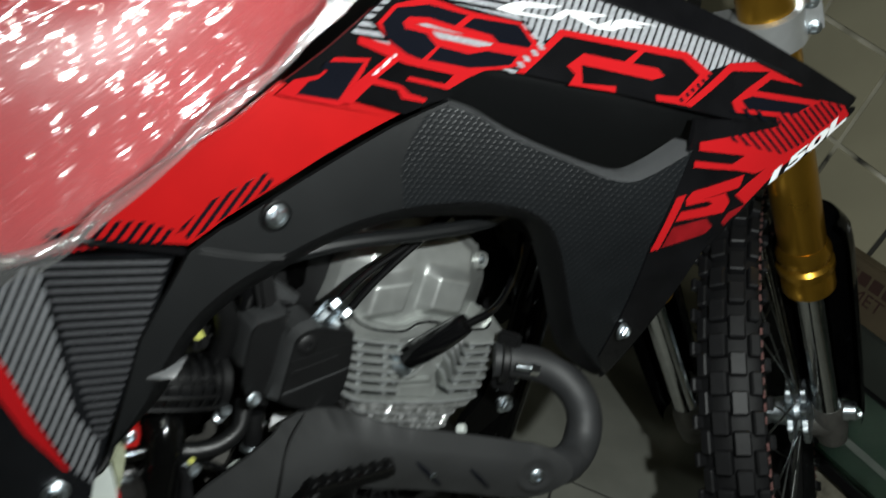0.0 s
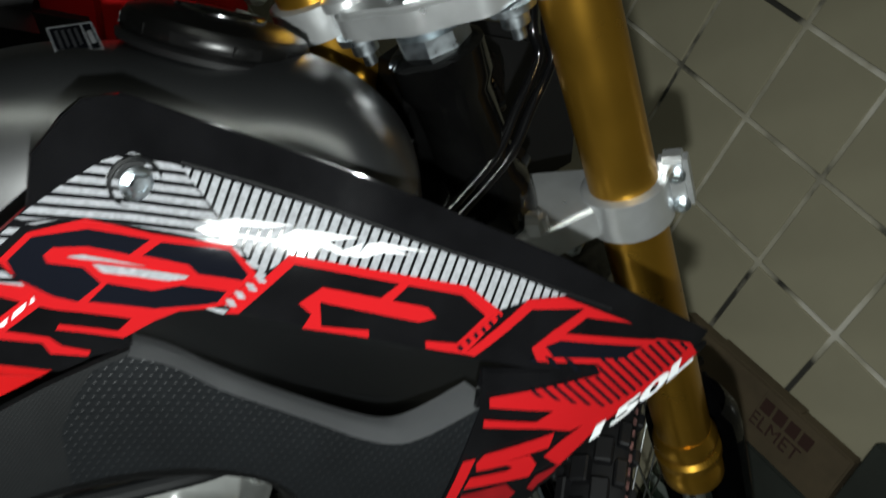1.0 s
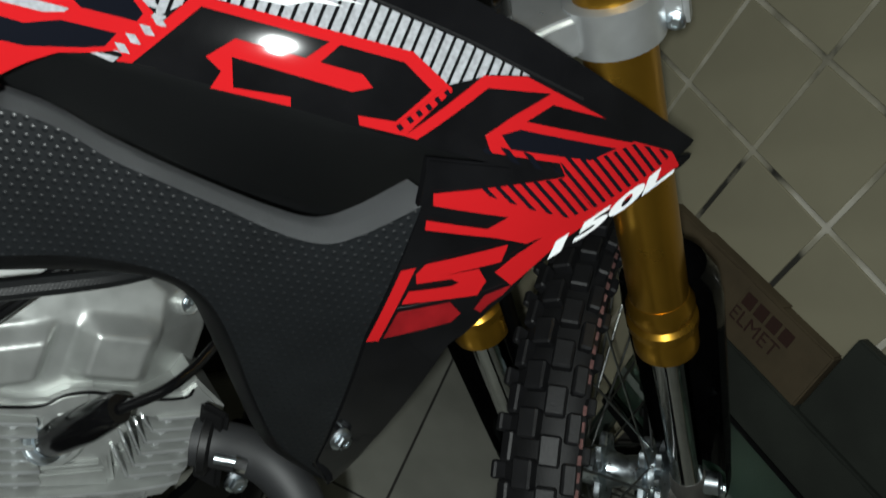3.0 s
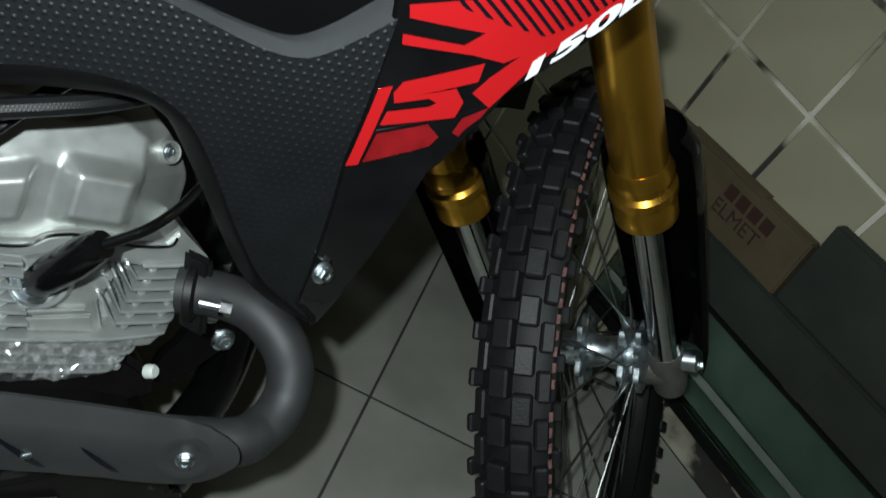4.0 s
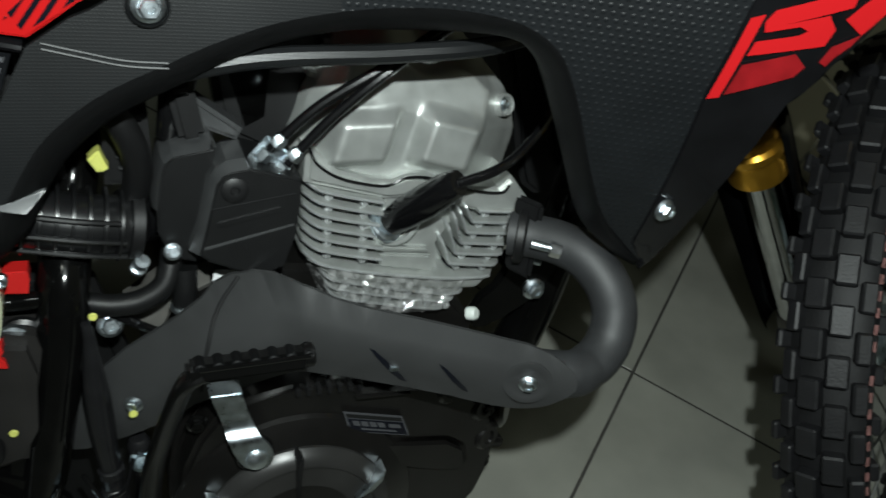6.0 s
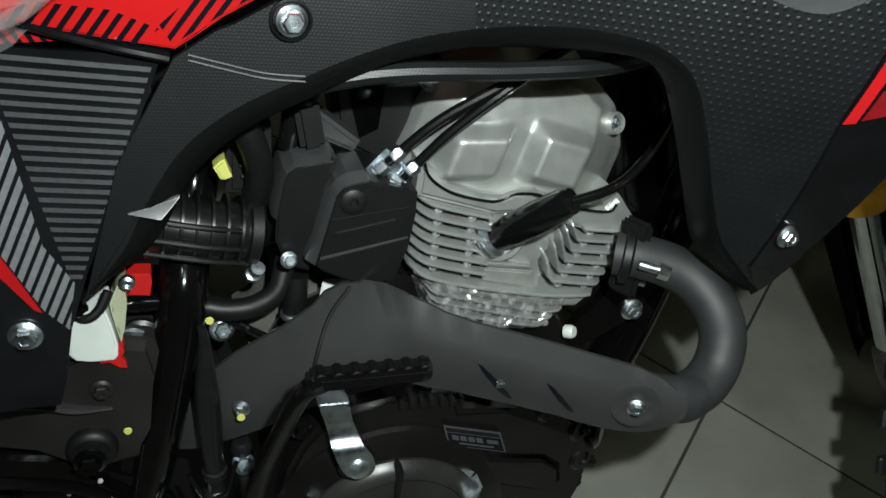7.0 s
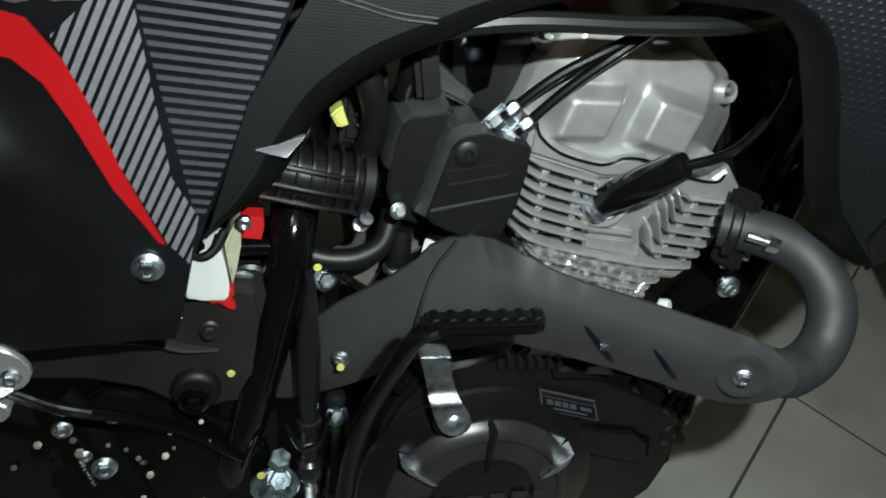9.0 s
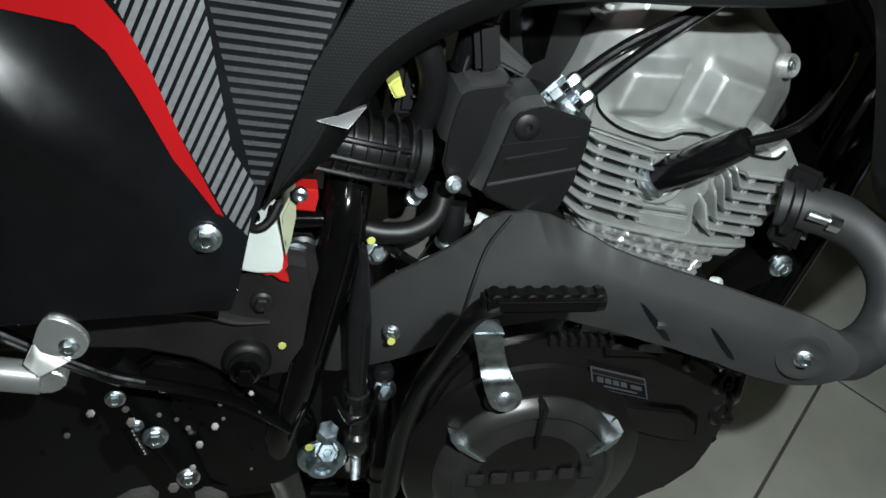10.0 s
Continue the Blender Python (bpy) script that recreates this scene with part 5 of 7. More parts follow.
uv_prism("boss_pad", [(-0.038, 0.024), (-0.004, 0.034), (0.020, 0.030), (0.026, 0.010), (0.020, -0.010), (0.030, -0.032), (-0.020, -0.0355), (-0.026, -0.012)], -0.0090, 0.03, CAST, barrel, 0.003)
uv_prism("boss_pad", [(-0.030, -0.0180), (0.012, -0.0125), (0.0155, -0.0165), (-0.028, -0.0225)], -0.0135, 0.0, CAST, barrel, 0.0015)
uv_prism("boss_pad", [(-0.027, -0.0250), (0.018, -0.0195), (0.024, -0.0330), (-0.020, -0.0350)], -0.0115, 0.0, CAST, barrel, 0.0015)
boss = lathe_bm(in_cyl(-0.0215, -0.004, 0.0035), (-0.3, -0.9, 0.25), [(0.024, -0.01), (0.0215, 0.004), (0.0195, 0.0085), (0.0165, 0.0090), (0.0150, 0.0065), (0.0, 0.0065)], 36)
part("plug_boss", boss, CAST, barrel, "smooth boss round the spark plug", 50)
uv_prism("lower_band", [(-0.078, -0.0375), (-0.020, -0.0390), (0.034, -0.0355), (0.074, -0.0270), (0.066, -0.0400), (0.030, -0.0470), (-0.055, -0.0480)], -0.0160, 0.10, CAST, barrel, 0.003, "smooth band under the fins")
for k in range(3):
    v = -0.0505 - 0.0072 * k
    fin([(-0.066 + 0.006 * k, v + 0.004), (-0.048 + 0.002 * k, v), (0.030, v + 0.0005), (0.061 - 0.005 * k, v + 0.006)], 0.0024, -0.0165)
    for q in range(6 if k < 2 else 0):
        fin_rib(-0.042 + 0.0175 * q + 0.002 * k, v - 0.0034, 0.0060)
wrap_bm = bmesh.new()
rows = []
for j in range(13):
    row = []
    for i in range(61):
        p, q = i / 60, j / 12
        u, v = -0.078 + 0.146 * p + (0.022 - 0.040 * p) * q, -0.0400 + 0.010 * p - 0.0300 * q - 0.004 * math.sin(3 * p) * q
        w = Vector((u * 95, v * 130, 3.0))
        y = -0.0195 + 0.020 * max(0.0, abs(2 * p - 1) - 0.78) / 0.22 - 0.0030 * (noise.noise(w) + 0.8 * abs(noise.noise(w * 2.3)))
        row.append(wrap_bm.verts.new(in_cyl(u, y, v)))
    rows.append(row)
for a, b in zip(rows, rows[1:]):
    for i in range(60):
        wrap_bm.faces.new((a[i], a[i + 1], b[i + 1], b[i]))
part("base_wrap", wrap_bm, WRAP, barrel, "crumpled clear film round the foot of the cylinder", 25)

# head cover: a domed casting with two raised lobes
def ramp(x, a, b):
    t = min(1.0, max(0.0, (x - a) / (b - a)))
    return t * t * (3 - 2 * t) * 0.25 + t * 0.75


def cover_y(u, v):
    y = -0.0065 + 0.9 * max(0.0, -0.086 - u) + 0.75 * max(0.0, u - 0.022)
    w = v - 0.27 * (u + 0.065)
    y -= 0.0135 * ramp(u, -0.094, -0.083) * (1 - ramp(u, -0.050, -0.042)) * ramp(w, 0.037, 0.048) * (1 - ramp(w, 0.074, 0.083))
    y -= 0.0135 * ramp(u, -0.030, -0.020) * (1 - ramp(u, 0.0125, 0.026)) * ramp(v, 0.047, 0.058) * (1 - ramp(v, 0.087, 0.096))
    ridge = 0.1170 + 0.0048 * math.cos((u + 0.062) * 105)
    y += 0.40 * max(0.0, v - 0.086)
    y += 1.8 * max(0.0, v - ridge)
    return y


bm = bmesh.new()
NU, NV, rows = 84, 60, []
for j in range(NV + 1):
    v = 0.0345 + 0.112 * j / NV
    top_in = max(0.0, v - 0.075)
    u0, u1 = -0.107 + 0.25 * top_in, 0.0735 - 4.5 * top_in ** 1.6 - 0.06 * (v - 0.035)
    row = []
    for i in range(NU + 1):
        u = u0 + (u1 - u0) * i / NU
        row.append(bm.verts.new(in_cyl(u, cover_y(u, v), v)))
    rows.append([bm.verts.new(in_cyl(u0 + 0.002, 0.12, v))] + row + [bm.verts.new(in_cyl(u1 - 0.002, 0.12, v))])
for a, b in zip(rows, rows[1:]):
    for i in range(NU + 2):
        bm.faces.new((a[i], a[i + 1], b[i + 1], b[i]))
bm.faces.new(rows[0][::-1])
bm.faces.new(rows[-1])
bmesh.ops.recalc_face_normals(bm, faces=bm.faces[:])
head = part("cylinder_head_cover", bm, CAST, bike, "cast aluminium cylinder head cover with two raised lobes", 80)
seam_pts = []
for u, v in ((-0.104, 0.050), (-0.0945, 0.0385), (-0.0744, 0.0315), (-0.0478, 0.0315), (-0.0371, 0.0345), (-0.0288, 0.0412), (-0.0143, 0.0449), (0.0003, 0.0444), (0.0296, 0.0424), (0.0522, 0.0455), (0.0560, 0.0525)):
    seam_pts.append(in_cyl(u, min(cover_y(u, max(v, 0.0345)), -0.0172) - 0.0006, v))
part("gasket_seam", tube_bm(seam_pts, 0.0011, 6, 6), HOSE, head, "black rubber gasket seam")
part("bolt_pocket", lathe_bm(in_cyl(0.042, 0.012, 0.104), (0.35, -0.9, 0.3), [(0.0090, -0.006), (0.0088, 0.003), (0.0078, 0.0045), (0.0066, 0.0040), (0.0066, -0.001), (0.0, -0.001)], 24), CAST, head, "raised pocket round the cover bolt")
bolt(in_cyl(0.042, 0.012, 0.104) + Vector((0.0, 0.0, 0.0005)), (0.35, -0.9, 0.3), 0.0062, head, ZINC, "cover_bolt")
for k in range(5):
    cyl_box("rear_fin", -0.110 + 0.0028 * k, -0.070 + 0.004 * k, 0.012 + 0.004 * k, 0.12, 0.088 + 0.0075 * k, 0.0915 + 0.0075 * k, CAST, head, 0.001)
# panel added to darken the gap between head and shroud
part("dark_filler_panel", prism_bm([(0.030, 0.58), (0.112, 0.576), (0.150, 0.47), (0.120, 0.43), (0.078, 0.43), (0.062, 0.47), (0.050, 0.53)], 0.085, 0.115, 0.012, 1), DULL, bike, "added dark panel filling the gap beside the frame tube")
part("harness_strap", tube_bm([(0.062, 0.078, 0.565), (0.090, 0.078, 0.515), (0.110, 0.080, 0.46)], [0.006, 0.009, 0.006], 10), PAINT, bike, "glossy black wiring sleeve")
part("rear_inner_plate", prism_bm([(-0.215, 0.585), (-0.150, 0.605), (-0.125, 0.60), (-0.150, 0.53), (-0.165, 0.50), (-0.205, 0.52)], 0.030, 0.060, 0.006, 1), DULL, bike, "dark inner bracket behind the throttle")

plug = part("spark_plug_cap", tube_bm([(-0.089, -0.017, 0.467), (-0.083, -0.027, 0.479), (-0.073, -0.042, 0.496), (-0.064, -0.055, 0.512), (-0.060, -0.060, 0.517)], [0.0105, 0.0122, 0.0125, 0.0110, 0.0092], 18), HOSE, bike, "black rubber spark plug cap")
part("plug_lead", tube_bm([(-0.061, -0.060, 0.516), (-0.03, -0.056, 0.524), (0.002, -0.035, 0.533), (0.04, 0.0, 0.552), (0.06, 0.03, 0.59)], 0.0037, 12), HOSE, plug, "black ignition lead")
part("cap_collar", lathe_bm((-0.0655, -0.053, 0.5095), (0.42, -0.55, 0.70), [(0.0095, 0), (0.0105, 0.002), (0.0105, 0.005), (0.0085, 0.007)], 20), HOSE, plug)
part("spark_plug", lathe_bm((-0.092, -0.012, 0.463), (0.42, -0.55, 0.70), [(0.0108, 0.0), (0.0108, 0.006), (0.009, 0.0068), (0.009, 0.012)], 6), ZINC, plug, "plated spark plug hexagon")
part("plug_washer", lathe_bm((-0.092, -0.012, 0.463), (0.42, -0.55, 0.70), [(0.0142, -0.003), (0.0142, 0.0005), (0.0125, 0.0015)], 28), ZINC, plug, "bright plug washer")

# exhaust
pipe = part("exhaust_pipe", tube_bm([(0.000, -0.034, 0.460), (0.017, -0.045, 0.4615), (0.0315, -0.060, 0.4625), (0.044, -0.078, 0.459), (0.0535, -0.096, 0.4465), (0.057, -0.108, 0.4290), (0.050, -0.118, 0.4100), (0.031, -0.127, 0.3990), (0.001, -0.132, 0.4000), (-0.08, -0.10, 0.405)], 0.0168, 20, 8), PIPE, bike, "dark coated exhaust pipe curving down from the head")
fl = lathe_bm((0.004, -0.038, 0.4605), (0.85, -0.5, 0.02), [(0.0185, 0), (0.0215, 0.001), (0.0215, 0.006), (0.0185, 0.008)], 28)
box_bm((0.010, -0.040, 0.4590), (0.007, 0.024, 0.064), Matrix.Rotation(radians(30), 4, "Z"), 0.003, fl)
part("exhaust_flange", fl, DULL, pipe, "black exhaust flange")
part("flange_stud", lathe_bm((0.004, -0.062, 0.4660), (0.88, -0.45, -0.1), [(0.0034, 0), (0.0034, 0.030), (0.0026, 0.031)], 12), ZINC, pipe, "plated stud")
part("flange_nut", lathe_bm((0.0165, -0.0685, 0.4647), (0.88, -0.45, -0.1), [(0.0064, 0), (0.0064, 0.008), (0.0050, 0.0092), (0.0034, 0.0092)], 6), CHROME, pipe, "bright hexagon nut")
part("flange_stud", lathe_bm((0.012, -0.030, 0.4370), (0.88, -0.45, -0.1), [(0.0034, 0), (0.0034, 0.020)], 12), ZINC, pipe, "plated stud")

SHL = [(-0.002, 0.422), (0.001, 0.412), (-0.001, 0.403), (-0.020, 0.383), (-0.044, 0.380), (-0.081, 0.388), (-0.157, 0.393), (-0.190, 0.385), (-0.232, 0.360), (-0.246, 0.346), (-0.272, 0.324), (-0.320, 0.300), (-0.332, 0.32), (-0.318, 0.339), (-0.292, 0.375), (-0.232, 0.427), (-0.216, 0.448), (-0.189, 0.461), (-0.169, 0.460), (-0.144, 0.451), (-0.092, 0.445), (-0.057, 0.440), (-0.022, 0.435)]


def shield_y(x, z):
    zc = 0.408 + 0.10 * max(0, -x) if x > -0.17 else 0.425 - 0.75 * (-0.17 - x)
    return -0.142 - 0.41 * (x + 0.03) - 0.006 + 9.0 * (z - zc) ** 2


shield = part("heat_shield", sheet_bm(SHL, shield_y, 0.003, 0.0015, 1, 2), SHIELD, bike, "matte dark grey exhaust heat shield with two slots")
# slots are flat black sheets; the dark of their openings is painted
for sl in ([(-0.131, 0.424), (-0.124, 0.421), (-0.101, 0.396), (-0.110, 0.399)], [(-0.088, 0.418), (-0.081, 0.414), (-0.062, 0.393), (-0.071, 0.397)]):
    s2 = part("vent_slot", sheet_bm(chaikin(sl, 1), shield_y, 0.002, 0.0, 0, 1, 0.0004), DBLACK, shield, "vent slot painted as a flat dark patch")
part("slot_clip", box_bm((-0.113, shield_y(-0.113, 0.408) - 0.0006, 0.4085), (0.006, 0.002, 0.004), None, 0.0006), ZINC, shield)
part("dimple", lathe_bm((-0.030, -0.1475, 0.409), (-0.38, -0.92, 0), [(0.017, -0.002), (0.0165, 0.0002), (0.013, 0.0006), (0.0115, 0.0001), (0.008, 0.0001)], 36), SHIELD, shield, "pressed ring round the bolt")
bolt((-0.030, -0.1480, 0.409), (-0.38, -0.92, 0), 0.0075, shield, ZINC, "shield_bolt")
bolt((-0.2745, -0.0500, 0.3560), (-0.38, -0.92, 0), 0.0075, shield, ZINC, "shield_bolt")
part("paint_mark", lathe_bm((-0.2755, -0.0568, 0.3535), OUT, [(0.0028, 0), (0.0028, 0.001)], 10), YELLOW, shield)
part("shield_seam", tube_bm([(-0.205, shield_y(-0.205, 0.452) - 0.0005, 0.452), (-0.219, shield_y(-0.219, 0.43) - 0.0005, 0.43), (-0.228, shield_y(-0.228, 0.40) - 0.0005, 0.40), (-0.232, shield_y(-0.232, 0.372) - 0.0005, 0.372)], 0.0013, 6), DULL, shield)

# crankcase and clutch cover
CASEO = [(-0.256, 0.269), (-0.247, 0.327), (-0.218, 0.368), (-0.158, 0.380), (-0.067, 0.366), (-0.012, 0.340), (0.004, 0.300), (0.008, 0.263), (-0.006, 0.215), (-0.075, 0.176), (-0.16, 0.166), (-0.22, 0.185), (-0.25, 0.222)]
crank = part("crankcase", prism_bm([(x * 1.0, z) for x, z in CASEO], -0.045, 0.13, 0.006, 1), CASE, bike, "black painted crankcase")
part("clutch_cover", prism_bm([(-0.160 + (x + 0.160) * 0.95, 0.28 + (z - 0.28) * 0.94) for x, z in CASEO], -0.074, -0.046, 0.010, 1), CASE, crank, "black painted clutch cover")
DX, DZ = -0.166, 0.2525
part("cover_dome", lathe_bm((DX, -0.0735, DZ), OUT, [(0.094, 0), (0.092, 0.004), (0.080, 0.0085), (0.0725, 0.0105), (0.070, 0.0115), (0.058, 0.0180), (0.0, 0.0215)], 80), CASE, crank, "round domed clutch cover plate", 22)
part("cover_ring", lathe_bm((DX, -0.0735, DZ), OUT, [(0.0725, 0.0090), (0.0722, 0.0125), (0.0690, 0.0168), (0.0628, 0.0212), (0.0608, 0.0214), (0.0588, 0.0190)], 80), RING, crank, "bevelled ring on the clutch cover, its reflection painted grey", 30)
for p in ([(-0.2325, 0.2965), (-0.2265, 0.2945), (-0.2035, 0.2750), (-0.2080, 0.2755), (-0.2260, 0.2880)], [(-0.1035, 0.3000), (-0.1055, 0.2900), (-0.1120, 0.2820), (-0.1245, 0.2755), (-0.1130, 0.2900)]):
    part("polished_wedge", prism_bm(p, -0.0985, -0.084, 0.0008), ZINC, crank, "bright machined wedge")
part("cover_fin", prism_bm([(-0.1715, 0.3235), (-0.1690, 0.3260), (-0.1660, 0.3235), (-0.1675, 0.2850), (-0.1690, 0.2850)], -0.0985, -0.080, 0.0012), DULL, crank, "dark raised pointer rib")
for k in range(6):
    part("raised_mark", box_bm((DX - 0.042 + 0.0175 * k, -0.0955, 0.2540 + 0.0006 * k), (0.0125, 0.0030, 0.0100), None, 0.0009), RING, crank, "raised maker's mark")
STK = [(-0.1345, 0.3465), (-0.0880, 0.3335), (-0.0800, 0.3135), (-0.1280, 0.3270)]


def on_sticker(u0, u1, v0, v1):
    a, b, c, d = [Vector(p) for p in STK]
    return [tuple(a.lerp(b, u).lerp(d.lerp(c, u), v)) for u, v in ((u0, v0), (u1, v0), (u1, v1), (u0, v1))]


lab2 = part("case_sticker", prism_bm(STK, -0.0790, -0.0778, 0.0), DGREY, crank, "black sticker with a thin grey border")
part("sticker_field", prism_bm(on_sticker(0.03, 0.97, 0.30, 0.94), -0.0794, -0.0789, 0.0), DBLACK, lab2)
part("sticker_field", prism_bm(on_sticker(0.03, 0.97, 0.06, 0.24), -0.0794, -0.0789, 0.0), GREYC, lab2)
for k in range(4):
    part("sticker_bar", prism_bm(on_sticker(0.10 + 0.14 * k, 0.21 + 0.14 * k, 0.38, 0.62), -0.0797, -0.0793, 0.0), DGREY, lab2, "small grey printed bar")
part("sticker_bar", prism_bm(on_sticker(0.70, 0.90, 0.42, 0.60), -0.0797, -0.0793, 0.0), DGREY, lab2)
part("sticker_bar", prism_bm(on_sticker(0.20, 0.80, 0.74, 0.82), -0.0797, -0.0793, 0.0), DGREY, lab2)
for x, z in ((-0.235, 0.345), (-0.15, 0.372), (-0.010, 0.318), (-0.006, 0.262), (-0.035, 0.212), (-0.100, 0.368)):
    bolt((x, -0.066, z), OUT, 0.009, crank, PAINT, "case_bolt")
part("case_edge", prism_bm([(-0.128, 0.3645), (-0.080, 0.3600), (-0.086, 0.3570), (-0.126, 0.3590)], -0.0835, -0.070, 0.0015), CASE, crank, "rounded edge of the case")
part("case_step", prism_bm([(-0.142, 0.322), (-0.088, 0.309), (-0.030, 0.300), (-0.022, 0.262), (-0.060, 0.268), (-0.112, 0.290)], -0.0790, -0.070, 0.005, 1), CASE, crank, "stepped flat on the clutch cover")
for k in range(7):
    part("case_notch", box_bm((-0.168 + 0.0075 * k, -0.0745, 0.3695 - 0.0003 * k), (0.0032, 0.010, 0.007), None, 0.0008), DULL, crank)
for x, z in ((-0.052, 0.345), (-0.020, 0.322), (-0.012, 0.290)):
    part("case_boss", lathe_bm((x, -0.060, z), (0.35, -0.9, 0.1), [(0.0125, 0), (0.0125, 0.012), (0.0100, 0.0145), (0.0062, 0.0145), (0.0062, 0.010), (0.0, 0.010)], 20), CASE, crank, "rounded bolt boss on the case", 40)
part("case_tooth", box_bm((0.004, -0.060, 0.2760), (0.018, 0.014, 0.010), Matrix.Rotation(radians(10), 4, "Y"), 0.003), CASE, crank)
filler = part("oil_filler", lathe_bm((-0.008, -0.040, 0.304), (0.75, -0.6, 0.1), [(0.017, 0), (0.017, 0.006), (0.0145, 0.008), (0.0145, 0.014), (0.018, 0.016), (0.018, 0.026), (0.014, 0.029)], 24), CASE, crank, "black oil filler plug")
part("gear_housing", prism_bm([(-0.20, 0.43), (-0.12, 0.42), (-0.03, 0.39), (0.0, 0.36), (0.0, 0.33), (-0.25, 0.33), (-0.26, 0.40)], 0.0, 0.13, 0.006, 1), CASE, crank, "upper half of the crankcase")
part("pale_tag", box_bm((-0.200, -0.012, 0.424), (0.034, 0.002, 0.018), Matrix.Rotation(radians(8), 4, "Y"), 0.0008), DWHITE, crank, "white paper tag")
part("drain_nipple", lathe_bm((-0.008, -0.004, 0.368), (0.5, -0.6, 0.3), [(0.0058, 0), (0.0058, 0.006), (0.0045, 0.008)], 12), MILK, crank, "pale plastic plug")

# kick starter and its bracket
kick = part("kick_lever", tube_bm([(-0.2360, -0.146, 0.4500), (-0.2460, -0.142, 0.4425), (-0.2520, -0.134, 0.4230), (-0.2600, -0.120, 0.3840), (-0.2655, -0.112, 0.3570), (-0.2695, -0.104, 0.3150), (-0.271, -0.096, 0.250)], [0.0078, 0.0098, 0.0105, 0.0110, 0.0112, 0.0112, 0.012], 14, 6, None, 0.55), LEVER, bike, "black folding kick starter lever")
part("kick_peg", box_bm((-0.2130, -0.1455, 0.4520), (0.070, 0.012, 0.0120), Matrix.Rotation(radians(-1.0), 4, "Y"), 0.0025), LEVER, kick, "ribbed kick starter peg")
for k in range(7):
    part("peg_tooth", lathe_bm((-0.2405 + 0.0100 * k, -0.1402, 0.4550 + 0.00016 * k), OUT, [(0.0030, 0), (0.0037, 0.0010), (0.0037, 0.0105), (0.0030, 0.0112)], 14), VOID, kick)
part("peg_edge", tube_bm([(-0.241, -0.1520, 0.4560), (-0.211, -0.1522, 0.4565), (-0.180, -0.1522, 0.4572)], 0.0014, 8), PAINT, kick)
part("peg_end", lathe_bm((-0.1785, -0.1455, 0.4535), (1, 0, 0.05), [(0.0072, -0.004), (0.0072, 0.001), (0.0055, 0.0022)], 16), LEVER, kick)
BR = [(-0.2290, 0.3850), (-0.2080, 0.3840), (-0.2045, 0.3680), (-0.1985, 0.3520), (-0.1895, 0.3405), (-0.1865, 0.3300), (-0.1905, 0.3225), (-0.2005, 0.3205), (-0.2090, 0.3265), (-0.2170, 0.3450), (-0.2230, 0.3680)]
brk = part("kick_bracket", sheet_bm(BR, lambda x, z: -0.092 + 0.0045 * math.tanh((z - 0.352) * 300) * 0.8, 0.003, 0.0010, 1, 3), ZINC, bike, "zinc plated stepped bracket")
part("bracket_fold", box_bm((-0.2185, -0.0830, 0.3850), (0.021, 0.016, 0.003), None, 0.001), ZINC, brk, "folded upper end")
part("bracket_bolt", lathe_bm((-0.1990, -0.0955, 0.3310), (0, -1, 0.15), [(0.0078, 0), (0.0074, 0.002), (0.005, 0.0036), (0.0, 0.0042)], 24), ZINC, brk, "low domed bolt head")
part("rubber_washer", lathe_bm((-0.199, -0.084, 0.3290), OUT, [(0.0135, 0), (0.0135, 0.006)], 24), HOSE, brk)

# throttle body, air duct, cables
HOUT = [(-0.2556, 0.4950), (-0.2556, 0.4995), (-0.2521, 0.5193), (-0.2490, 0.5290), (-0.2430, 0.5341), (-0.2183, 0.5392)]
HIN = [(-0.2527, 0.4950), (-0.2527, 0.5010), (-0.2494, 0.5205), (-0.2472, 0.5268), (-0.2419, 0.5315), (-0.2205, 0.5358)]
COUT = [(-0.2350, 0.4700), (-0.2291, 0.4873), (-0.2227, 0.5192), (-0.2183, 0.5269), (-0.2115, 0.5316), (-0.2002, 0.5333)]
CIN = [(-0.2295, 0.4700), (-0.2255, 0.4872), (-0.2187, 0.5190), (-0.2149, 0.5244), (-0.2088, 0.5275), (-0.1982, 0.5290)]


def bevel_strip(name, outer, inner, y0, y1, parent, label):
    """A flat slanting strip between an outer line and an inner, prouder one, with a wall behind its outer line."""
    bm = bmesh.new()
    rows = [[bm.verts.new((a[0], y0 + 0.030, a[1])), bm.verts.new((a[0], y0, a[1])), bm.verts.new((b[0], y1, b[1])), bm.verts.new((b[0], y1 + 0.004, b[1]))] for a, b in zip(outer, inner)]
    for r, t in zip(rows, rows[1:]):
        for k in range(3):
            bm.faces.new((r[k], r[k + 1], t[k + 1], t[k]))
    bmesh.ops.recalc_face_normals(bm, faces=bm.faces[:])
    bmesh.ops.solidify(bm, geom=bm.faces[:], thickness=0.001)
    return part(name, bm, GREYB, parent, label, 25)


hous = part("throttle_housing", prism_bm(HIN + [(-0.2160, 0.5365), (-0.2200, 0.5150), (-0.2290, 0.4780), (-0.2300, 0.4560), (-0.2450, 0.4600), (-0.2530, 0.4800)], -0.0360, 0.02, 0.0015), GREYC, bike, "dark grey plastic housing")
bevel_strip("housing_bevel", HOUT, HIN, -0.0290, -0.0362, hous, "bevelled edge with its light painted paler")
tcov = part("throttle_cover", prism_bm(CIN + [(-0.1659, 0.5204), (-0.1655, 0.5043), (-0.1680, 0.4800), (-0.1749, 0.4570), (-0.1839, 0.4530), (-0.2050, 0.4560), (-0.2230, 0.4640)], -0.0520, 0.0, 0.0025), GREYC, bike, "dark grey faceted throttle cover")
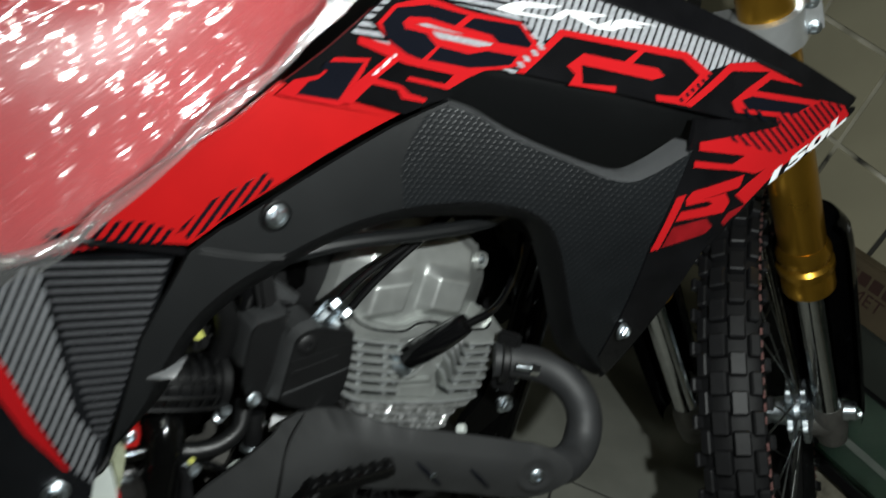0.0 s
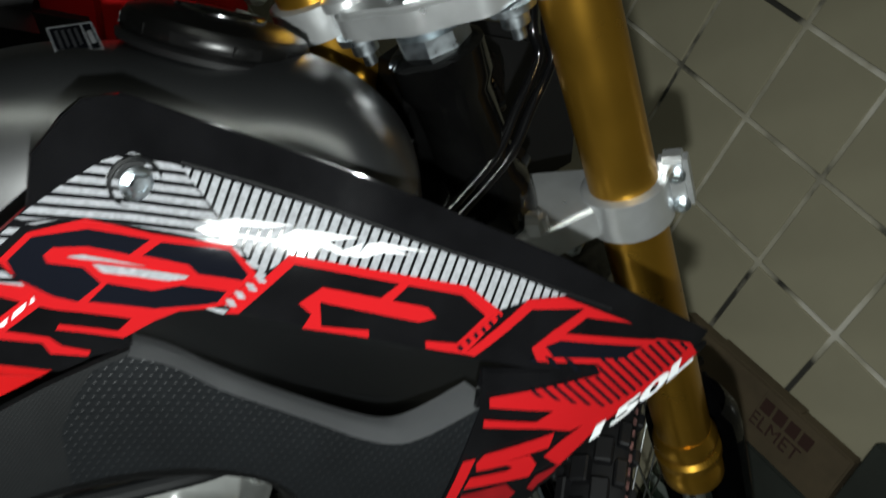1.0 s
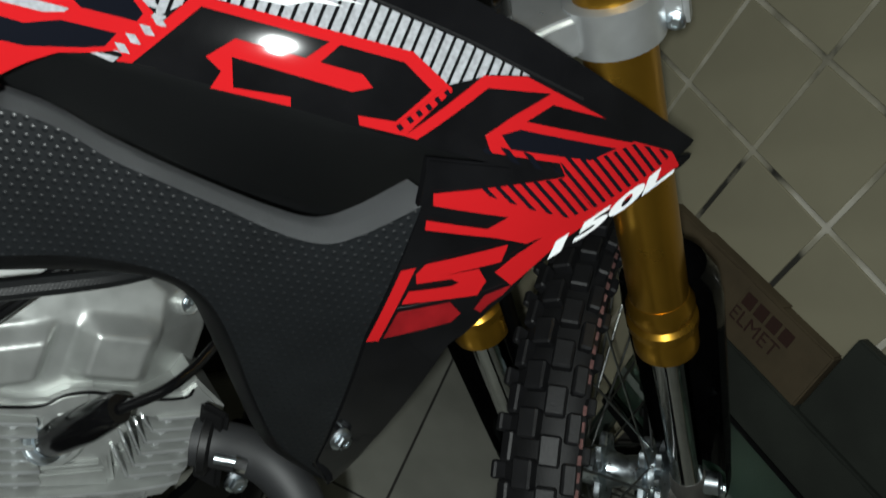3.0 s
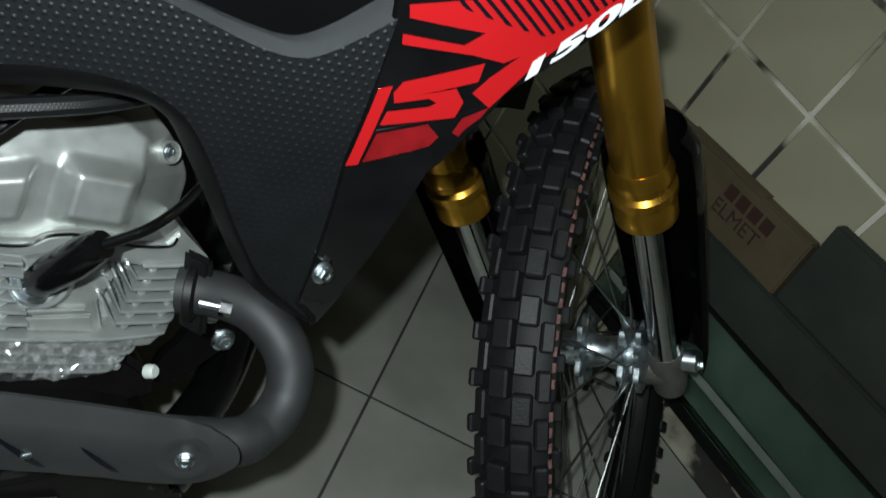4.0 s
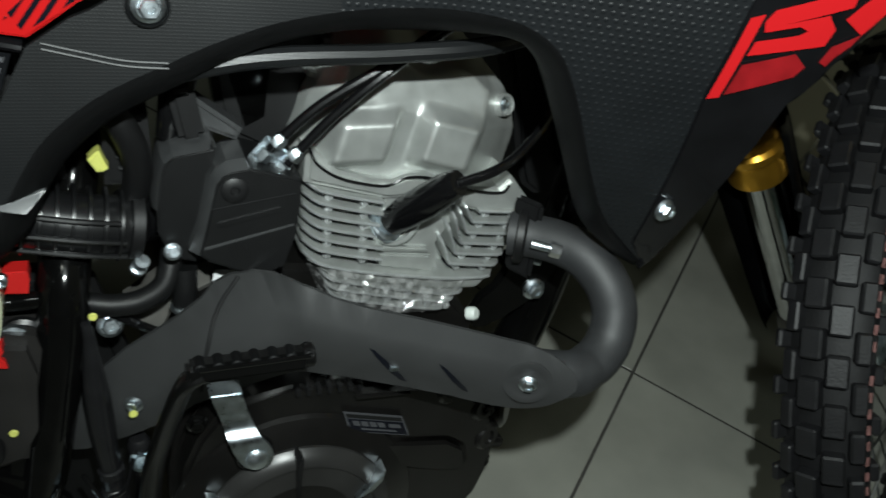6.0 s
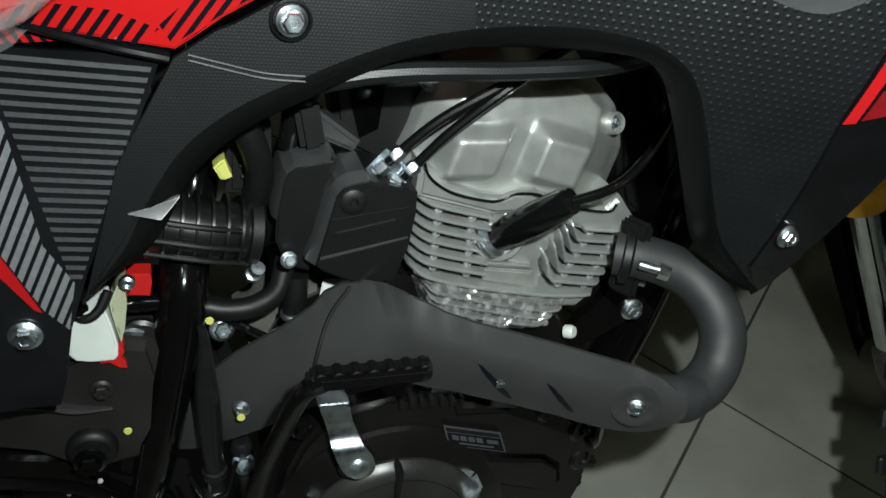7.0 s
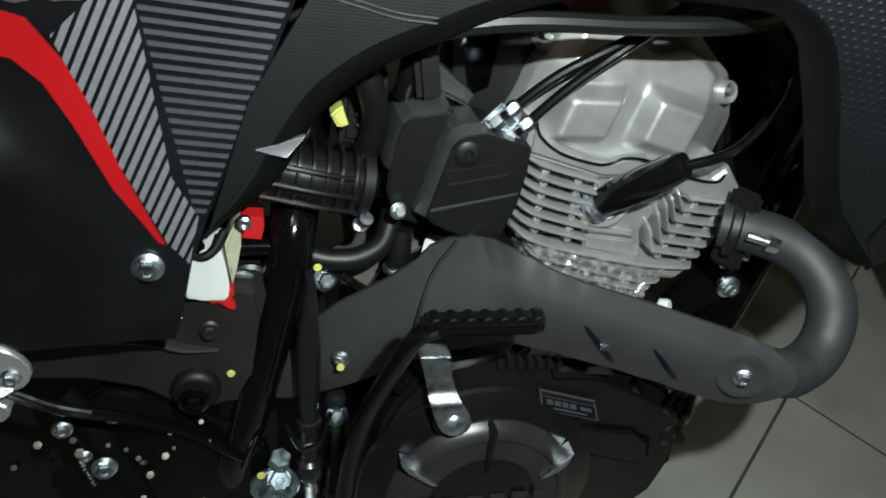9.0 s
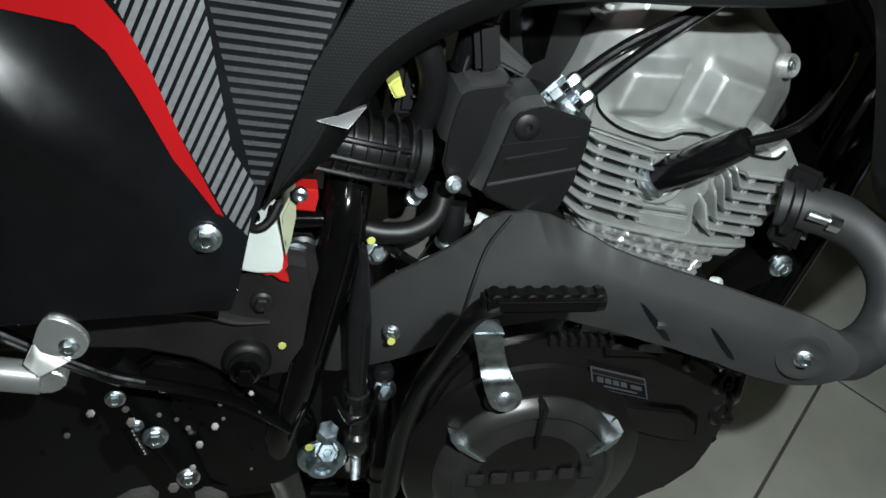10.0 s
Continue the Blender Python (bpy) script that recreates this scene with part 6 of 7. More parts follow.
bevel_strip("cover_bevel", COUT, CIN, -0.0440, -0.0522, tcov, "bevelled edge with its light painted paler")
part("cover_crease", prism_bm([(-0.2264, 0.4755), (-0.1697, 0.4893), (-0.1697, 0.4878), (-0.2264, 0.4735)], -0.0530, -0.050, 0.0004), GREYB, tcov)
part("cover_crease", prism_bm([(-0.2218, 0.5025), (-0.1687, 0.5113), (-0.1687, 0.5105), (-0.2218, 0.5016)], -0.0526, -0.050, 0.0002), DULL, tcov)
part("raised_mark", box_bm((-0.198, -0.0525, 0.4960), (0.040, 0.0012, 0.004), Matrix.Rotation(radians(-13), 4, "Y"), 0.0004), GREYC, tcov, "raised maker's mark")
part("cover_screw", lathe_bm((-0.2075, -0.0515, 0.5150), OUT, [(0.0085, 0), (0.0085, 0.0015), (0.006, 0.003), (0.003, 0.003), (0.002, 0.001)], 20), DULL, tcov)
bolt((-0.2447, -0.041, 0.4682), (0.1, -1, 0.3), 0.0068, tcov, ZINC, "housing_bolt")
duct = part("air_duct", tube_bm([(-0.365, 0.004, 0.490), (-0.335, -0.014, 0.487), (-0.300, -0.020, 0.481), (-0.266, -0.012, 0.474)], 0.0195, 24), DUCTR, bike, "ribbed black rubber air duct")
for k in range(8):
    x = -0.340 + 0.0092 * k
    part("duct_rib", lathe_bm((x, -0.017, 0.4880 - 0.0015 * k), (1, 0.05, -0.15), [(0.0195, -0.0016), (0.0238, -0.0008), (0.0238, 0.0008), (0.0195, 0.0016)], 30), DUCTR, duct)
for k in (-0.55, 0.0, 0.55):
    part("duct_band", tube_bm([(-0.342, -0.018 - 0.0220 * math.cos(k), 0.488 + 0.0225 * math.sin(k)), (-0.30, -0.0205 - 0.0220 * math.cos(k), 0.481 + 0.0225 * math.sin(k)), (-0.272, -0.016 - 0.0220 * math.cos(k), 0.475 + 0.0225 * math.sin(k))], 0.0019, 8), DUCTR, duct)
part("duct_clamp", lathe_bm((-0.267, -0.012, 0.475), (1, 0.1, -0.15), [(0.0215, -0.004), (0.0235, -0.003), (0.0235, 0.004), (0.0215, 0.005)], 30), DULL, duct, "black hose clamp")
part("fuel_elbow", tube_bm([(-0.243, -0.006, 0.533), (-0.241, -0.008, 0.548), (-0.238, -0.006, 0.566), (-0.226, 0.0, 0.582), (-0.212, 0.006, 0.590)], [0.0072, 0.0078, 0.0078, 0.0085, 0.0085], 14), HOSE, bike, "glossy black fuel hose elbow")
part("injector_clip", box_bm((-0.219, -0.004, 0.583), (0.022, 0.020, 0.016), Matrix.Rotation(radians(20), 4, "Y"), 0.004), DULL, bike, "black connector clip")
part("injector_arm", prism_bm([(-0.236, 0.553), (-0.226, 0.560), (-0.196, 0.538), (-0.200, 0.530), (-0.224, 0.540), (-0.236, 0.541)], -0.010, 0.010, 0.003), GREYB, bike, "grey plastic arm")
for k in range(3):
    part("housing_rib", box_bm((-0.268, -0.012, 0.5300 - 0.0075 * k), (0.014 - 0.002 * k, 0.004, 0.0014), None, 0.0005), GREYB, bike)
part("relay_body", prism_bm([(-0.282, 0.545), (-0.254, 0.548), (-0.252, 0.500), (-0.282, 0.500)], -0.008, 0.02, 0.004), DULL, bike, "black relay body")
part("intake_boot", tube_bm([(-0.268, 0.0, 0.474), (-0.24, 0.02, 0.472), (-0.18, 0.03, 0.475), (-0.15, 0.035, 0.475)], [0.02, 0.024, 0.026, 0.022], 18), HOSE, bike, "black intake boot")
part("air_box", box_bm((-0.355, MID + 0.02, 0.545), (0.10, 0.13, 0.13), None, 0.02, None, 3), DULL, bike, "black plastic air box")
part("wire_loom", tube_bm([(-0.30, -0.02, 0.60), (-0.275, -0.03, 0.56), (-0.262, -0.02, 0.52), (-0.27, 0.0, 0.47)], 0.009, 12), DULL, bike, "taped black wiring loom")
conn = part("sensor_plug", box_bm((-0.232, -0.015, 0.553), (0.016, 0.020, 0.034), Matrix.Rotation(radians(-12), 4, "Y"), 0.004), DULL, bike, "black sensor plug")
part("sensor_lead", tube_bm([(-0.232, -0.015, 0.565), (-0.226, -0.01, 0.585), (-0.215, 0.0, 0.60), (-0.19, 0.02, 0.62)], 0.0055, 10), DULL, conn)
part("yellow_connector", prism_bm([(-0.2906, 0.5245), (-0.2870, 0.5285), (-0.2837, 0.5306), (-0.2815, 0.5240), (-0.2790, 0.5184), (-0.2830, 0.5165), (-0.2860, 0.5165)], -0.022, -0.010, 0.0015), YELLOW, bike, "small yellow plastic connector")
for pts in ([(-0.187, -0.036, 0.531), (-0.178, -0.037, 0.541), (-0.151, -0.038, 0.566), (-0.106, -0.04, 0.595), (-0.05, -0.03, 0.63)], [(-0.176, -0.036, 0.521), (-0.168, -0.037, 0.530), (-0.142, -0.038, 0.559), (-0.102, -0.04, 0.594), (-0.045, -0.03, 0.63)]):
    cb = part("throttle_cable", tube_bm(pts, 0.0034, 10), HOSE, bike, "black throttle cable")
    a, b = Vector(pts[0]), Vector(pts[1])
    d = (b - a).normalized()
    part("cable_adjuster", lathe_bm(a - d * 0.004, d, [(0.0022, -0.012), (0.0022, 0), (0.0052, 0.001), (0.0052, 0.008), (0.0035, 0.009), (0.0035, 0.013), (0.0052, 0.014), (0.0052, 0.020), (0.0036, 0.022)], 6), ZINC, cb, "plated cable adjuster")
part("cable_bracket", box_bm((-0.181, -0.032, 0.527), (0.026, 0.002, 0.020), Matrix.Rotation(radians(40), 4, "Y"), 0.0006), ZINC, bike, "plated cable bracket")
part("rear_mount", prism_bm([(-0.190, 0.52), (-0.172, 0.53), (-0.168, 0.585), (-0.150, 0.60), (-0.198, 0.60), (-0.202, 0.56)], 0.03, 0.05, 0.003), PAINT, bike, "black engine mounting plate")

# frame parts round the engine
part("frame_rail", tube_bm([(-0.30, -0.055, 0.575), (-0.207, -0.062, 0.600), (-0.118, -0.064, 0.606), (-0.051, -0.060, 0.611), (0.02, -0.02, 0.615)], [0.007, 0.006, 0.006, 0.006, 0.006], 10), SATIN, bike, "black tank rail above the engine")
part("frame_rail_upper", tube_bm([(-0.36, 0.0, 0.60), (-0.2, 0.0, 0.655), (-0.05, 0.0, 0.66), (0.08, 0.0, 0.66)], 0.022, 14), DULL, bike, "dull black upper frame tube")
part("radiator_duct", prism_bm([(-0.10, 0.66), (0.04, 0.645), (0.075, 0.60), (0.06, 0.56), (0.02, 0.60), (-0.04, 0.625), (-0.11, 0.635)], 0.0, 0.05, 0.004), DULL, bike, "dark inner bracket under the tank")
part("seat_post", tube_bm([(-0.285, 0.040, 0.60), (-0.300, 0.024, 0.505), (-0.3085, -0.012, 0.458), (-0.3115, -0.028, 0.435), (-0.3145, -0.030, 0.4075), (-0.324, -0.030, 0.355), (-0.336, -0.030, 0.293), (-0.3475, -0.026, 0.235), (-0.33, 0.0, 0.142)], 0.0160, 20), PAINT, bike, "glossy black frame post")
part("post_gusset", prism_bm([(-0.318, 0.385), (-0.352, 0.330), (-0.366, 0.300), (-0.352, 0.255), (-0.332, 0.290)], -0.0380, -0.010, 0.006, 1), PAINT, bike, "glossy black gusset behind the pivot")
part("cradle_tube", tube_bm([(-0.33, 0.0, 0.142), (-0.25, 0.0, 0.135), (-0.1, 0.0, 0.145), (0.0, 0.005, 0.20)], 0.0145, 14), PAINT, bike, "black lower cradle tube")
mount = part("engine_mount", prism_bm([(0.0, 0.345), (0.02, 0.345), (0.062, 0.372), (0.078, 0.405), (0.072, 0.43), (0.045, 0.44), (0.03, 0.42), (0.022, 0.39), (0.0, 0.372)], 0.004, 0.012, 0.002, 1), PAINT, bike, "black front engine mount plate")
bolt((0.055, 0.004, 0.381), OUT, 0.012, mount, ZINC, "mount_bolt")
bolt((0.044, 0.004, 0.404), OUT, 0.006, mount, ZINC, "mount_bolt")
part("mount_spacer", tube_bm([(0.055, 0.004, 0.381), (0.055, 0.06, 0.381)], 0.009, 12), PAINT, mount)

# swingarm, pivot and foot controls
SW = [(-0.322, 0.412), (-0.352, 0.418), (-0.395, 0.402), (-0.50, 0.396), (-0.80, 0.375), (-0.80, 0.325), (-0.50, 0.338), (-0.42, 0.335), (-0.375, 0.305), (-0.33, 0.318)]
swing = part("swingarm", prism_bm(SW, -0.048, -0.012, 0.007, 1), SWING, bike, "dark grey cast swingarm")
part("swingarm_ridge", tube_bm([(-0.50, -0.0455, 0.3760), (-0.4501, -0.0470, 0.3755), (-0.4055, -0.0475, 0.3745), (-0.3807, -0.0475, 0.3660), (-0.3577, -0.0465, 0.3635)], [0.004, 0.007, 0.0075, 0.006, 0.003], 12, 6, None, 0.55), SWING, swing, "soft cast ridge")
part("pivot_boss", lathe_bm((-0.372, -0.046, 0.3325), OUT, [(0.0165, 0), (0.0165, 0.006), (0.0145, 0.009), (0.012, 0.010), (0.012, 0.013)], 32), DULL, swing, "black pivot washer")
bolt((-0.3730, -0.060, 0.3305), OUT, 0.0125, swing, PAINT, "pivot_nut")
part("paint_mark", lathe_bm((-0.349, -0.052, 0.3465), OUT, [(0.003, 0), (0.0025, 0.001)], 8), YELLOW, swing)
bolt((-0.3630, -0.049, 0.3810), OUT, 0.009, swing, SWING, "swingarm_bolt")
RES = [(-0.3726, 0.4435), (-0.3782, 0.4306), (-0.3801, 0.4216), (-0.3787, 0.4134), (-0.3755, 0.4090), (-0.3669, 0.4074), (-0.3536, 0.4078), (-0.3512, 0.4108), (-0.3507, 0.4191), (-0.3532, 0.4334), (-0.3560, 0.4449), (-0.3643, 0.4452)]
res = part("brake_reservoir", prism_bm(RES, -0.0560, -0.026, 0.0028), MILK, bike, "milky plastic brake fluid reservoir")
part("reservoir_window", prism_bm([(-0.3532, 0.4420), (-0.3512, 0.4300), (-0.3490, 0.4180), (-0.3462, 0.4290), (-0.3440, 0.4470), (-0.3448, 0.4640), (-0.3490, 0.4600), (-0.3540, 0.4470)], -0.0520, -0.030, 0.0015), FLUID, res, "yellowish fluid level window")
part("reservoir_screw", lathe_bm((-0.3425, -0.054, 0.4655), OUT, [(0.0045, 0), (0.0045, 0.004), (0.0028, 0.005), (0.0028, 0.003)], 14), ZINC, res)
part("reservoir_strap", tube_bm([(-0.377, -0.050, 0.4415), (-0.368, -0.055, 0.4400), (-0.360, -0.054, 0.4450), (-0.354, -0.050, 0.4560)], 0.0032, 10), DULL, res, "black holding strap")
bolt((-0.3710, -0.0530, 0.4470), OUT, 0.0065, res, PAINT, "strap_screw")
for pts, y in (([(-0.3440, 0.4574), (-0.3301, 0.4572), (-0.3294, 0.4509), (-0.3311, 0.4407), (-0.3450, 0.4417)], -0.034), ([(-0.3651, 0.4075), (-0.3615, 0.4030), (-0.3570, 0.4037), (-0.3508, 0.3987), (-0.3464, 0.3983), (-0.3474, 0.4039), (-0.3500, 0.4069), (-0.3476, 0.4104), (-0.3481, 0.4150), (-0.3516, 0.4140)], -0.0525)):
    part("red_grommet", prism_bm(pts, y, y + 0.014, 0.0012), REDRUB, bike, "bright red rubber grommet")
part("reservoir_stub", tube_bm([(-0.345, -0.030, 0.4332), (-0.322, -0.030, 0.4340)], 0.0060, 14), PAINT, bike, "black pipe stub")
part("rubber_bush", lathe_bm((-0.3380, -0.026, 0.4060), OUT, [(0.0140, 0), (0.0140, 0.004), (0.0115, 0.006), (0.0085, 0.0045)], 24), GREYC, bike, "round black rubber bush")
part("banjo_nut", lathe_bm((-0.3425, -0.032, 0.4095), OUT, [(0.009, 0), (0.009, 0.004), (0.006, 0.005), (0.004, 0.003)], 14), ZINC, bike)
bolt((-0.2858, -0.018, 0.4012), (0.1, -1, 0.3), 0.0105, bike, ZINC, "frame_bolt")
part("paint_mark", lathe_bm((-0.2951, -0.047, 0.4282), OUT, [(0.003, 0), (0.0025, 0.001)], 8), YELLOW, bike)
hose = part("breather_hose", tube_bm([(-0.298, -0.020, 0.4215), (-0.282, -0.024, 0.4205), (-0.264, -0.026, 0.4240), (-0.249, -0.024, 0.4350), (-0.243, -0.016, 0.4560)], 0.0078, 16), GREYC, bike, "grey-black breather hose")
part("hose_end", tube_bm([(-0.236, -0.020, 0.444), (-0.2365, -0.022, 0.428), (-0.2370, -0.022, 0.414)], [0.0085, 0.0085, 0.0080], 16), GREYC, hose)
part("hose_clip", lathe_bm((-0.2370, -0.0222, 0.4155), (0, 0, -1), [(0.0090, 0), (0.0096, 0.001), (0.0096, 0.003), (0.0090, 0.004)], 20), ZINC, hose, "thin bright hose clip")
part("starter_block", prism_bm([(-0.276, 0.398), (-0.252, 0.416), (-0.226, 0.436), (-0.214, 0.438), (-0.212, 0.402), (-0.236, 0.384), (-0.264, 0.366)], 0.004, 0.030, 0.004), LUG, bike, "grey cast block behind the hose")
part("zip_tie", tube_bm([(-0.256, -0.012, 0.386), (-0.246, -0.014, 0.392), (-0.234, -0.014, 0.394), (-0.228, -0.010, 0.396)], [0.0035, 0.0055, 0.0055, 0.0035], 10, 5, None, 0.6), MILK, bike, "pale cable clip")
part("clip_lead", tube_bm([(-0.285, -0.02, 0.412), (-0.270, -0.020, 0.402), (-0.252, -0.016, 0.388)], 0.0032, 10), HOSE, bike)
part("bleed_nipple", lathe_bm((-0.266, -0.020, 0.445), (0.2, -0.6, 0.7), [(0.0055, 0), (0.0055, 0.004), (0.0036, 0.005), (0.0036, 0.010), (0.0048, 0.011), (0.0048, 0.015)], 12), ZINC, bike, "bright union nut")
boot = part("cable_boot", tube_bm([(-0.3001, -0.045, 0.4223), (-0.2986, -0.045, 0.4093), (-0.2982, -0.045, 0.3868), (-0.2974, -0.045, 0.3634), (-0.2962, -0.045, 0.3389), (-0.2949, -0.045, 0.3186), (-0.2932, -0.045, 0.2974)], [0.0030, 0.0042, 0.0066, 0.0088, 0.0090, 0.0082, 0.0072], 18), BOOTR, bike, "smooth black rubber cable boot")
part("boot_collar", lathe_bm((-0.2932, -0.045, 0.2990), (0.06, 0, -1), [(0.0060, 0), (0.0092, 0.002), (0.0092, 0.008), (0.0070, 0.010), (0.0070, 0.020), (0.0095, 0.022), (0.0095, 0.028), (0.0070, 0.031), (0.0070, 0.040), (0.0100, 0.043), (0.0105, 0.052), (0.0085, 0.060), (0.0060, 0.064)], 18), BOOTR, boot, "ringed rubber collar")
part("threaded_rod", lathe_bm((-0.2893, -0.045, 0.2370), (0.06, 0, -1), [(r, 0.0012 * k + d) for k in range(24) for r, d in ((0.0034, 0.0), (0.0043, 0.0005))], 10), ZINC, boot, "plated threaded rod")
part("boot_strap", tube_bm([(-0.311, -0.050, 0.2985), (-0.300, -0.056, 0.2790), (-0.293, -0.057, 0.2800), (-0.284, -0.055, 0.2850), (-0.278, -0.048, 0.3050)], 0.0016, 8), HOSE, boot, "thin black tie round the boot")
part("switch_body", lathe_bm((-0.2735, -0.034, 0.3120), (0.06, 0, -1), [(0.006, 0), (0.0085, 0.004), (0.0085, 0.012), (0.0065, 0.014), (0.0065, 0.022), (0.0085, 0.024), (0.0085, 0.030), (0.0070, 0.033), (0.0078, 0.045), (0.0088, 0.090), (0.0110, 0.094), (0.0110, 0.098), (0.0085, 0.100), (0.0085, 0.112), (0.0100, 0.114), (0.0100, 0.118), (0.0070, 0.122), (0.0070, 0.14)], 18), BOOTR, bike, "black brake light switch with ringed collars")
bolt((-0.2722, -0.042, 0.2965), (0, -0.9, 0.45), 0.0100, bike, BLUEZ, "switch_bolt")
part("paint_mark", lathe_bm((-0.2630, -0.047, 0.1740), (0, -0.8, 0.6), [(0.0036, 0), (0.003, 0.001)], 10), YELLOW, bike)
bign = part("brake_pivot_nut", lathe_bm((-0.3155, -0.049, 0.2370), (0, -0.93, -0.05), [(0.0185, 0), (0.0185, 0.003), (0.0170, 0.0045), (0.0125, 0.0050), (0.0115, 0.012), (0.0095, 0.0135), (0.006, 0.0135), (0.005, 0.011)], 30), BLUEZ, bike, "large blue-white plated washer and nut")
bolt((-0.3135, -0.054, 0.2470), (0.05, -0.75, 0.55), 0.0135, bign, BLUEZ, "pivot_bolt")
part("stud_end", lathe_bm((-0.3135, -0.050, 0.2600), (0.1, -0.35, 0.93), [(0.0085, 0), (0.0085, 0.007), (0.0075, 0.0085), (0.0, 0.0088)], 6), BLUEZ, bign)
part("paint_mark", lathe_bm((-0.3265, -0.058, 0.2560), OUT, [(0.0032, 0), (0.003, 0.001)], 10), YELLOW, bign)
pedal = part("brake_pedal", tube_bm([(-0.55, -0.078, 0.4010), (-0.5085, -0.078, 0.3750), (-0.4942, -0.078, 0.3660), (-0.4732, -0.078, 0.3540), (-0.4546, -0.076, 0.3420), (-0.4349, -0.072, 0.3330), (-0.4100, -0.062, 0.3180), (-0.380, -0.050, 0.296), (-0.340, -0.044, 0.262)], [0.0062, 0.0062, 0.0060, 0.0058, 0.0055, 0.0052, 0.0052, 0.0055, 0.006], 12, 6, None, 0.45), LEVER, bike, "narrow black brake pedal arm")
# bright strips on the black arm: its edge highlights made as shapes
part("pedal_glint", tube_bm([(-0.55, -0.0812, 0.4050), (-0.5085, -0.0812, 0.3790), (-0.4942, -0.0812, 0.3700), (-0.4732, -0.0812, 0.3580), (-0.4546, -0.0792, 0.3460), (-0.4349, -0.0755, 0.3365)], 0.0011, 8), ZINC, pedal, "highlight along the upper edge, painted bright")
part("pedal_glint", tube_bm([(-0.4850, -0.0812, 0.3582), (-0.4700, -0.0812, 0.3500), (-0.4500, -0.0785, 0.3372)], 0.0009, 8), ZINC, pedal, "highlight along the lower edge, painted bright")
pg = part("foot_peg_bracket", prism_bm([(-0.493, 0.380), (-0.486, 0.400), (-0.480, 0.404), (-0.467, 0.398), (-0.460, 0.387), (-0.464, 0.376), (-0.472, 0.371)], -0.096, -0.092, 0.001, 1), ALLOY, bike, "bent plated foot peg bracket")
part("bracket_fold", sheet_bm([(-0.497, 0.372), (-0.492, 0.382), (-0.472, 0.373), (-0.488, 0.366)], lambda x, z: -0.0975 + 0.8 * (z - 0.374), 0.003, 0.0006, 0, 1), ALLOY, pg, "bright folded edge")
part("bracket_lower", prism_bm([(-0.506, 0.356), (-0.498, 0.360), (-0.484, 0.359), (-0.476, 0.354), (-0.479, 0.345), (-0.489, 0.340), (-0.501, 0.344)], -0.090, -0.080, 0.002, 1), ALLOY, pg)
part("peg_tube", tube_bm([(-0.53, -0.092, 0.362), (-0.49, -0.092, 0.356)], 0.010, 14), ALLOY, pg)
bolt((-0.472, -0.095, 0.382), OUT, 0.0075, pg, ZINC, "peg_bolt")
for x, z, s in ((-0.4330, 0.2720, 0.0105), (-0.4120, 0.2305, 0.0100), (-0.4570, 0.3080, 0.008), (-0.4445, 0.2830, 0.0055)):
    bolt((x, -0.058, z), (0.1, -1, 0.1), s, bike, ZINC, "linkage_bolt")
# small studs added in place of glints on the black linkage
for x, y, z, r, ax in ((-0.4897, -0.058, 0.2756, 0.0026, 0.4), (-0.4733, -0.058, 0.2948, 0.0034, 0.9), (-0.4511, -0.058, 0.2981, 0.0030, 0.1), (-0.4478, -0.058, 0.2859, 0.0042, 0.6), (-0.4306, -0.052, 0.2863, 0.0021, 0.5), (-0.4193, -0.050, 0.2797, 0.0021, 0.3), (-0.4117, -0.050, 0.2710, 0.0024, 0.5), (-0.4043, -0.050, 0.2544, 0.0034, 0.8), (-0.3898, -0.050, 0.2933, 0.0021, 0.5), (-0.3876, -0.050, 0.2791, 0.0018, 0.5), (-0.3934, -0.050, 0.2718, 0.0034, 0.9), (-0.3633, -0.050, 0.2841, 0.0018, 0.4), (-0.3674, -0.050, 0.2275, 0.0016, 0.4), (-0.4226, -0.058, 0.2203, 0.0048, 0.5), (-0.4088, -0.058, 0.2395, 0.0030, 0.8), (-0.4024, -0.055, 0.3090, 0.0026, 0.9), (-0.3687, -0.055, 0.3070, 0.0024, 0.9)):
    part("linkage_glint", lathe_bm((x, y, z), (0.1, -1, ax), [(r * 0.85, 0), (r * 0.85, r * 0.25), (r * 0.6, r * 0.3), (r * 0.6, r * 0.6), (0.0, r * 0.62)], 6), LUG, bike)
part("link_spring", lathe_bm((-0.449, -0.057, 0.281), (0.32, 0.0, -0.95), [(r, 0.0032 * k + d) for k in range(8) for r, d in ((0.0040, 0.0), (0.0058, 0.0016))], 12), HOSE, bike, "small black return spring")
part("rear_master_cylinder", tube_bm([(-0.46, -0.038, 0.325), (-0.445, -0.038, 0.295), (-0.425, -0.038, 0.25), (-0.405, -0.038, 0.20)], [0.009, 0.012, 0.013, 0.010], 14), VOID, bike, "black rear brake master cylinder")
part("linkage_plate", prism_bm([(-0.46, 0.33), (-0.36, 0.31), (-0.31, 0.25), (-0.33, 0.20), (-0.39, 0.19), (-0.45, 0.24)], -0.040, -0.030, 0.003, 1), PAINT, bike, "black frame plate behind the pedal")
# backing added so that the gaps behind swingarm and pedal stay dark
part("dark_backing_panel", prism_bm([(-0.80, 0.42), (-0.34, 0.42), (-0.28, 0.40), (-0.26, 0.15), (-0.34, 0.09), (-0.80, 0.09)], 0.03, 0.05, 0.01, 1), DULL, bike, "added dull black panel darkening the gap behind the swingarm")
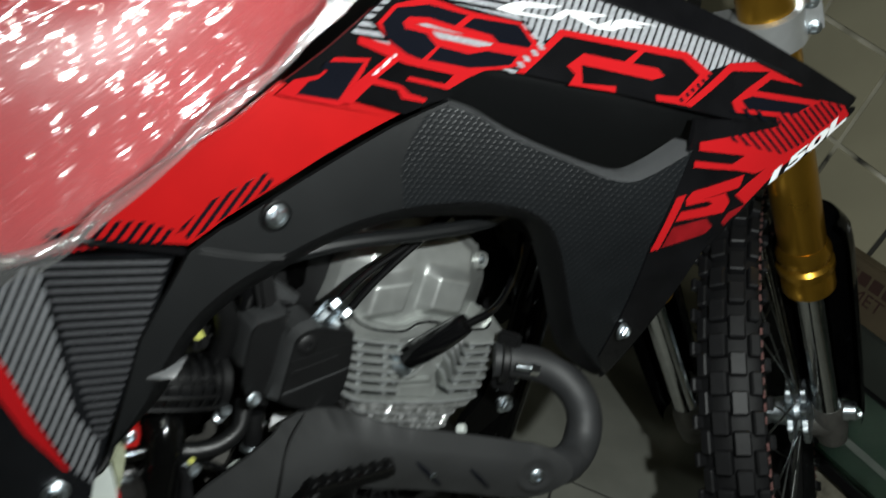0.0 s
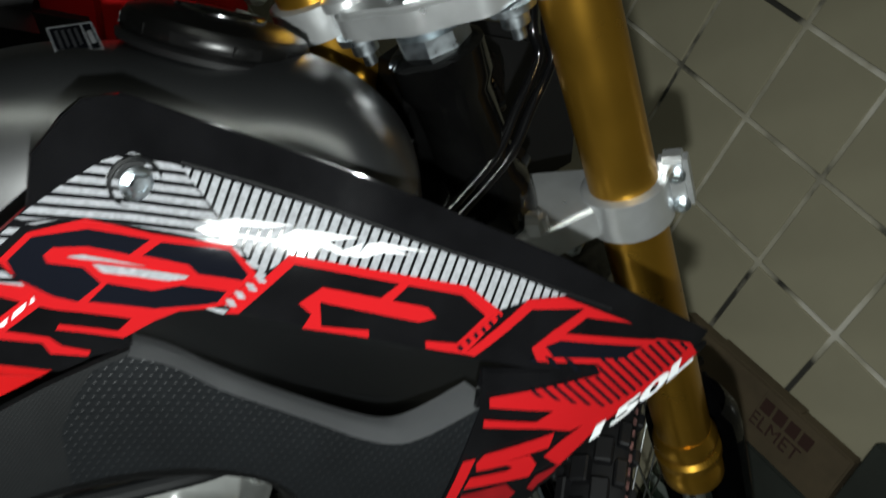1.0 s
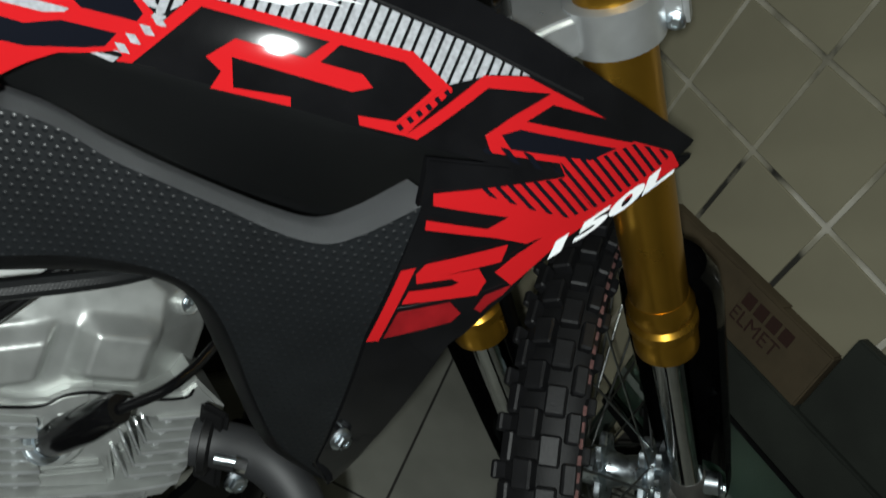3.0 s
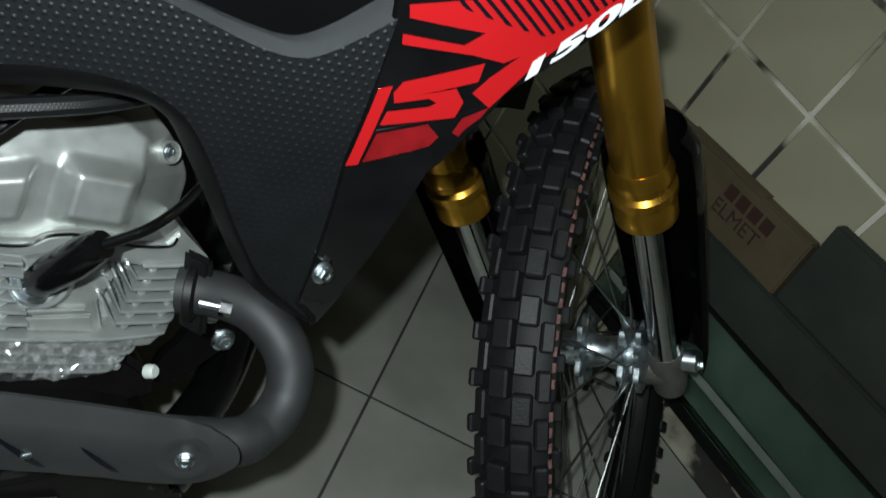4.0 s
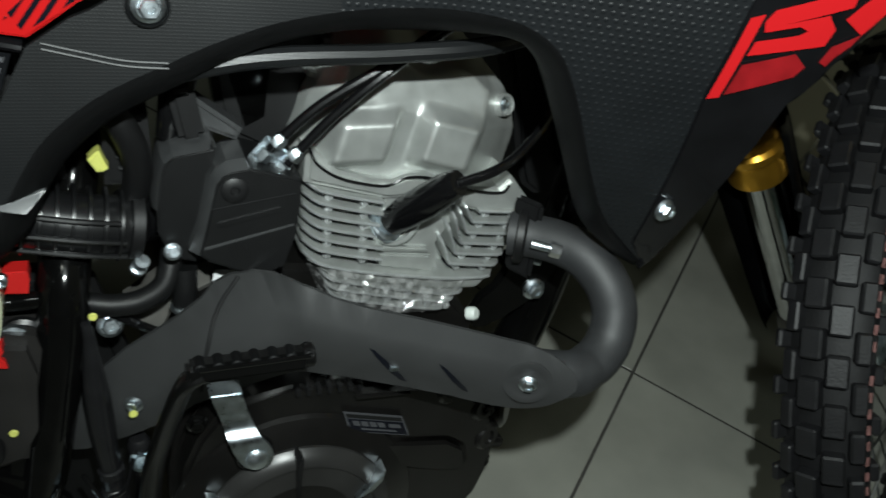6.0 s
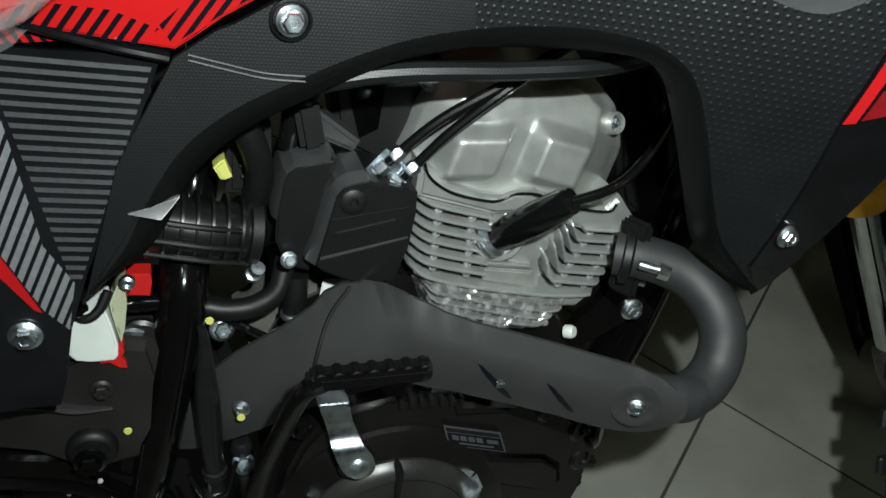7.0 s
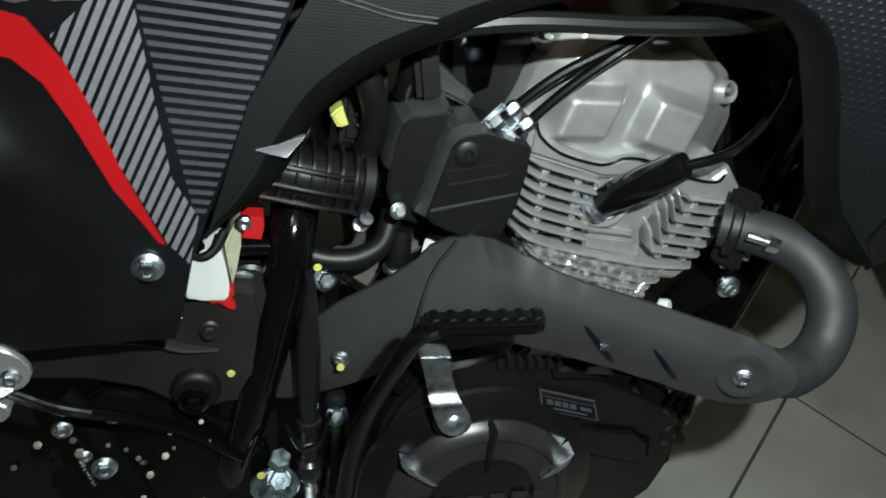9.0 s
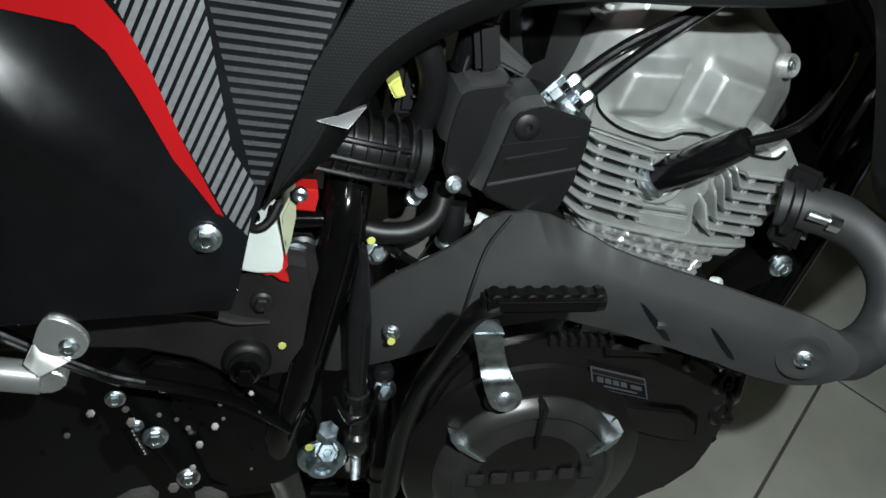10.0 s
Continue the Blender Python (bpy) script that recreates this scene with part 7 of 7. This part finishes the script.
for pts in ([(-0.4667, 0.1957), (-0.4543, 0.2050), (-0.4404, 0.2082), (-0.4348, 0.2007), (-0.4367, 0.1826), (-0.4677, 0.1788)], [(-0.4085, 0.2037), (-0.4023, 0.2070), (-0.3859, 0.1962), (-0.3817, 0.1847), (-0.3838, 0.1723), (-0.4068, 0.1772)]):
    part("lower_plate", prism_bm(pts, -0.050, -0.044, 0.0015), LUG, bike, "dull grey plate under the pedal")

# rear wheel and side stand, mostly hidden
rear = bmesh.new()
rows = []
for k in range(64):
    a = 2 * math.pi * k / 64
    rows.append([rear.verts.new((-0.86 + r * math.cos(a), MID + y, 0.325 + r * math.sin(a))) for r, y in ((0.235, -0.02), (0.27, -0.048), (0.30, -0.045), (0.318, 0.0), (0.30, 0.045), (0.27, 0.048), (0.235, 0.02))])
for k in range(64):
    for j in range(7):
        rear.faces.new((rows[k][j], rows[k][(j + 1) % 7], rows[(k + 1) % 64][(j + 1) % 7], rows[(k + 1) % 64][j]))
bmesh.ops.recalc_face_normals(rear, faces=rear.faces[:])
rw = part("rear_wheel", rear, RUBBER, bike, "black rear tyre")
part("rear_rim", lathe_bm((-0.86, MID, 0.325), (0, 1, 0), [(0.236, -0.02), (0.236, 0.02)], 48), DULL, rw)
part("side_stand", tube_bm([(-0.30, 0.10, 0.16), (-0.27, 0.20, 0.13), (-0.25, 0.30, 0.078)], 0.010, 12), PAINT, bike, "black side stand")


# ---- pieces of the wall and floor ----
TILE, JOINT = 0.157, 0.0088
tile_mesh = piece_mesh("wall_tile_piece", 0.008, TILE - JOINT, TILE - JOINT, 0.0012, WALLT)
lay = Matrix.Rotation(radians(6.3), 4, "X")
rest = []
for i in range(-21, 18):
    for j in range(-7, 16):
        c = Vector((WALL_X + 0.004, 0.344, 0.566)) + lay @ Vector((0, (i + 0.5) * TILE, (j + 0.5) * TILE))
        if 0.0 < c.z < 2.3 and (abs(c.y) > 1.2 or c.z > 1.9 or c.z < 0.06):
            rest.append(c)
        elif 0.06 < c.z < 1.95:
            ob = new("tile", tile_mesh)
            ob.parent = wall_front
            c.x += random.uniform(-0.0004, 0.0004)
            ob.matrix_world = Matrix.Translation(c) @ lay @ pose(0, 0, 0, 0, random.uniform(-0.2, 0.2), random.uniform(-0.2, 0.2))

half = (TILE - JOINT) / 2
verts, faces = [], []
for c in rest:
    if abs(c.y) > 2.9:
        continue
    k = len(verts)
    for dx in (-0.004, 0.004):
        for dy, dz in ((-half, -half), (half, -half), (half, half), (-half, half)):
            verts.append(c + lay @ Vector((dx, dy, dz)))
    faces += [(k, k + 3, k + 2, k + 1), (k, k + 1, k + 5, k + 4), (k + 1, k + 2, k + 6, k + 5), (k + 2, k + 3, k + 7, k + 6), (k + 3, k, k + 4, k + 7)]
field = bpy.data.meshes.new("tile_field")
field.from_pydata(verts, [], faces)
field.materials.append(WALLT)
far_tiles = new("tile_field", field)
far_tiles.parent = wall_front
tagged(far_tiles, kind="stuff")

FT, FJ = 0.6, 0.0042
ftile_mesh = piece_mesh("floor_tile_piece", FT - FJ, FT - FJ, 0.012, 0.0003, FLOORT)
turn = Matrix.Rotation(radians(42.6), 4, "Z")
for i in range(-9, 7):
    for j in range(-8, 9):
        c = Vector((0.406, 0.253, 0)) + turn @ Vector(((i + 0.5) * FT, (j + 0.5) * FT, 0))
        h, z = (FT - FJ) / 2, -0.006 + random.uniform(-0.0002, 0.0002)
        shape = [tuple((c + turn @ Vector(q)).xy) for q in ((-h, -h, 0), (h, -h, 0), (h, h, 0), (-h, h, 0))]
        whole = all(-3.2 < x < WALL_X and -3.0 < y < 3.0 for x, y in shape)
        if whole:
            ob = new("tile", ftile_mesh)
            ob.parent = floor
            ob.matrix_world = Matrix.Translation((c.x, c.y, z)) @ turn
            continue
        room = [(-3.2, -3.0), (WALL_X, -3.0), (WALL_X, 3.0), (-3.2, 3.0)]
        for p, q in zip(room, room[1:] + room[:1]):          # cut tiles along the walls
            shape = clip_poly(shape, p, q) if len(shape) > 2 else []
        if len(shape) > 2:
            n = len(shape)
            cut = bpy.data.meshes.new("cut_floor_tile")
            cut.from_pydata([(x, y, z + dz) for dz in (-0.006, 0.006) for x, y in shape], [], [tuple(range(n))[::-1], tuple(range(n, 2 * n))] + [(k, (k + 1) % n, n + (k + 1) % n, n + k) for k in range(n)])
            cut.materials.append(FLOORT)
            ob = new("tile", cut)
            ob.parent = floor
